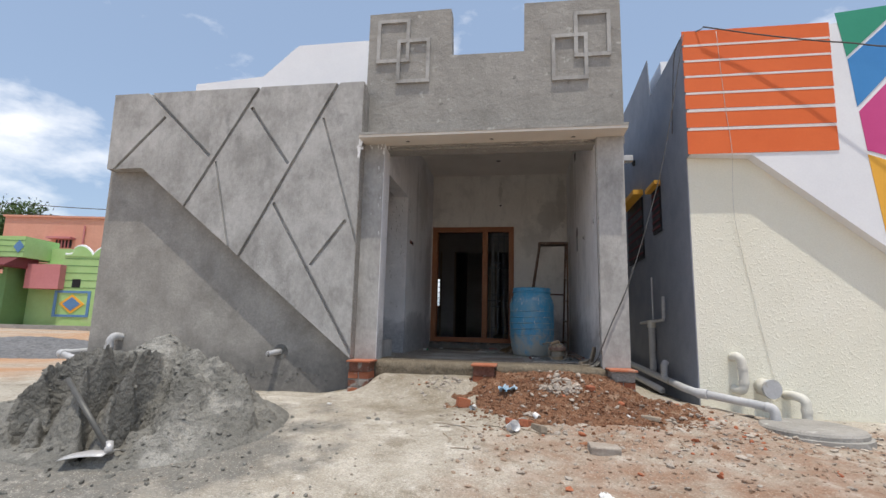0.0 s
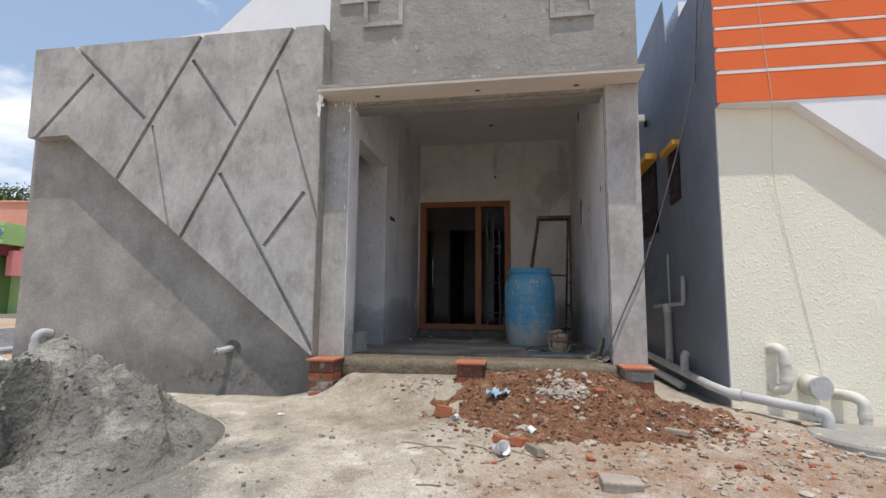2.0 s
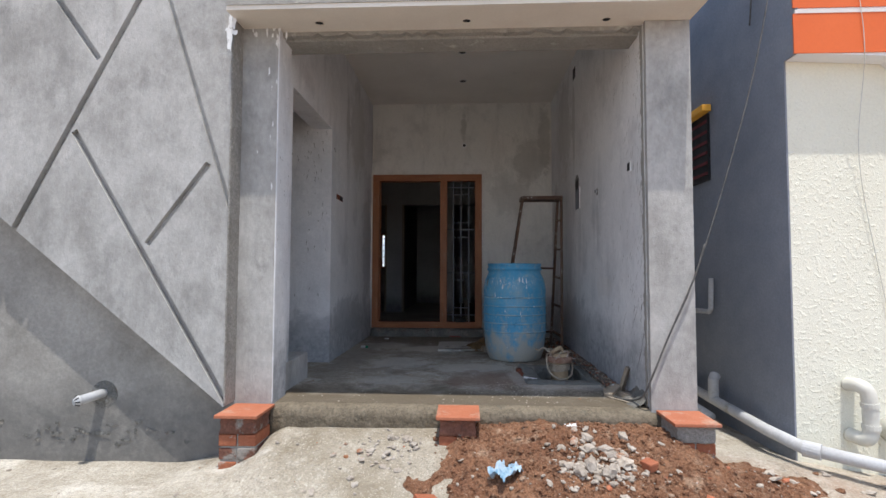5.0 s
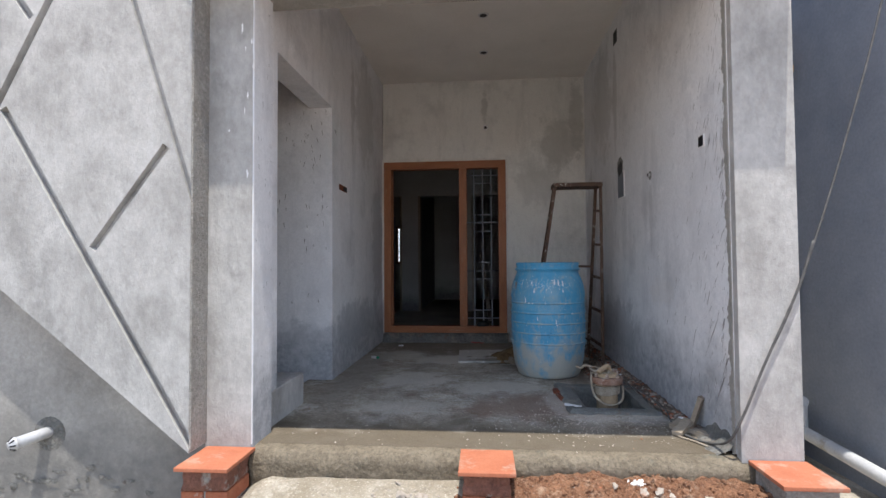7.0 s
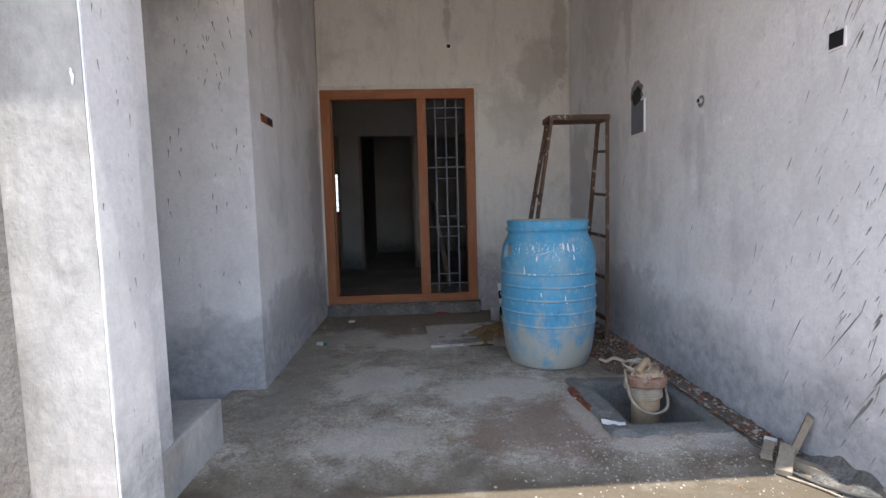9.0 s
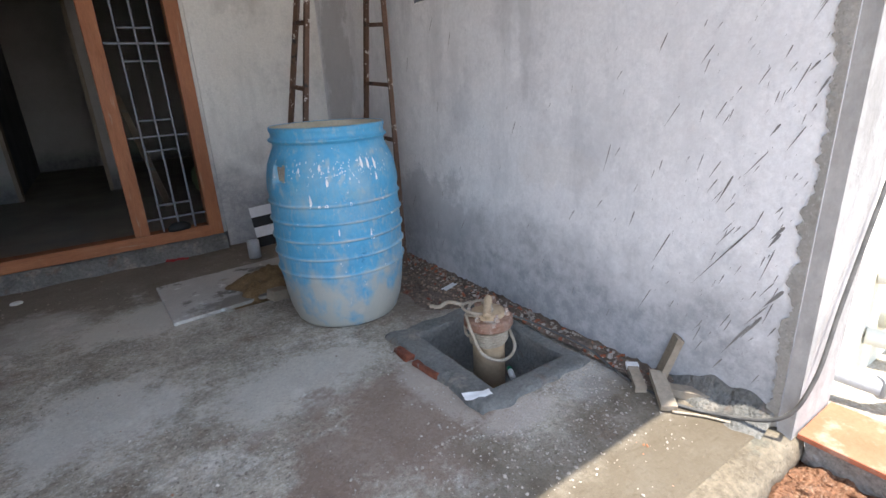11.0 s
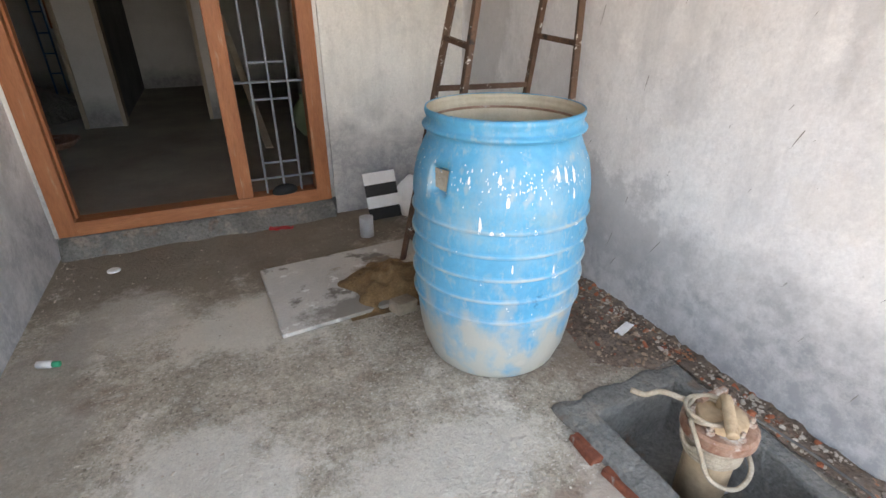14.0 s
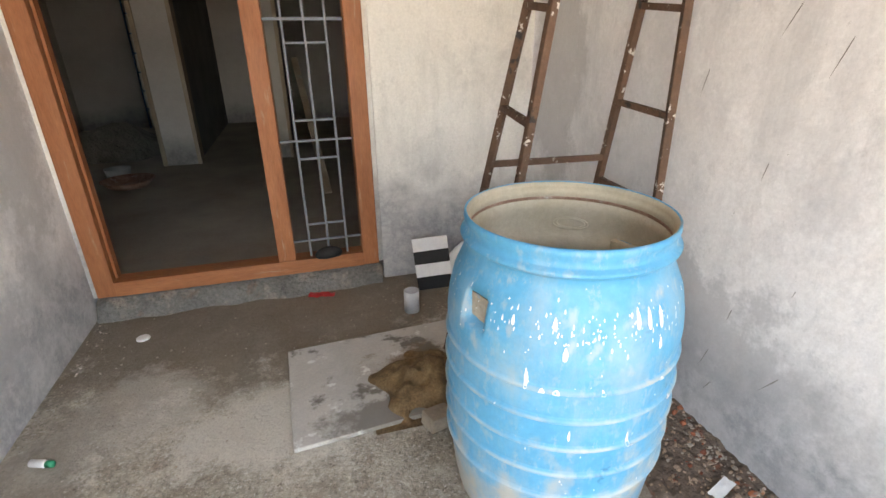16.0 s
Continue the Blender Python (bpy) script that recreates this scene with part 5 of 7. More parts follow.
offcut((1.60, 0.345, FLOOR_Z + 0.016), (1.705, 0.462, FLOOR_Z + 0.022), 0.042, 0.026, "short wooden off-cut with a white tip on the floor", PAPER)
offcut((1.575, 0.218, FLOOR_Z + 0.018), (1.692, 0.346, FLOOR_Z + 0.052), 0.055, 0.026, "short grey wooden off-cut lying across others")
offcut((1.67, 0.30, FLOOR_Z + 0.016), (1.745, 0.165, FLOOR_Z + 0.018), 0.05, 0.03, "wooden off-cut lying flat by the wall")
offcut((1.705, 0.345, FLOOR_Z + 0.012), (1.75, 0.305, FLOOR_Z + 0.20), 0.058, 0.024, "wooden off-cut leaning up on its end")
fil = bmesh.new()
prev = None
for k in range(34):
    y = -0.035 + 0.42 * k / 33
    h = (0.02 + 0.085 * smoothstep(0.40, 0.10, y) * (0.6 + 0.4 * smoothstep(-0.04, 0.1, y))) * (1 + 0.35 * nz(y, 0, 14, 3))
    w = (0.03 + 0.075 * smoothstep(0.42, 0.1, y)) * (1 + 0.4 * nz(y, 0, 11, 6))
    row = [fil.verts.new((RIGHT_X - 0.001 - w * a * (1 + 0.15 * nz(y, a, 20, 1)), y, FLOOR_Z - 0.004 + h * b)) for a, b in ((0.0, 1.0), (0.07, 0.9), (0.2, 0.6), (0.45, 0.35), (0.75, 0.2), (1.0, 0.0))]
    if prev:
        for i in range(5):
            fil.faces.new((prev[i], row[i], row[i + 1], prev[i + 1]))
    prev = row
tagged(link_mesh("floor_wall_fillet", fil, CEMENT_DARK, smooth=True), "dark mortar smeared along the porch wall foot", "fillet", kind="structure")

# ---- loose things on the porch floor ----
slab = thing("stone_slab", "pale thin stone slab with damp sand on it", "slab")
sb = prism([(0.228, 2.815), (0.66, 2.84), (1.10, 2.87), (1.12, 2.24), (0.66, 2.205), (0.25, 2.165)], FLOOR_Z + 0.004, FLOOR_Z + 0.024, "z")
bmesh.ops.bevel(sb, geom=sb.edges[:], offset=0.004, segments=1, affect="EDGES")
part("plate", sb, STONE_SLAB, slab)
for x, y in ((0.35, 2.32), (1.0, 2.42), (0.36, 2.78), (1.0, 2.85)):
    part("packing_stone", boxes((x - 0.03, x + 0.03, y - 0.03, y + 0.03, FLOOR_Z - 0.002, FLOOR_Z + 0.0045)), RUBBLE, slab)


def heap(name, label, material, cx, cy, rx, ry, h, base, n=34, rough=0.25, seed=1.0, cat="heap"):
    xs = [cx - rx * 1.15 + 2.3 * rx * k / n for k in range(n + 1)]
    ys = [cy - ry * 1.15 + 2.3 * ry * k / n for k in range(n + 1)]

    def hz(x, y):
        d = math.hypot((x - cx) / rx, (y - cy) / ry) * (1 + 0.35 * nz(x, y, 2.2 / rx, seed))
        return base + h * max(0.0, 1 - d) ** 0.8 * (1 + rough * nz(x, y, 5 / rx, seed + 2)) - 0.02 * smoothstep(0.9, 1.05, d)
    ob = grid_mesh(name, xs, ys, hz, material)
    return tagged(ob, label, cat, kind="stuff")


heap("damp_sand_heap", "small brown heap of damp sand on the slab", WET_SAND, 0.82, 2.41, 0.23, 0.21, 0.10, FLOOR_Z + 0.025, n=80, rough=0.45, seed=3)
tagged(link_mesh("brick", boxes((-0.055, 0.055, -0.04, 0.04, -0.03, 0.03), bevel=0.006), WOOD_OLD, place=pose(0.80, 2.16, FLOOR_Z + 0.035, 0, 8, 20)), "yellowish broken brick bit beside the drum", "brick")
cupb = lathe([(0.040, 0.0), (0.043, 0.0), (0.043, 0.125), (0.039, 0.125), (0.039, 0.01)], 24)
tagged(link_mesh("pipe_offcut", cupb, PVC, smooth=True, place=pose(0.895, 3.055, FLOOR_Z)), "short grey pipe off-cut standing on the floor", "pipe piece")
box_t = thing("striped_tile_offcut", "black and white striped tile leaning on the wall", "tile", at=pose(1.085, 3.24, FLOOR_Z + 0.012, -14, -6, -12))
for k in range(4):
    part("stripe", boxes((-0.105, 0.105, -0.008 + 0.001 * (k % 2), 0.008, 0.003 + 0.078 * k, 0.080 + 0.078 * k)), PAPER if k % 2 else BLACK, box_t, "white stripe" if k % 2 else "black stripe")
sack = bmesh.new()
bmesh.ops.create_icosphere(sack, subdivisions=4, radius=1.0)
for v in sack.verts:
    p = v.co.copy()
    k = 1 + 0.16 * noise.noise(p * 2.2) + 0.06 * noise.noise(p * 6)
    v.co = Vector((p.x * 0.11 * k, p.y * 0.09 * k, max(-0.125, p.z * 0.15 * k)))
tagged(link_mesh("cement_sack", sack, PAPER, smooth=True, place=pose(1.285, 3.27, FLOOR_Z + 0.126)), "crumpled white sack behind the drum", "sack")
capb = lathe([(0.0, 0.010), (0.026, 0.010), (0.032, 0.006), (0.033, 0.0), (0.0, 0.0)], 24)
tagged(link_mesh("bottle_cap", capb, PAPER, smooth=True, place=pose(-0.49, 3.185, FLOOR_Z)), "round white plastic cap on the floor", "cap")
rag = bmesh.new()
bmesh.ops.create_grid(rag, x_segments=14, y_segments=8, size=0.5)
for v in rag.verts:
    v.co = Vector((v.co.x * 0.15, v.co.y * 0.055, 0.012 + 0.010 * nz(v.co.x * 0.15, v.co.y * 0.055, 40, 2)))
tagged(link_mesh("red_wrapper", rag, RED_PL, smooth=True, place=pose(0.42, 3.36, FLOOR_Z + 0.004, 0, 0, -14)), "crushed red plastic wrapper on the floor", "litter")
shoe = bmesh.new()
bmesh.ops.create_icosphere(shoe, subdivisions=3, radius=1.0)
for v in shoe.verts:
    v.co = Vector((v.co.x * 0.082, v.co.y * 0.038, max(-0.018, v.co.z * 0.046)))
tagged(link_mesh("soap_case", shoe, BLACK, smooth=True, place=pose(0.49, BACK_Y - 0.012, DZ0 + 0.085 + 0.018, 0, 0, 8)), "small black rounded case on the door sill", "case")


def glue_tube(m, label):
    th = thing("glue_tube", label, "tube", at=m)
    part("body", lathe([(0.014, 0.0), (0.015, 0.05), (0.012, 0.06)], 14, True), PAPER, th, smooth=True)
    part("cap", lathe([(0.013, 0.06), (0.012, 0.085), (0.006, 0.088)], 14, True), GREEN_PL, th, "green screw cap", smooth=True)


glue_tube(pose(-0.66, 2.385, FLOOR_Z + 0.015, 90, 0, 70), "small white tube with a green cap on the floor")
glue_tube(pose(1.504, 0.945, -0.244, 90, 0, 150), "small white tube with a green cap in the pit")
for x, y, rz in ((1.595, 1.573, 20), (1.09, 0.685, -15)):
    pb = bmesh.new()
    bmesh.ops.create_grid(pb, x_segments=10, y_segments=5, size=0.5)
    for v in pb.verts:
        v.co = Vector((v.co.x * 0.11, v.co.y * 0.04, 0.012 + 0.008 * nz(v.co.x, v.co.y, 4, rz)))
    tagged(link_mesh("paper_scrap", pb, PAPER, smooth=True, place=pose(x, y, FLOOR_Z + (0.03 if y > 1 else 0.022), 0, 0, rz)), "crumpled white paper scrap", "litter")

# rubble strip under the east wall, crumbs over the porch floor
rng = random.Random(21)


def off_pit(spots_):
    return [q for q in spots_ if not (PX0 - 0.05 < q[0] < PX1 + 0.05 and PY0 - 0.05 < q[1] < PY1 + 0.05)]


def strip_z(x, y):
    e_ = 1.525 - 0.20 * smoothstep(2.5, 2.1, y) * smoothstep(1.30, 1.5, y)
    return FLOOR_Z - 0.006 + smoothstep(e_, e_ + 0.13, x + 0.09 * nz(x, y, 4, 2) + 0.03 * nz(x, y, 15, 4)) * (0.018 + 0.014 * nz(x, y, 8, 3) + 0.016 * abs(nz(x, y, 22, 5)) + 0.010 * nz(x, y, 45, 6))


for xs_, ys_, lab in (([1.235 + 0.53 * k / 48 for k in range(49)], [1.35 + 1.95 * k / 130 for k in range(131)], "strip of brick dust and earth under the inner porch wall"),
                      ([1.645 + 0.12 * k / 6 for k in range(7)], [0.30 + 1.1 * k / 50 for k in range(51)], "narrow strip of brick dust beside the bore pit")):
    tagged(grid_mesh("rubble_strip", xs_, ys_, strip_z, RUBBLE_EARTH), lab, "rubble", kind="stuff")
scatter("brick_crumbs", "loose brick and mortar crumbs along the porch wall", RUBBLE, [(max(1.66 if y < 1.45 else 1.35, 1.755 - abs(rng.gauss(0, 0.09))), y, FLOOR_Z + 0.014) for y in [rng.uniform(0.3, 3.2) for _ in range(1100)]], (0.002, 0.0035, 0.006, 0.010), rng)
scatter("corner_crumbs", "brick and plaster crumbs on the earth behind the drum", CLOD, [(x, y, strip_z(x, y) - 0.002) for x, y in [(rng.uniform(1.38, 1.755), rng.uniform(1.36, 2.5)) for _ in range(900)]], (0.002, 0.0035, 0.006, 0.010), rng)
scatter("corner_bats", "small red brick bits on the earth behind the drum", PIT_BRICK, [(x, y, strip_z(x, y) - 0.002) for x, y in [(rng.uniform(1.36, 1.755), rng.uniform(1.36, 2.5)) for _ in range(110)]], (0.004, 0.007, 0.012), rng)
scatter("plaster_grit", "pale plaster grit trodden in round the pit", PLASTER, off_pit([(rng.gauss(1.02, 0.07), rng.gauss(0.75, 0.22), FLOOR_Z - 0.001) for _ in range(260)] + [(rng.gauss(1.2, 0.16), rng.gauss(0.53, 0.05), FLOOR_Z - 0.001) for _ in range(320)] +
        [(rng.gauss(1.5, 0.12), rng.gauss(0.48, 0.09), FLOOR_Z - 0.001) for _ in range(350)] + [(rng.uniform(-0.7, 1.2), rng.uniform(0.1, 3.2), FLOOR_Z - 0.001) for _ in range(250)]), (0.0012, 0.0016, 0.0024, 0.0045), rng, flat=0.4)
scatter("red_crumbs", "loose red brick crumbs along the porch wall", BRICK, [(max(1.66 if y < 1.45 else 1.35, 1.755 - abs(rng.gauss(0, 0.10))), y, FLOOR_Z + 0.012) for y in [rng.uniform(0.25, 3.2) for _ in range(160)]], (0.006, 0.010, 0.016), rng)
scatter("floor_grit", "fine pale grit on the porch floor", RUBBLE, off_pit([(rng.uniform(-0.75, 1.7), rng.uniform(0.0, 3.4), FLOOR_Z) for _ in range(900)] +
        [(rng.gauss(1.2, 0.3), min(0.58, rng.gauss(0.42, 0.16)), FLOOR_Z) for _ in range(600)] + [(-0.76 + abs(rng.gauss(0, 0.05)), rng.uniform(1.5, 3.4), FLOOR_Z) for _ in range(220)]), (0.002, 0.0028, 0.004, 0.006), rng)

# mud splashes and holes in the porch walls
def splash(name, label, wall, spots):
    """Elongated flecks, proud of the wall. spots: (u, z, length, width, lean)."""
    bm = bmesh.new()
    for u, z, ln, wd, lean in spots:
        ring = []
        for i in range(12):
            a = 2 * math.pi * i / 12
            s, c = math.sin(a) * ln / 2, math.cos(a) * wd / 2 * (0.12 + 0.95 * ((1 + math.sin(a)) / 2) ** 1.2)
            du, dz = c * math.cos(lean) + s * math.sin(lean), s * math.cos(lean) - c * math.sin(lean)
            ring.append(bm.verts.new(wall(u + du, z + dz)))
        bm.faces.new(ring)
    return tagged(link_mesh(name, bm, MUD), label, "stain", kind="stuff")


rng = random.Random(8)
sp = []
for k in range(460):
    y = 0.06 + abs(rng.gauss(0, 0.21)) if k < 340 else rng.uniform(0.3, 2.2)
    z = rng.uniform(0.06, 2.7) if k < 380 else rng.uniform(0.1, 1.4)
    if y > 2.4 or (k >= 340 and rng.random() < 0.35):
        continue
    ln = rng.choice((0.006, 0.009, 0.013, 0.022, 0.035, 0.055)) * rng.uniform(0.7, 1.3)
    if rng.random() < 0.12:
        ln = rng.uniform(0.06, 0.13)
    wd = max(0.0018, min(0.0055, ln * rng.uniform(0.07, 0.15)))
    sp.append((y - 0.05 if k < 340 else y, z, ln, wd, -rng.uniform(0.2, 0.65)))
for k in range(26):
    y = 0.0 + abs(rng.gauss(0, 0.09))
    ln = rng.uniform(0.02, 0.07)
    sp.append((y, rng.uniform(0.08, 2.2), ln, ln * rng.uniform(0.14, 0.26), -rng.uniform(0.35, 0.7)))
sp += [(0.20, 0.50, 0.32, 0.007, -0.62), (0.42, 0.47, 0.15, 0.008, -0.45), (0.55, 0.56, 0.07, 0.008, -0.3), (0.22, 0.72, 0.11, 0.010, -0.4), (0.68, 0.78, 0.12, 0.006, -0.25), (0.08, 0.28, 0.12, 0.014, -0.5), (0.12, 0.22, 0.16, 0.012, -0.5), (0.03, 0.40, 0.09, 0.018, -0.6)]
splash("mud_splash", "grey mud flecks flung up the porch wall", lambda u, z: (RIGHT_X - 0.0025, u, z), [q for q in sp])
splash("mud_splash", "grey mud flecks on the stair-opening jamb", lambda u, z: (u, 1.4375, z), [(-1.0 + rng.gauss(0, 0.07) if z > 1.7 else rng.uniform(-1.3, -0.82), z, rng.uniform(0.015, 0.07), rng.uniform(0.004, 0.010), rng.uniform(-0.3, 0.3))
       for z in [rng.uniform(1.75, 2.25) for _ in range(32)] + [rng.uniform(0.6, 1.7) for _ in range(26)]])
splash("mud_splash", "grey mud flecks on the column side", lambda u, z: (-0.7325, u, z), [(rng.uniform(-0.06, 0.14), rng.uniform(0.2, 2.4), rng.uniform(0.01, 0.05), rng.uniform(0.003, 0.008), rng.uniform(-0.2, 0.2)) for _ in range(30)])


rng = random.Random(77)


def smear(at, u0, z0, n, wu, hz, mt, name, lab, ws=(0.006, 0.02), hs=(0.012, 0.06)):
    """Lime smears and drips on a wall: ragged thin blots."""
    bm = bmesh.new()
    for j in range(n):
        u, z, w, h = u0 + rng.gauss(0, wu), z0 + rng.gauss(0, hz), rng.uniform(*ws), rng.uniform(*hs)
        ring = []
        for i in range(9):
            a_ = 2 * math.pi * i / 9
            k = 1 + 0.45 * rng.uniform(-1, 1)
            q = Vector(at(u + w * k * math.cos(a_), z + h * k * math.sin(a_) * (1.3 if math.sin(a_) < 0 else 0.7)))
            ring.append(bm.verts.new((q.x, q.y - 0.0003 * j, q.z)))
        bm.faces.new(ring)
    tagged(link_mesh(name, bm, mt), lab, "stain", kind="stuff")


smear(lambda u, z: (u, PY - 0.0025 - 0.0002 * abs(math.sin(u * 900)), z), -1.015, 2.46, 14, 0.018, 0.06, PAPER, "lime_smear", "white lime smears at the panel corner")
smear(lambda u, z: (u, CY - 0.0025, z), -0.80, 2.50, 10, 0.08, 0.03, PAPER, "lime_smear", "white lime drips at the column head", (0.003, 0.010), (0.010, 0.045))
smear(lambda u, z: (u, CY - 0.0025, z), -0.78, 1.9, 8, 0.06, 0.2, PAPER, "lime_smear", "thin white lime flicks on the column", (0.002, 0.006), (0.008, 0.03))


# by default a flat near-black plate, painted shade in place of depth
def wall_hole(name, label, rows, material=DARK, category="hole"):
    return tagged(link_mesh(name, boxes(*rows, bevel=0.0), material), label, category)


E_ = RIGHT_X
sock = thing("switch_box", "empty recessed metal switch box in the porch wall", "switch box")
part("back", boxes((E_ - 0.003, E_ + 0.02, 1.82, 2.03, 1.527, 1.745)), IRON_GREY, sock)
part("lip", boxes((E_ - 0.010, E_ + 0.01, 1.81, 1.82, 1.522, 1.75), (E_ - 0.007, E_ + 0.01, 1.82, 2.03, 1.52, 1.5265)), PAPER, sock)
# the DARK outline is flat: the gap's shade is painted, not cut
for nm, y0, z0, ry, rz, mt, seed in (("shadow_gap", 1.945, 1.79, 0.075, 0.06, DARK, 3), ("chipped_plaster", 1.95, 1.81, 0.10, 0.10, MUD, 6)):
    gap = bmesh.new()
    gap.faces.new([gap.verts.new((E_ - (0.004 if mt is DARK else 0.0025), y0 + ry * math.cos(a * 0.2618) * (1 + 0.45 * nz(a, 0, 0.9, seed)), z0 + rz * math.sin(a * 0.2618) * (1 + 0.45 * nz(a, 3, 0.9, seed)))) for a in range(24)])
    part(nm, gap, mt, sock, "ragged chiselled gap")
sq = thing("switch_box", "small square open switch box in the porch wall", "switch box")
# flat plate coloured as the shade inside the box
part("recess", boxes((E_ - 0.0035, E_ + 0.02, 0.232, 0.30, 1.594, 1.655)), DARK, sq)
part("lip", boxes((E_ - 0.006, E_ + 0.02, 0.225, 0.232, 1.589, 1.66), (E_ - 0.006, E_ + 0.02, 0.232, 0.30, 1.587, 1.594)), PAPER, sq)
hk = thing("conduit_end", "cut grey conduit end poking from the porch wall", "conduit")
part("pipe", tube([(E_ + 0.02, 1.145, 1.585), (E_ - 0.02, 1.14, 1.588)], 0.016, 14), PVC, hk)
# black end disc paints the shade inside the conduit
part("bore", tube([(E_ - 0.019, 1.14, 1.588), (E_ - 0.0215, 1.14, 1.588)], 0.011, 14), DARK, hk)
part("chipped_ring", lathe([(0.02, 0.0), (0.034, 0.001), (0.030, 0.003), (0.0, 0.003)], 12), MUD, hk, place=pose(E_, 1.145, 1.585, 0, -90, 0))
wall_hole("vent_hole", "small cut hole high in the porch wall", [(E_ - 0.003, E_ + 0.02, 1.98, 2.10, 3.0, 3.12)])
wall_hole("vent_hole", "small square hole in the porch wall", [(LEFT_X - 0.02, LEFT_X + 0.003, 1.63, 1.88, 1.606, 1.658)], PIT_BRICK)
wall_hole("vent_gap", "dark gap beside the brick in the wall hole", [(LEFT_X - 0.02, LEFT_X + 0.0045, 1.76, 1.875, 1.612, 1.652)])
bh = thing("conduit_end", "round conduit hole above the door", "conduit")
part("ring", lathe([(0.034, 0.0), (0.030, 0.006), (0.020, 0.006)], 20), PAPER, bh, place=pose(0.54, BACK_Y + 0.002, 2.645, 90, 0, 0))
# black disc paints the hole's inner shade
part("bore", lathe([(0.0, 0.004), (0.021, 0.004)], 20), DARK, bh, place=pose(0.54, BACK_Y + 0.002, 2.645, 90, 0, 0))
for y in (1.87, 2.68):
    ch = thing("lamp_hole", "round lamp hole in the porch ceiling", "lamp hole")
    part("ring", lathe([(0.05, 0.0), (0.046, -0.005), (0.034, -0.005)], 24), PVC, ch, place=pose(0.525, y, CEIL_Z))
    # black disc in place of a cut hole, shade as colour
    part("bore", lathe([(0.0, -0.003), (0.036, -0.003)], 24), DARK, ch, place=pose(0.525, y, CEIL_Z))

smear(lambda u, z: (u, WY - 0.0025, z), -1.95, -0.25, 26, 0.5, 0.045, CEMENT_DARK, "render_patch", "dark crumbling render patches at the wall foot", (0.012, 0.045), (0.008, 0.024))

# ---- inside the hall ----
heap("sand_heap", "dark heap of sand on the back-room floor", SAND, -1.95, 8.1, 0.75, 0.7, 0.42, 0.0, seed=6)
pan = thing("mixing_pan", "shallow cement-crusted iron mixing pan on the hall floor", "pan", at=pose(-1.33, 6.25, 0.0))
part("pan", lathe([(0.0, 0.012), (0.16, 0.015), (0.24, 0.075), (0.25, 0.075), (0.17, 0.0), (0.0, 0.0)], 32), RUST, pan, smooth=True)
tagged(link_mesh("plastic_bowl", lathe([(0.0, 0.012), (0.09, 0.015), (0.12, 0.11), (0.13, 0.115), (0.10, 0.0), (0.0, 0.0)], 28), PVC, smooth=True, place=pose(-1.52, 6.62, 0.0)), "pale plastic bowl on the hall floor", "bowl")
tagged(link_mesh("water_pot", lathe([(0.0, 0.0), (0.11, 0.0), (0.17, 0.08), (0.20, 0.18), (0.19, 0.28), (0.13, 0.36), (0.10, 0.39), (0.115, 0.43), (0.105, 0.43), (0.09, 0.39)], 32), mat("pale_green_plastic", (0.28, 0.36, 0.22), (0.34, 0.42, 0.27), 5, 0.5), smooth=True,
                 place=pose(1.12, 5.75, 0.0)), "pale green plastic water pot on the hall floor", "pot")
plank = thing("leaning_plank", "pale wooden plank leaning in the hall", "plank")
bar((0.60, 5.35, 0.0), (0.44, 7.06, 1.15), 0.07, 0.03, WOOD_OLD, plank, "board")

# ---- brick stubs in front of the porch ----
def brick_stub(cx, cy, base, label, jacket):
    th = thing("brick_stub", label, "brick pillar", group="tile-capped brick stubs")
    tile = boxes((cx - 0.135, cx + 0.135, cy - 0.145, cy + 0.145, -0.062, -0.042), bevel=0.004)
    part("cap_tile", tile, TERRACOTTA, th, "orange terracotta cap tile")
    jb = boxes((cx - 0.112, cx + 0.112, cy - 0.118, cy + 0.13, -0.165, -0.063), bevel=0.012)
    bmesh.ops.subdivide_edges(jb, edges=jb.edges[:], cuts=3, use_grid_fill=True)
    for v in jb.verts:
        v.co += Vector((1, 1, 0.5)) * 0.010 * noise.noise(v.co * 22)
    part("mortar", jb, jacket, th, "rough mortar-smeared top course")
    z = -0.167
    k = 0
    while z > base:
        for j in range(2):
            x0 = cx - 0.118 + j * 0.121
            part("brick", boxes((x0, x0 + 0.112, cy - 0.112 + 0.006 * ((k + j) % 2), cy + 0.12, z - 0.072, z), bevel=0.008), SOOT_BRICK if k % 2 else BRICK, th)
        part("joint", boxes((cx - 0.108, cx + 0.108, cy - 0.10, cy + 0.11, z - 0.085, z - 0.0005)), CEMENT_OLD, th)
        z -= 0.084
        k += 1
    return th


brick_stub(-0.85, -0.235, -0.45, "low brick stub with a terracotta cap beside the west column", SOOT_BRICK)
brick_stub(0.518, -0.19, -0.40, "low brick stub with a terracotta cap at mid step", SOOT_BRICK)
brick_stub(1.93, -0.24, -0.45, "low brick stub with a terracotta cap beside the east column", CEMENT_ROUGH)

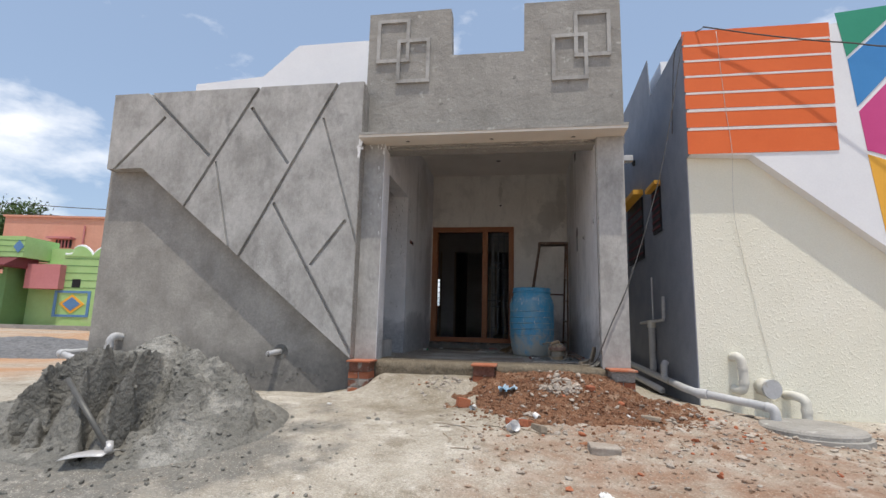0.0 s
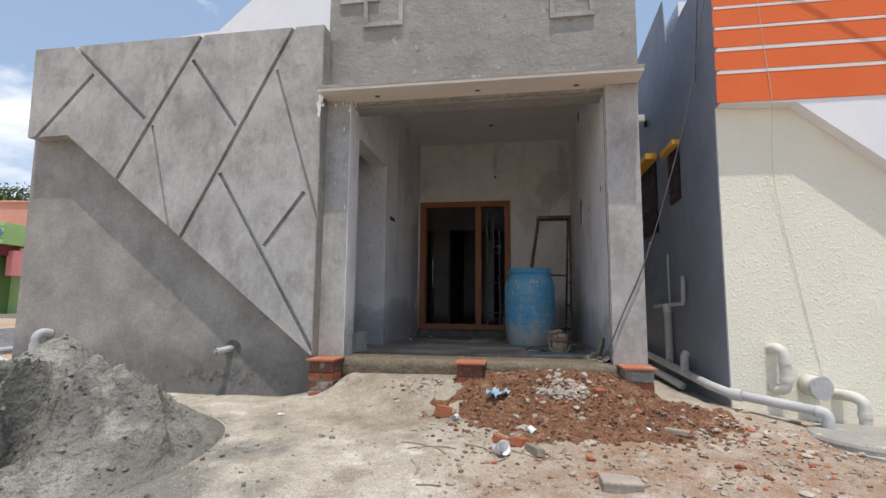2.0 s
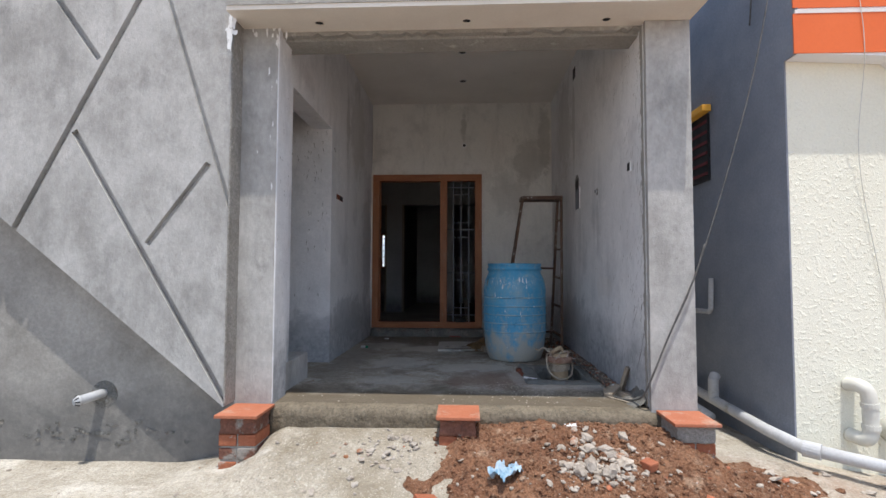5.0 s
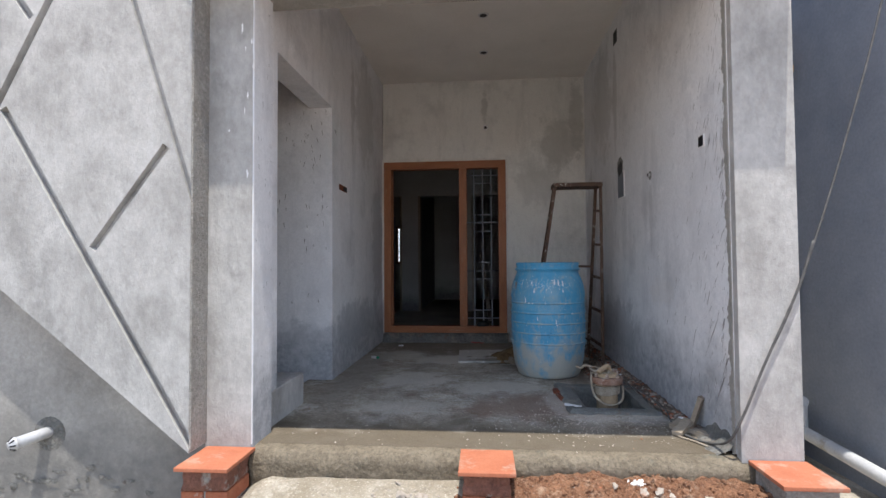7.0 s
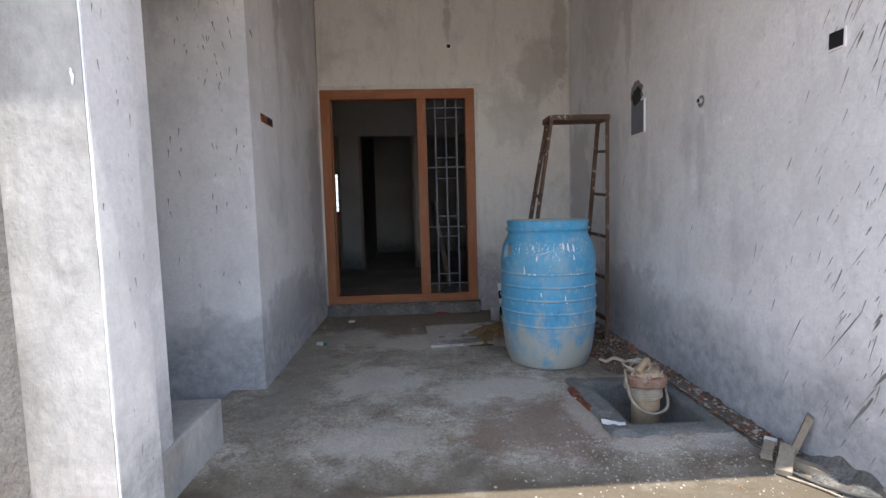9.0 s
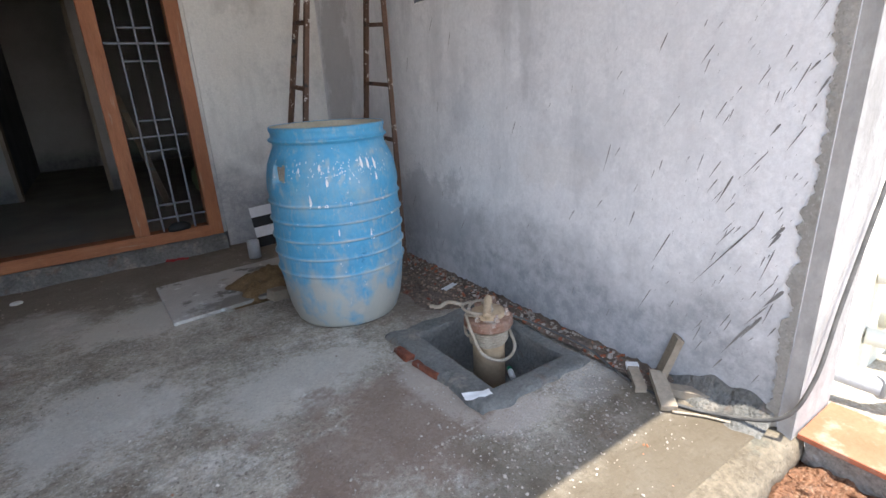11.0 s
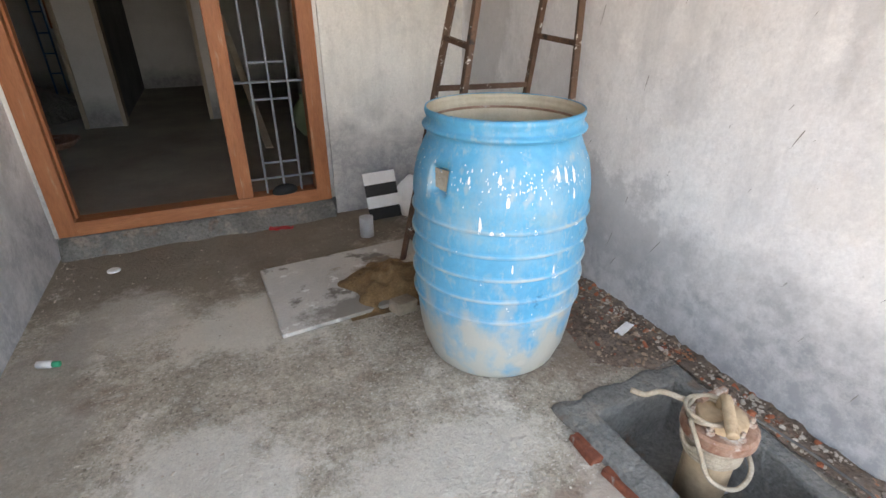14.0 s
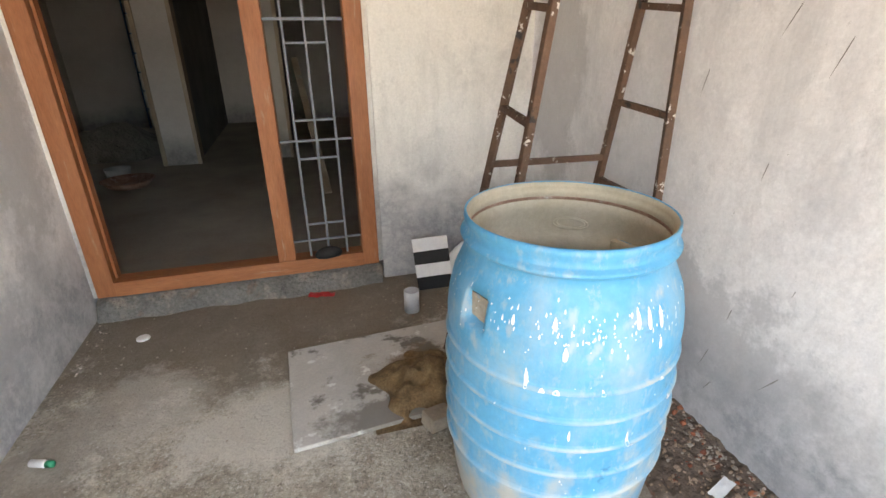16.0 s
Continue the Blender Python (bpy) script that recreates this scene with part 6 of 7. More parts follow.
# ---- sand pile and red earth ----
def pile_z(x, y):
    dx, dy = x + 2.10, y + 1.76
    u = dx / (1.8 if dx < 0 else 1.02)
    v = dy / (1.0 if dy < 0 else 0.95)
    d = math.hypot(u, v) * (1 + 0.10 * nz(x, y, 1.3, 3))
    h = 0.70 * max(0.0, 1 - d) ** 1.08 + 0.05 * math.exp(-(d / 0.25) ** 2)
    ang = math.atan2(dy, dx)
    scoop = smoothstep(0.12, 0.35, d) * smoothstep(0.98, 0.65, d) * smoothstep(0.35, -0.1, dy)
    rid = abs(nz(ang * 1.9 + 0.35 * nz(x, y, 2.5, 1), d * 0.9, 1.6, 6))
    h += scoop * 0.22 * (rid - 0.24)
    ph = ang * 1.25 + 0.9 * nz(x, y, 1.7, 12) + 0.25 * nz(x, y, 6, 4)
    f = ph - math.floor(ph)
    saw = f / 0.84 if f < 0.84 else (1 - f) / 0.16
    h += scoop * 0.54 * (saw - 0.5) * smoothstep(0.0, 0.5, d)
    vd = noise.voronoi(Vector((x * 4.2 + 0.4 * nz(x, y, 5, 2), y * 4.2, h * 6.0)))[0]
    h += smoothstep(0.1, 0.3, d) * smoothstep(1.0, 0.7, d) * 0.06 * ((vd[1] - vd[0]) - 0.35)
    vf = noise.voronoi(Vector((x * 11, y * 11, h * 12.0)))[0]
    h += 0.020 * (vf[1] - vf[0]) * smoothstep(1.0, 0.8, d)
    h = max(0.0, h)
    h += (0.026 * nz(x, y, 9, 8) + 0.020 * abs(nz(x, y, 21, 9)) + 0.010 * nz(x, y, 40, 3)) * smoothstep(1.05, 0.7, d)
    return ground_z(x, y) + h - 0.03 * smoothstep(0.93, 1.08, d)


sand = grid_mesh("sand_pile", [-4.2 + 3.4 * k / 260 for k in range(261)], [-3.0 + 2.4 * k / 190 for k in range(191)], pile_z, SAND, False)
tagged(sand, "tall heap of grey river sand cut into by shovelling", "sand pile", kind="stuff")


def mound_z(x, y):
    u, v = (x - 1.30) / (1.25 if x > 1.3 else 1.0), (y + 0.42) / (0.85 if y < -0.42 else 0.45)
    d = math.hypot(u, v) * (1 + 0.22 * nz(x, y, 2.4, 5) + 0.14 * nz(x, y, 8, 3) + 0.07 * nz(x, y, 23, 4))
    h = 0.19 * max(0.0, 1 - d) ** 0.85
    k = smoothstep(1.0, 0.7, d)
    h += k * (0.030 * nz(x, y, 6, 2) + 0.026 * abs(nz(x, y, 13, 4)) + 0.016 * nz(x, y, 30, 7) + 0.008 * nz(x, y, 60, 2))
    return ground_z(x, y) + h - 0.03 * smoothstep(0.92, 1.06, d)


red = grid_mesh("red_earth_mound", [0.1 + 2.75 * k / 270 for k in range(271)], [-1.5 + 1.41 * k / 140 for k in range(141)], mound_z, RED_SOIL, False)
tagged(red, "low mound of loose red earth against the porch step", "earth mound", kind="stuff")


def top_z(x, y):
    z = ground_z(x, y)
    if 0.1 < x < 2.85 and -1.5 < y < -0.09:
        z = max(z, mound_z(x, y))
    if -4.2 < x < -0.8 and -3.0 < y < -0.6:
        z = max(z, pile_z(x, y))
    return z


rng = random.Random(31)


def spots(n, fx, fy, keep=lambda x, y: True):
    out = []
    while len(out) < n:
        x, y = fx(), fy()
        if keep(x, y):
            out.append((x, y, top_z(x, y)))
    return out


scatter("red_clods", "crumbling clods of red earth on the mound", RED_SOIL, spots(1700, lambda: rng.gauss(1.3, 0.65), lambda: rng.gauss(-0.65, 0.32), lambda x, y: y < -0.14 and x > 0.32 + 0.2 * nz(x, y, 3, 1)), (0.004, 0.006, 0.009, 0.013, 0.02), rng)
scatter("cement_chips", "chips of broken cement plaster on the ground", RUBBLE, spots(420, lambda: rng.gauss(1.7, 0.9), lambda: rng.gauss(-1.25, 0.6), lambda x, y: y < -0.2) +
        spots(90, lambda: rng.gauss(0.1, 0.14), lambda: rng.gauss(-0.35, 0.1), lambda x, y: y < -0.15) + spots(130, lambda: rng.gauss(1.32, 0.14), lambda: rng.gauss(-0.62, 0.09)), (0.005, 0.008, 0.012, 0.02, 0.028), rng, flat=0.4)
scatter("brick_bats", "scattered bits of broken red brick on the ground", BRICK, spots(70, lambda: rng.gauss(2.1, 0.9), lambda: rng.gauss(-1.2, 0.6), lambda x, y: y < -0.25), (0.008, 0.012, 0.02, 0.03), rng)
scatter("pebbles", "small loose stones on the packed ground", RUBBLE, spots(1500, lambda: rng.uniform(-3.2, 3.8), lambda: rng.uniform(-4.6, -0.2), lambda x, y: pile_z(x, y) < ground_z(x, y) + 0.01 if x < -0.8 else True), (0.003, 0.005, 0.007, 0.012), rng)
scatter("earth_clods", "brown clods and grit on the trodden red ground", CLOD, spots(1700, lambda: rng.uniform(0.4, 4.6), lambda: rng.gauss(-1.7, 0.75), lambda x, y: y < -0.5), (0.003, 0.005, 0.008, 0.012, 0.02), rng, flat=0.45)
scatter("sand_lumps", "fallen lumps of damp sand round the pile", SAND, spots(900, lambda: rng.gauss(-2.1, 0.75), lambda: rng.gauss(-2.1, 0.5)), (0.004, 0.007, 0.011, 0.02), rng)
scatter("east_rubble", "flat bits of broken plaster and brick below the neighbour's wall", RUBBLE, spots(260, lambda: rng.uniform(2.2, 4.6), lambda: rng.gauss(-0.75, 0.4), lambda x, y: y < -0.1), (0.014, 0.024, 0.038), rng, flat=0.35)
scatter("mortar_bits", "heap of broken mortar and plaster bits on the red earth", RUBBLE, spots(130, lambda: rng.gauss(1.30, 0.11), lambda: rng.gauss(-0.60, 0.075)), (0.012, 0.018, 0.026, 0.034), rng, flat=0.55)
for x, y, s, l in ((1.25, -0.60, 0.055, "grey"), (1.34, -0.66, 0.045, "pale"), (1.44, -0.60, 0.04, "pale"), (1.18, -0.66, 0.045, "grey"), (1.38, -0.54, 0.04, "grey"), (0.92, -1.15, 0.045, "dark grey"), (1.0, -1.05, 0.04, "dark grey")):
    tagged(link_mesh("mortar_lump", stone(rng, s, 0.7, 2), RUBBLE, place=pose(x, y, top_z(x, y) + 0.012, rng.uniform(-20, 20), 0, rng.uniform(0, 360))), f"{l} broken mortar lump on the red earth", "rubble lump", group="mortar lumps")


def loose_brick(x, y, m, size, label, material=BRICK):
    bm = boxes((-size[0] / 2, size[0] / 2, -size[1] / 2, size[1] / 2, -size[2] / 2, size[2] / 2), bevel=0.009)
    for v in bm.verts:
        v.co += Vector((1, 1, 1)) * 0.006 * noise.noise(v.co * 25 + Vector((x, y, 0)))
    tagged(link_mesh("loose_brick", bm, material, place=pose(x, y, top_z(x, y) + size[2] * 0.35, *m)), label, "brick", group="loose bricks")


loose_brick(0.355, -0.75, (0, 12, 25), (0.12, 0.09, 0.09), "half a red brick lying at the mound's foot")
loose_brick(1.50, -1.78, (6, 3, 8), (0.22, 0.11, 0.07), "dusty whole brick lying flat on the ground", RUBBLE)
loose_brick(0.95, -1.28, (0, 10, 60), (0.11, 0.09, 0.06), "chipped half brick among the rubble")
loose_brick(1.05, -1.42, (10, 0, 118), (0.17, 0.06, 0.05), "split brick strip among the rubble", WOOD_OLD)
loose_brick(0.82, -1.22, (0, 15, 10), (0.09, 0.07, 0.05), "small brick bat among the rubble")
loose_brick(2.02, -0.98, (0, 5, -12), (0.15, 0.05, 0.04), "thin split brick on the red earth", WOOD_OLD)
loose_brick(1.57, -0.58, (8, 0, 40), (0.08, 0.07, 0.05), "small brick bat on the mound")


def cup(x, y, m, r, label):
    th = thing("paper_cup", label, "cup", at=pose(x, y, top_z(x, y) + r * 0.75, *m))
    part("wall", lathe([(r * 0.72, -r), (r, r), (r * 1.04, r), (r * 0.97, r * 0.96), (r * 0.69, -r * 0.95)], 24), PAPER, th, smooth=True)
    part("bottom", lathe([(0.0, -r * 0.9), (r * 0.72, -r * 0.9)], 24), PAPER, th)


cup(0.835, -1.46, (65, 20, 30), 0.045, "crushed white paper cup on the ground")
cup(1.04, -1.09, (120, 0, 50), 0.028, "small white paper cup on the red earth")
cup(0.46, -0.83, (100, 10, -20), 0.028, "small white paper cup by the half brick")
for x, y, s, l, mt, nm in ((0.785, -0.62, 0.17, "crumpled blue and white plastic bag on the red earth", BLUE_BAG, "plastic_bag"), (1.39, -2.54, 0.09, "crumpled white paper scrap on the ground", PAPER, "paper_scrap"),
                           (-0.955, -0.875, 0.045, "white paper scrap on the ground", PAPER, "paper_scrap"), (1.22, -0.25, 0.07, "white torn scrap on the mound", PAPER, "paper_scrap"), (1.85, -0.95, 0.05, "white torn scrap on the mound", PAPER, "paper_scrap")):
    bm = bmesh.new()
    bmesh.ops.create_grid(bm, x_segments=22, y_segments=18, size=0.5)
    for v in bm.verts:
        ux, uy = v.co.x, v.co.y
        v.co = Vector((ux * s * (1 + 0.25 * nz(uy, ux, 3, s)), uy * s * 0.7 * (1 + 0.3 * nz(ux, uy, 3, 2)), s * 0.16 + s * 0.32 * nz(ux, uy, 4.5, x) + s * 0.12 * nz(ux, uy, 11, y)))
    tagged(link_mesh(nm, bm, mt, smooth=True, place=pose(x, y, top_z(x, y), 0, 0, rng.uniform(0, 180))), l, "litter")
for k in range(9):
    x, y, a = rng.uniform(0.2, 1.2), rng.uniform(-2.0, -1.4), rng.uniform(0, math.pi)
    pts = [(x + math.cos(a + 0.15 * j) * 0.07 * j, y + math.sin(a + 0.12 * j) * 0.07 * j) for j in range(rng.randint(3, 6))]
    tw = [(px, py, top_z(px, py) + 0.006) for px, py in pts]
    tagged(link_mesh("twig", tube(tw, 0.004, 5), WOOD_OLD), "thin dry twig on the ground", "twig", group="dry twigs")

# ---- hoe on the sand ----
hoe = thing("garden_hoe", "steel-bladed hoe with a pipe handle lying on the sand", "hoe")
hx, hy = -1.80, -2.60
hz = top_z(hx, hy)
part("handle", tube([(-2.31, -2.48, -0.09), (hx, hy, hz + 0.06)], 0.019, 14), PIPE_STEEL, hoe, "dark steel pipe handle", smooth=True)
part("socket", tube([(hx - 0.03, hy + 0.027, hz + 0.10), (hx + 0.005, hy - 0.005, hz + 0.045)], 0.027, 14), STEEL, hoe, smooth=True)
blade = bmesh.new()
B = [[None] * 7 for _ in range(7)]
for i in range(7):
    for j in range(7):
        s, t = i / 6, j / 6 - 0.5
        B[i][j] = blade.verts.new((hx + 0.01 - 0.27 * s, hy + 0.02 + t * (0.17 + 0.03 * s) - 0.05 * s, hz + 0.055 - 0.03 * s - 0.02 * (2 * t) ** 2 + 0.012 * math.sin(s * 3)))
for i in range(6):
    for j in range(6):
        blade.faces.new((B[i][j], B[i + 1][j], B[i + 1][j + 1], B[i][j + 1]))
bl = part("blade", blade, STEEL, hoe, "worn flat steel blade", smooth=True)
so = bl.modifiers.new("thick", "SOLIDIFY")
so.thickness = 0.004

# ---- drain pipes of the house ----
dp = thing("drain_pipe", "short white plastic drain outlet in the front wall", "pipe")
DA, DB = Vector((-1.905, -0.07, 0.012)), Vector((-1.985, -0.205, -0.012))
part("pipe", tube([DA, DB], 0.031, 24), PVC, dp, smooth=True)
part("grate", tube([DB, DB + (DB - DA) * 0.10, DB + (DB - DA) * 0.22], [0.035, 0.033, 0.019], 24), PVC, dp, "slotted cone grate")
axis = (DB - DA).to_track_quat("Z", "Y").to_matrix().to_4x4()
axis.translation = DB + (DB - DA) * 0.11
for k in range(8):
    a = 2 * math.pi * k / 8
    # slots are dark slips laid on the cone, shade as colour
    part("slot", boxes((-0.004, 0.004, -0.0015, 0.0015, -0.014, 0.014)), DARK, dp, place=axis @ pose(0.0295 * math.cos(a), 0.0295 * math.sin(a), 0.004, 0, 0, math.degrees(a) + 90) @ pose(0, 0, 0, -42, 0, 0))
part("patch", lathe([(0.0, 0.004), (0.06, 0.004), (0.095, 0.0)], 20), CEMENT_DARK, dp, "rough cement patch", place=pose(-1.905, -0.0855, 0.0, 90, 0, 0))
vp = thing("vent_pipe", "grey plastic elbow pipe at the wall foot", "pipe")
part("elbow", tube(curve_points([(-4.05, -0.08, 0.12), (-4.07, -0.16, 0.13), (-4.09, -0.20, 0.09), (-4.10, -0.205, -0.02), (-4.10, -0.205, -0.55)], 8), 0.046, 16), PVC, vp, smooth=True)
part("collar", tube([(-4.10, -0.205, 0.02), (-4.10, -0.205, -0.06)], 0.053, 16), PVC, vp)
wp = thing("waste_pipe", "white plastic waste pipe turning round the house corner", "pipe")
part("pipe", tube([(-4.70, 0.85, -0.06), (-5.0, 0.02, -0.12), (-4.2, -0.37, -0.19), (-3.6, -0.66, -0.26)], 0.043, 16), PVC, wp)
part("elbow", tube([(-4.97, 0.10, -0.114), (-5.0, 0.02, -0.12), (-4.9, -0.03, -0.129)], 0.053, 16), PVC, wp)

# ---- the neighbouring house ----
NX, NY, NP = 2.78, 0.09, -0.045
nbh = thing("neighbour_house", "painted house with an orange banded front and cream textured wall", "house")
part("wall", boxes((NX + 0.01, 9.0, NY, NY + 0.2, -0.9, 3.7)), CREAM, nbh, "cream spray-textured front wall")
side = prism([(NP - 0.008, 3.80), (NP - 0.008, 2.32), (NY - 0.004, 2.32), (NY - 0.004, -0.9), (11.0, -0.9), (11.0, 4.28), (2.83, 4.28), (1.55, 4.36), (1.46, 3.74)], NX - 0.003, NX + 0.009, "x")
part("side_wall", side, BLUEGREY, nbh, "blue-grey painted side wall")
part("roof_block", boxes((NX + 0.2, 4.2, 1.57, 2.9, 3.5, 4.34)), WHITE_PAINT, nbh)
part("roof", boxes((NX + 0.2, 9.0, NY + 0.2, 11.0, 3.45, 3.6)), CEMENT_OLD, nbh)
part("front_panel", prism([(NX + 0.015, 3.79), (NX + 0.015, 2.32), (3.42, 2.29), (6.6, -0.42), (8.9, -0.42), (8.9, 3.80)], NP, NY - 0.002), WHITE_PAINT, nbh, "white slanting feature panel")


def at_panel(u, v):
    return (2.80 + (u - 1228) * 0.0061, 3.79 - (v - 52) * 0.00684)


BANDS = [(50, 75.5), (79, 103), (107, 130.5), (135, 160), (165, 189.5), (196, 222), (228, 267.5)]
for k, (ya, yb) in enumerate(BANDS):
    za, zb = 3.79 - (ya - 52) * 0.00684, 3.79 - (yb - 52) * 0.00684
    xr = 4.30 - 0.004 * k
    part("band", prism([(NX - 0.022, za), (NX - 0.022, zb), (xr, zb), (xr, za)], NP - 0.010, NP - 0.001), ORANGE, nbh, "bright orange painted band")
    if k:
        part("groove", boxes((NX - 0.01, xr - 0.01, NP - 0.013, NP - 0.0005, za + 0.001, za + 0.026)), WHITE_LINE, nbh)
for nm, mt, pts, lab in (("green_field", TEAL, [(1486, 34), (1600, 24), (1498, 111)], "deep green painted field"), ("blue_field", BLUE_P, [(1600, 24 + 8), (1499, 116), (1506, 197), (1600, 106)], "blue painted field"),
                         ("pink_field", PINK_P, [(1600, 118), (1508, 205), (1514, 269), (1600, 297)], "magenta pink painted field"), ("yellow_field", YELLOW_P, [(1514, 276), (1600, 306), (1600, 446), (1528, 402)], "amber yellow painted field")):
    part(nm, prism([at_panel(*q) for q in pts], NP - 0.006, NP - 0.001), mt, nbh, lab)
w1 = part("window", boxes((NX - 0.024, NX + 0.02, 1.13, 1.52, 1.69, 2.30)), DARK, nbh, "dark louvred window")
for k in range(6):
    part("louvre", boxes((NX - 0.034, NX - 0.024, 1.14, 1.51, 1.74 + 0.095 * k, 1.765 + 0.095 * k)), MAROON, w1)
part("sunshade", boxes((NX - 0.10, NX - 0.021, 1.06, 1.58, 2.30, 2.36), bevel=0.006), YELLOW_P, nbh, "small yellow sunshade")
w2 = part("window", boxes((NX - 0.024, NX + 0.02, 2.10, 3.10, 1.45, 2.40)), DARK, nbh, "dark louvred window")
part("sunshade", boxes((NX - 0.17, NX - 0.021, 1.98, 3.2, 2.41, 2.49), bevel=0.006), YELLOW_P, nbh, "small yellow sunshade")
for k in range(6):
    part("louvre", boxes((NX - 0.034, NX - 0.024, 2.12, 3.08, 1.52 + 0.14 * k, 1.545 + 0.14 * k)), MAROON, w2)
lamp = thing("wall_lamp", "small black and white outdoor lamp on the side wall", "lamp")
part("arm", boxes((NX - 0.06, NX - 0.021, 2.40, 2.46, 3.02, 3.10)), BLACK, lamp)
part("head", boxes((NX - 0.20, NX - 0.06, 2.36, 2.50, 3.08, 3.18), bevel=0.012), PAPER, lamp, "white lamp head")

sp_ = thing("supply_pipe", "thin grey water pipes on the blue-grey wall", "pipe")
part("run", tube([(NX - 0.05, 2.3, 0.47), (NX - 0.05, 1.12, 0.50), (NX - 0.05, 1.09, 0.53), (NX - 0.05, 1.07, 0.80)], 0.022, 12), PVC, sp_)
part("riser", tube([(NX - 0.05, 1.60, 0.49), (NX - 0.05, 1.60, 1.10)], 0.012, 10), PVC, sp_)
part("down_pipe", tube([(NX - 0.06, 1.66, 0.46), (NX - 0.06, 1.66, -0.22)], 0.045, 14), PVC, sp_)
part("joint", tube([(NX - 0.06, 1.66, 0.40), (NX - 0.06, 1.66, 0.50)], 0.055, 14), PVC_CREAM, sp_, "cement-smeared joint")
dr = thing("drain_line", "long grey plastic drain running down the alley to the manhole", "pipe")
part("alley_run", tube([(2.66, 4.5, -0.12), (2.66, 2.0, -0.195), (2.68, 0.25, -0.255), (2.72, -0.10, -0.268)], 0.04, 16), PVC, dr, smooth=True)
part("lower_run", tube([(2.60, 4.5, -0.25), (2.62, 0.9, -0.36)], 0.04, 16), PVC, dr, smooth=True)
part("tee", tube([(2.67, 0.95, -0.23), (2.67, 0.95, -0.06), (2.70, 0.98, -0.03)], 0.042, 16), PVC, dr)
part("coupling", tube([(2.71, -0.09, -0.266), (2.78, -0.155, -0.27)], 0.05, 18), PVC, dr)
part("front_run", tube([(2.76, -0.13, -0.268), (3.27, -0.31, -0.345)], 0.04, 16), PVC, dr, smooth=True)
part("elbow", tube(curve_points([(3.24, -0.30, -0.342), (3.29, -0.32, -0.355), (3.315, -0.33, -0.40), (3.32, -0.33, -0.56)], 6), 0.046, 16), PVC, dr, smooth=True)
tp = thing("trap_pipe", "cream-smeared plastic trap pipe on the textured wall", "pipe")
part("bend", tube(curve_points([(3.13, NY, 0.10), (3.14, 0.0, 0.11), (3.17, -0.03, 0.06), (3.18, -0.03, -0.10), (3.18, -0.03, -0.17), (3.16, -0.01, -0.23), (3.13, NY, -0.23)], 8), 0.045, 16), PVC_CREAM, tp, smooth=True)
part("collar", tube([(3.175, -0.03, 0.01), (3.178, -0.03, -0.02)], 0.051, 16), PVC_CREAM, tp)
part("collar", tube([(3.18, -0.03, -0.13), (3.18, -0.03, -0.16)], 0.051, 16), PVC_CREAM, tp)
cp = thing("capped_pipe", "wide plastic pipe stub closed with a round cap", "pipe")
part("stub", tube([(3.40, NY + 0.02, -0.19), (3.42, -0.06, -0.20)], 0.085, 24), PVC_CREAM, cp, smooth=True)
part("cap", tube([(3.419, -0.055, -0.2), (3.424, -0.085, -0.2)], 0.096, 24), PVC, cp, "grey round screw cap")
ep = thing("elbow_pipe", "cream plastic elbow pipe dropping to the manhole", "pipe")
part("bend", tube(curve_points([(3.62, NY, -0.27), (3.64, -0.06, -0.26), (3.68, -0.13, -0.29), (3.69, -0.14, -0.36), (3.69, -0.14, -0.60)], 8), 0.045, 16), PVC_CREAM, ep, smooth=True)
part("collar", tube([(3.69, -0.14, -0.37), (3.69, -0.14, -0.41)], 0.051, 16), PVC_CREAM, ep)
mhz = -0.53
mh = thing("manhole_ring", "round concrete manhole cover in the ground", "manhole", at=pose(3.52, -0.52, mhz))
part("ring", lathe([(0.0, 0.065), (0.36, 0.07), (0.40, 0.06), (0.415, 0.04), (0.415, -0.12)], 56), CEMENT_OLD, mh)
part("base_ring", lathe([(0.41, 0.01), (0.445, 0.005), (0.45, -0.12)], 56), CEMENT_OLD, mh)
wire = thing("service_cable", "black service cable hung from the roof corner", "cable")
part("strand", tube(curve_points([(2.97, -0.11, 3.815), (3.6, -0.16, 3.63), (4.3, -0.25, 3.44), (5.1, -0.4, 3.28), (7.5, -1.0, 3.2)], 8), 0.008, 8), CABLE, wire, smooth=True)
part("drop", tube(curve_points([(2.97, -0.105, 3.80), (NX - 0.035, 0.1, 3.72), (NX - 0.035, 0.35, 3.1), (NX - 0.035, 0.42, 2.75)], 8), 0.006, 6), CABLE, wire, smooth=True)
struct("wall_alley_end", boxes((2.09, 2.75, 9.0, 9.2, -0.6, 3.4)), CEMENT_OLD, "plain wall closing the alley")

# ---- across the lot ----
YAW0 = 8.75
CX0, CY0 = 0.854, -5.56
R_, F_ = Vector((math.cos(radians(YAW0)), math.sin(radians(YAW0)))), Vector((-math.sin(radians(YAW0)), math.cos(radians(YAW0))))


def lot(depth):
    return pose(CX0 + F_.x * depth, CY0 + F_.y * depth, 0, 0, 0, YAW0)


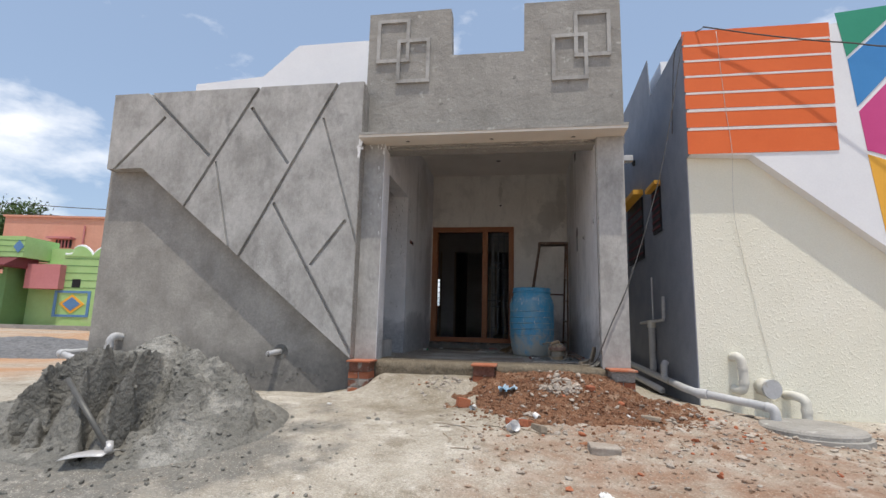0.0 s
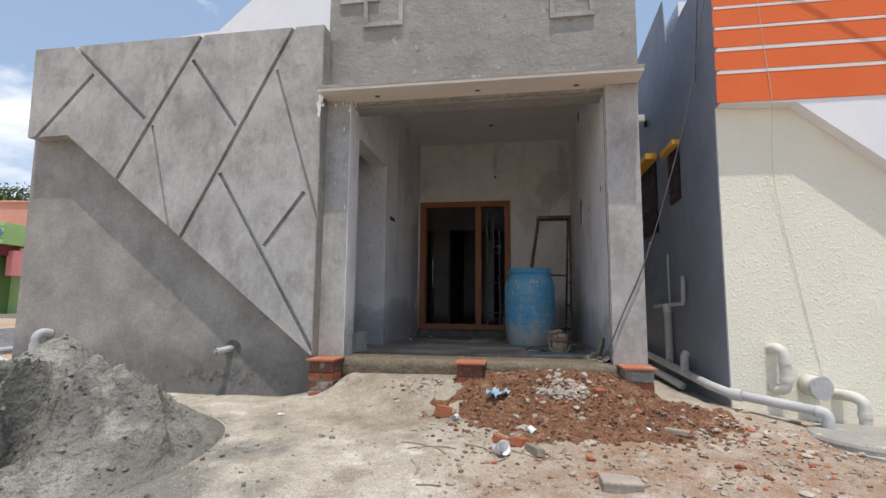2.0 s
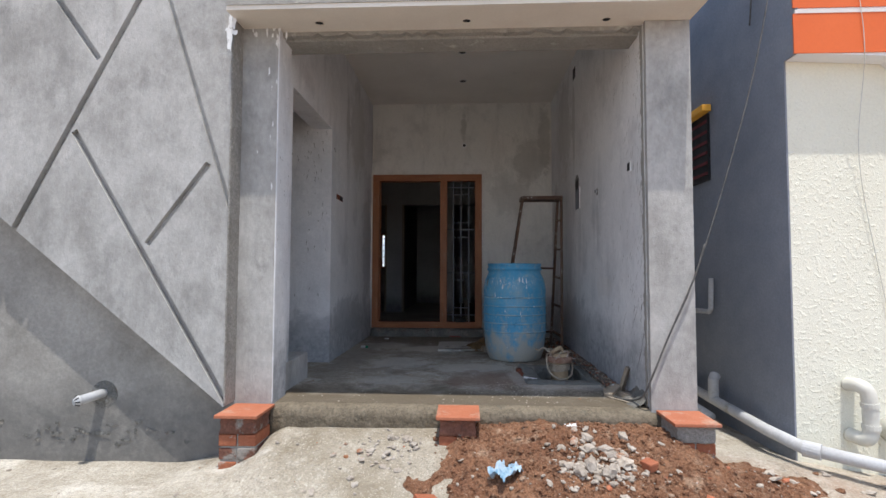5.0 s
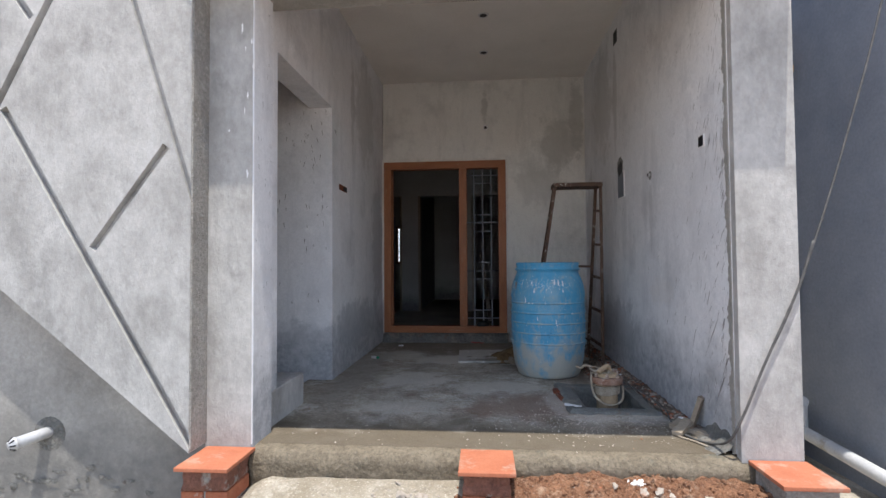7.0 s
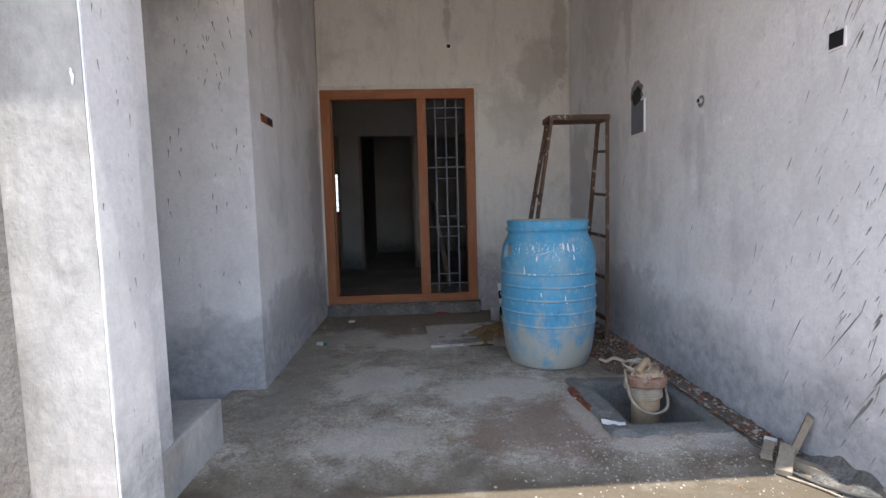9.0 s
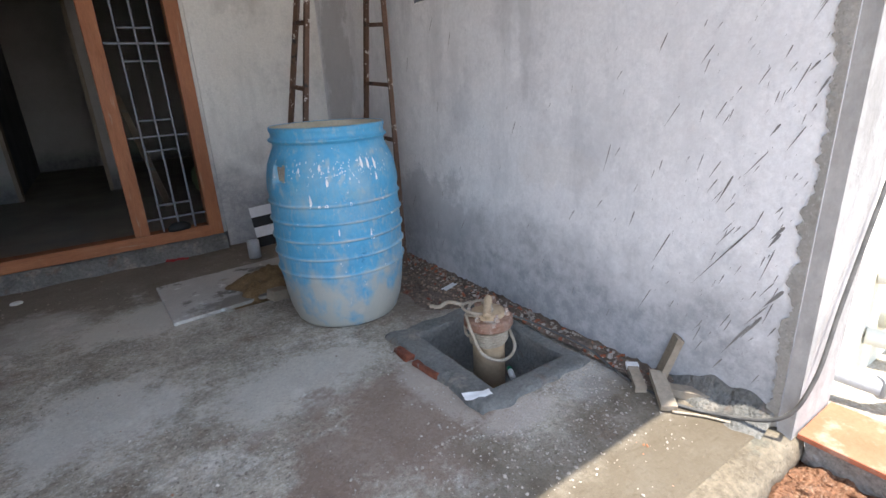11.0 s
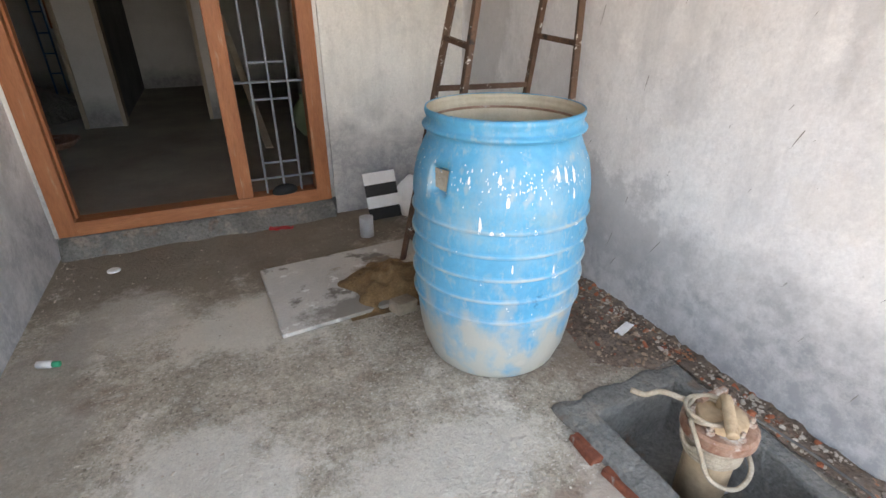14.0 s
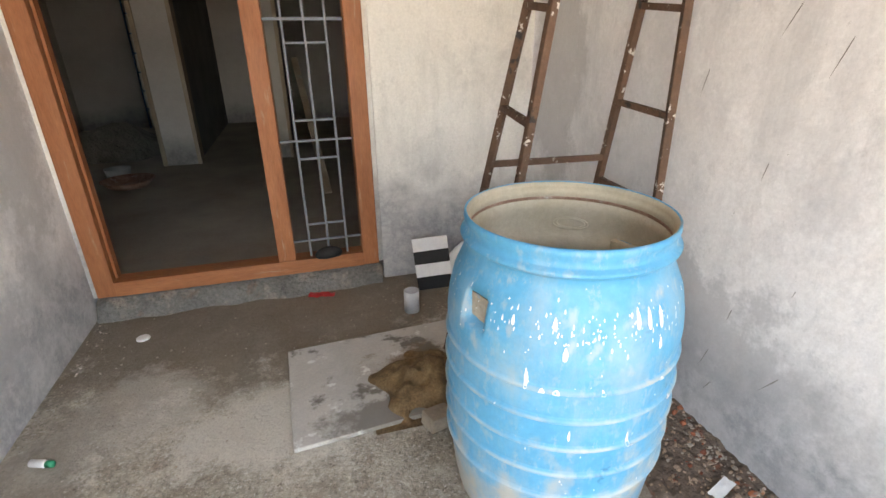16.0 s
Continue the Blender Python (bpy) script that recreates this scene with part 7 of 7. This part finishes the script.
G = 22.0
gh = thing("green_house", "single-storey lime green house with rose and blue trim", "house", at=lot(G))
part("wall", boxes((-18.75, -12.0, 0.0, 8.0, -0.4, 2.75)), LIME, gh, "lime green rendered wall")
part("wing", boxes((-17.0, -12.0, -0.4, 0.0, -0.4, 3.05)), LIME, gh)
part("block", boxes((-18.2, -16.9, 0.2, 3.0, 2.6, 3.45)), LIME, gh)
part("porch_parapet", boxes((-24.0, -18.1, -1.3, 0.6, 2.85, 3.75)), LIME, gh)
for z in (3.05, 3.3, 3.55):
    part("line", boxes((-24.0, -18.09, -1.31, -1.295, z, z + 0.035)), LIME_D, gh)
part("awning", prism([(-1.9, 2.40), (-1.9, 2.46), (-1.25, 2.84), (-0.2, 2.84), (-0.2, 2.40)], -24.0, -18.3, "x"), MAROON, gh, "maroon sloping awning")
part("porch_wall", boxes((-24.0, -18.75, 2.0, 2.2, -0.4, 2.4), (-18.95, -18.75, -1.2, 2.0, -0.4, 2.4)), LIME_D, gh)
part("rose_box", boxes((-18.35, -16.85, -0.75, 0.0, 1.55, 2.62)), ROSE, gh, "rose painted window box")
crest = bmesh.new()
pts = [(-17.0, 3.04)] + [(-17.0 + 5.0 * k / 60, 3.08 + 0.42 * abs(math.sin(math.pi * (-17.0 + 5.0 * k / 60 + 16.9) / 1.15)) ** 0.8 * (1 if k > 4 else 0.2)) for k in range(61)] + [(-12.0, 3.04)]
prism(pts, -0.42, -0.25, "y", crest)
part("scalloped_crest", crest, LIME, gh)
cap = bmesh.new()
tube([(p[0], -0.34, p[1] + 0.03) for p in pts[1:-1]], 0.06, 6, cap)
part("crest_cap", cap, WHITE_PAINT, gh, "white crest edging")
for z in (1.62, 1.95, 2.28, 2.6, 2.92):
    part("line", boxes((-16.95, -12.0, -0.41, -0.398, z, z + 0.03)), LIME_D, gh)
part("window", boxes((-16.5, -16.13, -0.415, -0.38, 1.65, 2.02)), DARK, gh)
part("panel_frame", boxes((-17.2, -15.6, -0.43, -0.398, 0.35, 0.45), (-17.2, -15.6, -0.43, -0.398, 1.40, 1.50), (-17.2, -17.08, -0.43, -0.398, 0.45, 1.40), (-15.72, -15.6, -0.43, -0.398, 0.45, 1.40)), FAR_BLUE, gh, "faded blue frame")
part("diamond", prism([(-16.95, 0.92), (-16.4, 1.34), (-15.82, 0.92), (-16.4, 0.5)], -0.425, -0.399), YELLOW_P, gh, "ochre diamond edge")
part("diamond", prism([(-16.78, 0.92), (-16.4, 1.22), (-16.0, 0.92), (-16.4, 0.62)], -0.44, -0.4255), FAR_BLUE, gh, "blue painted diamond")
part("small_diamond", prism([(-18.55, 3.3), (-18.32, 3.58), (-18.1, 3.3), (-18.32, 3.02)], -1.33, -1.312), FAR_BLUE, gh, "blue painted diamond")
gate = part("gate", boxes((-24.0, -18.98, -1.25, -1.2, -0.1, 0.12), (-24.0, -18.98, -1.25, -1.2, 0.9, 1.05)), BLACK, gh, "black iron gate with white scrolls")
for k in range(26):
    part("gate_bar", boxes((-24.0 + 0.2 * k, -23.93 + 0.2 * k, -1.245, -1.205, 0.1, 0.95)), BLACK, gate)
for k in range(8):
    part("scroll", tube([(-23.8 + 0.6 * k + 0.22 * math.cos(a * 0.5), -1.22, 1.15 + 0.14 * math.sin(a * 0.5)) for a in range(13)], 0.03, 5), WHITE_PAINT, gate)

sh = thing("salmon_house", "tall salmon pink house behind the green one", "house", at=lot(31.0))
part("wall", boxes((-28.6, -14.0, 0.0, 9.0, -0.4, 6.7)), SALMON, sh, "salmon pink rendered wall")
part("coping", boxes((-28.7, -13.9, -0.1, 9.1, 6.7, 6.82)), SALMON, sh)
sw = part("window", boxes((-25.1, -24.05, -0.02, 0.1, 4.75, 5.25)), DARK, sh, "small barred window")
for k in range(4):
    part("bar", boxes((-24.95 + 0.22 * k, -24.86 + 0.22 * k, -0.06, -0.021, 4.75, 5.25)), ROSE, sw)
part("shade", boxes((-25.4, -23.85, -0.5, 0.0, 5.27, 5.4)), ROSE, sh)
part("rain_pipe", tube([(-23.3, -0.08, 4.2), (-23.3, -0.08, 6.2)], 0.05, 8), ROSE, sh)
kerb = struct("pavement_kerb", boxes((-30.0, -10.0, -3.2, -3.0, -0.5, 0.02)), CEMENT_OLD, "concrete kerb along the far lane", "kerb")
kerb.matrix_basis = lot(G)
wires = thing("power_line", "thin overhead power wire beyond the houses", "cable", at=lot(36.0))
for z in (8.2, 8.9):
    part("strand", tube(curve_points([(-46, 0, z + 0.6), (-34, 0, z - 0.1), (-22, 0, z - 0.5), (-8, 0, z)], 6), 0.03, 5), CABLE, wires)


def tree(at, height, spread_, seed):
    r = random.Random(seed)
    th = thing("tree", "dark green leafy tree behind the salmon house", "tree", at=at)
    tr = bmesh.new()
    tube(curve_points([(0, 0, -0.4), (0.1, 0.05, height * 0.25), (0.05, 0.1, height * 0.5), (0.2, 0.0, height * 0.8)], 5), [0.32 - 0.012 * k for k in range(16)], 9, tr)
    tips = []
    for k in range(13):
        a, z = r.uniform(0, 6.28), height * r.uniform(0.38, 0.72)
        L = spread_ * r.uniform(0.6, 1.0)
        e = Vector((math.cos(a) * L, math.sin(a) * L, z + L * r.uniform(0.25, 0.8)))
        mid = Vector((math.cos(a) * L * 0.5, math.sin(a) * L * 0.5, z + L * 0.25))
        tube([(0.08, 0.05, z), mid, e], [0.12, 0.08, 0.03], 6, tr)
        tips += [e, mid + Vector((0, 0, 0.4)), (e + mid) / 2]
    part("trunk", tr, BARK, th)
    tips += [Vector((r.gauss(0, spread_ * 0.4), r.gauss(0, spread_ * 0.4), height * r.uniform(0.7, 1.0))) for _ in range(16)]
    vs, fs = [], []
    for c in tips:
        for _ in range(150):
            p = c + Vector((r.gauss(0, 0.5), r.gauss(0, 0.5), r.gauss(0, 0.38)))
            q = Euler((r.uniform(-1.2, 1.2), r.uniform(-1.2, 1.2), r.uniform(0, 6.28))).to_matrix()
            s = r.uniform(0.10, 0.19)
            o_ = len(vs)
            vs += [tuple(p + q @ Vector(w) * s) for w in ((-1, 0, 0), (0, -0.45, 0.1), (1, 0, 0), (0, 0.45, 0.1))]
            fs.append((o_, o_ + 1, o_ + 2, o_ + 3))
    me = bpy.data.meshes.new("crown")
    me.from_pydata(vs, [], fs)
    me.materials.append(LEAF)
    cr = new("crown", me)
    cr.parent = th
    tagged(cr, kind="stuff")


tree(pose(CX0 + F_.x * 37 + R_.x * -33.2, CY0 + F_.y * 37 + R_.y * -33.2, 0), 8.6, 2.6, 4)
tree(pose(CX0 + F_.x * 41 + R_.x * -39.5, CY0 + F_.y * 41 + R_.y * -39.5, 0), 9.4, 3.0, 7)
gc = Vector((CX0, CY0)) + F_ * 11.5 + R_ * -9.6
gr = grid_mesh("gravel_heap", [gc.x - 3.2 + 6.4 * k / 90 for k in range(91)], [gc.y - 2.0 + 4.0 * k / 60 for k in range(61)],
               lambda x, y: ground_z(x, y) - 0.04 + 0.34 * max(0, 1 - math.hypot((x - gc.x) / 3.0, (y - gc.y) / 1.8) * (1 + 0.2 * nz(x, y, 1.2, 3))) ** 0.8 + 0.03 * nz(x, y, 9, 2), GRAVEL)
tagged(gr, "low heap of crushed grey stone on the lot", "gravel heap", kind="stuff")

hw = thing("hanging_wire", "thin grey wire hanging down the neighbour's painted front", "wire")
part("strand", tube(curve_points([(3.13, NP - 0.012, 3.79), (3.17, NP - 0.014, 2.9), (3.21, NP - 0.012, 2.33), (3.24, NY - 0.03, 1.6), (3.40, NY - 0.012, 0.6), (3.55, NY - 0.01, -0.30)], 8), 0.0025, 6), PVC_CREAM, hw, smooth=True)
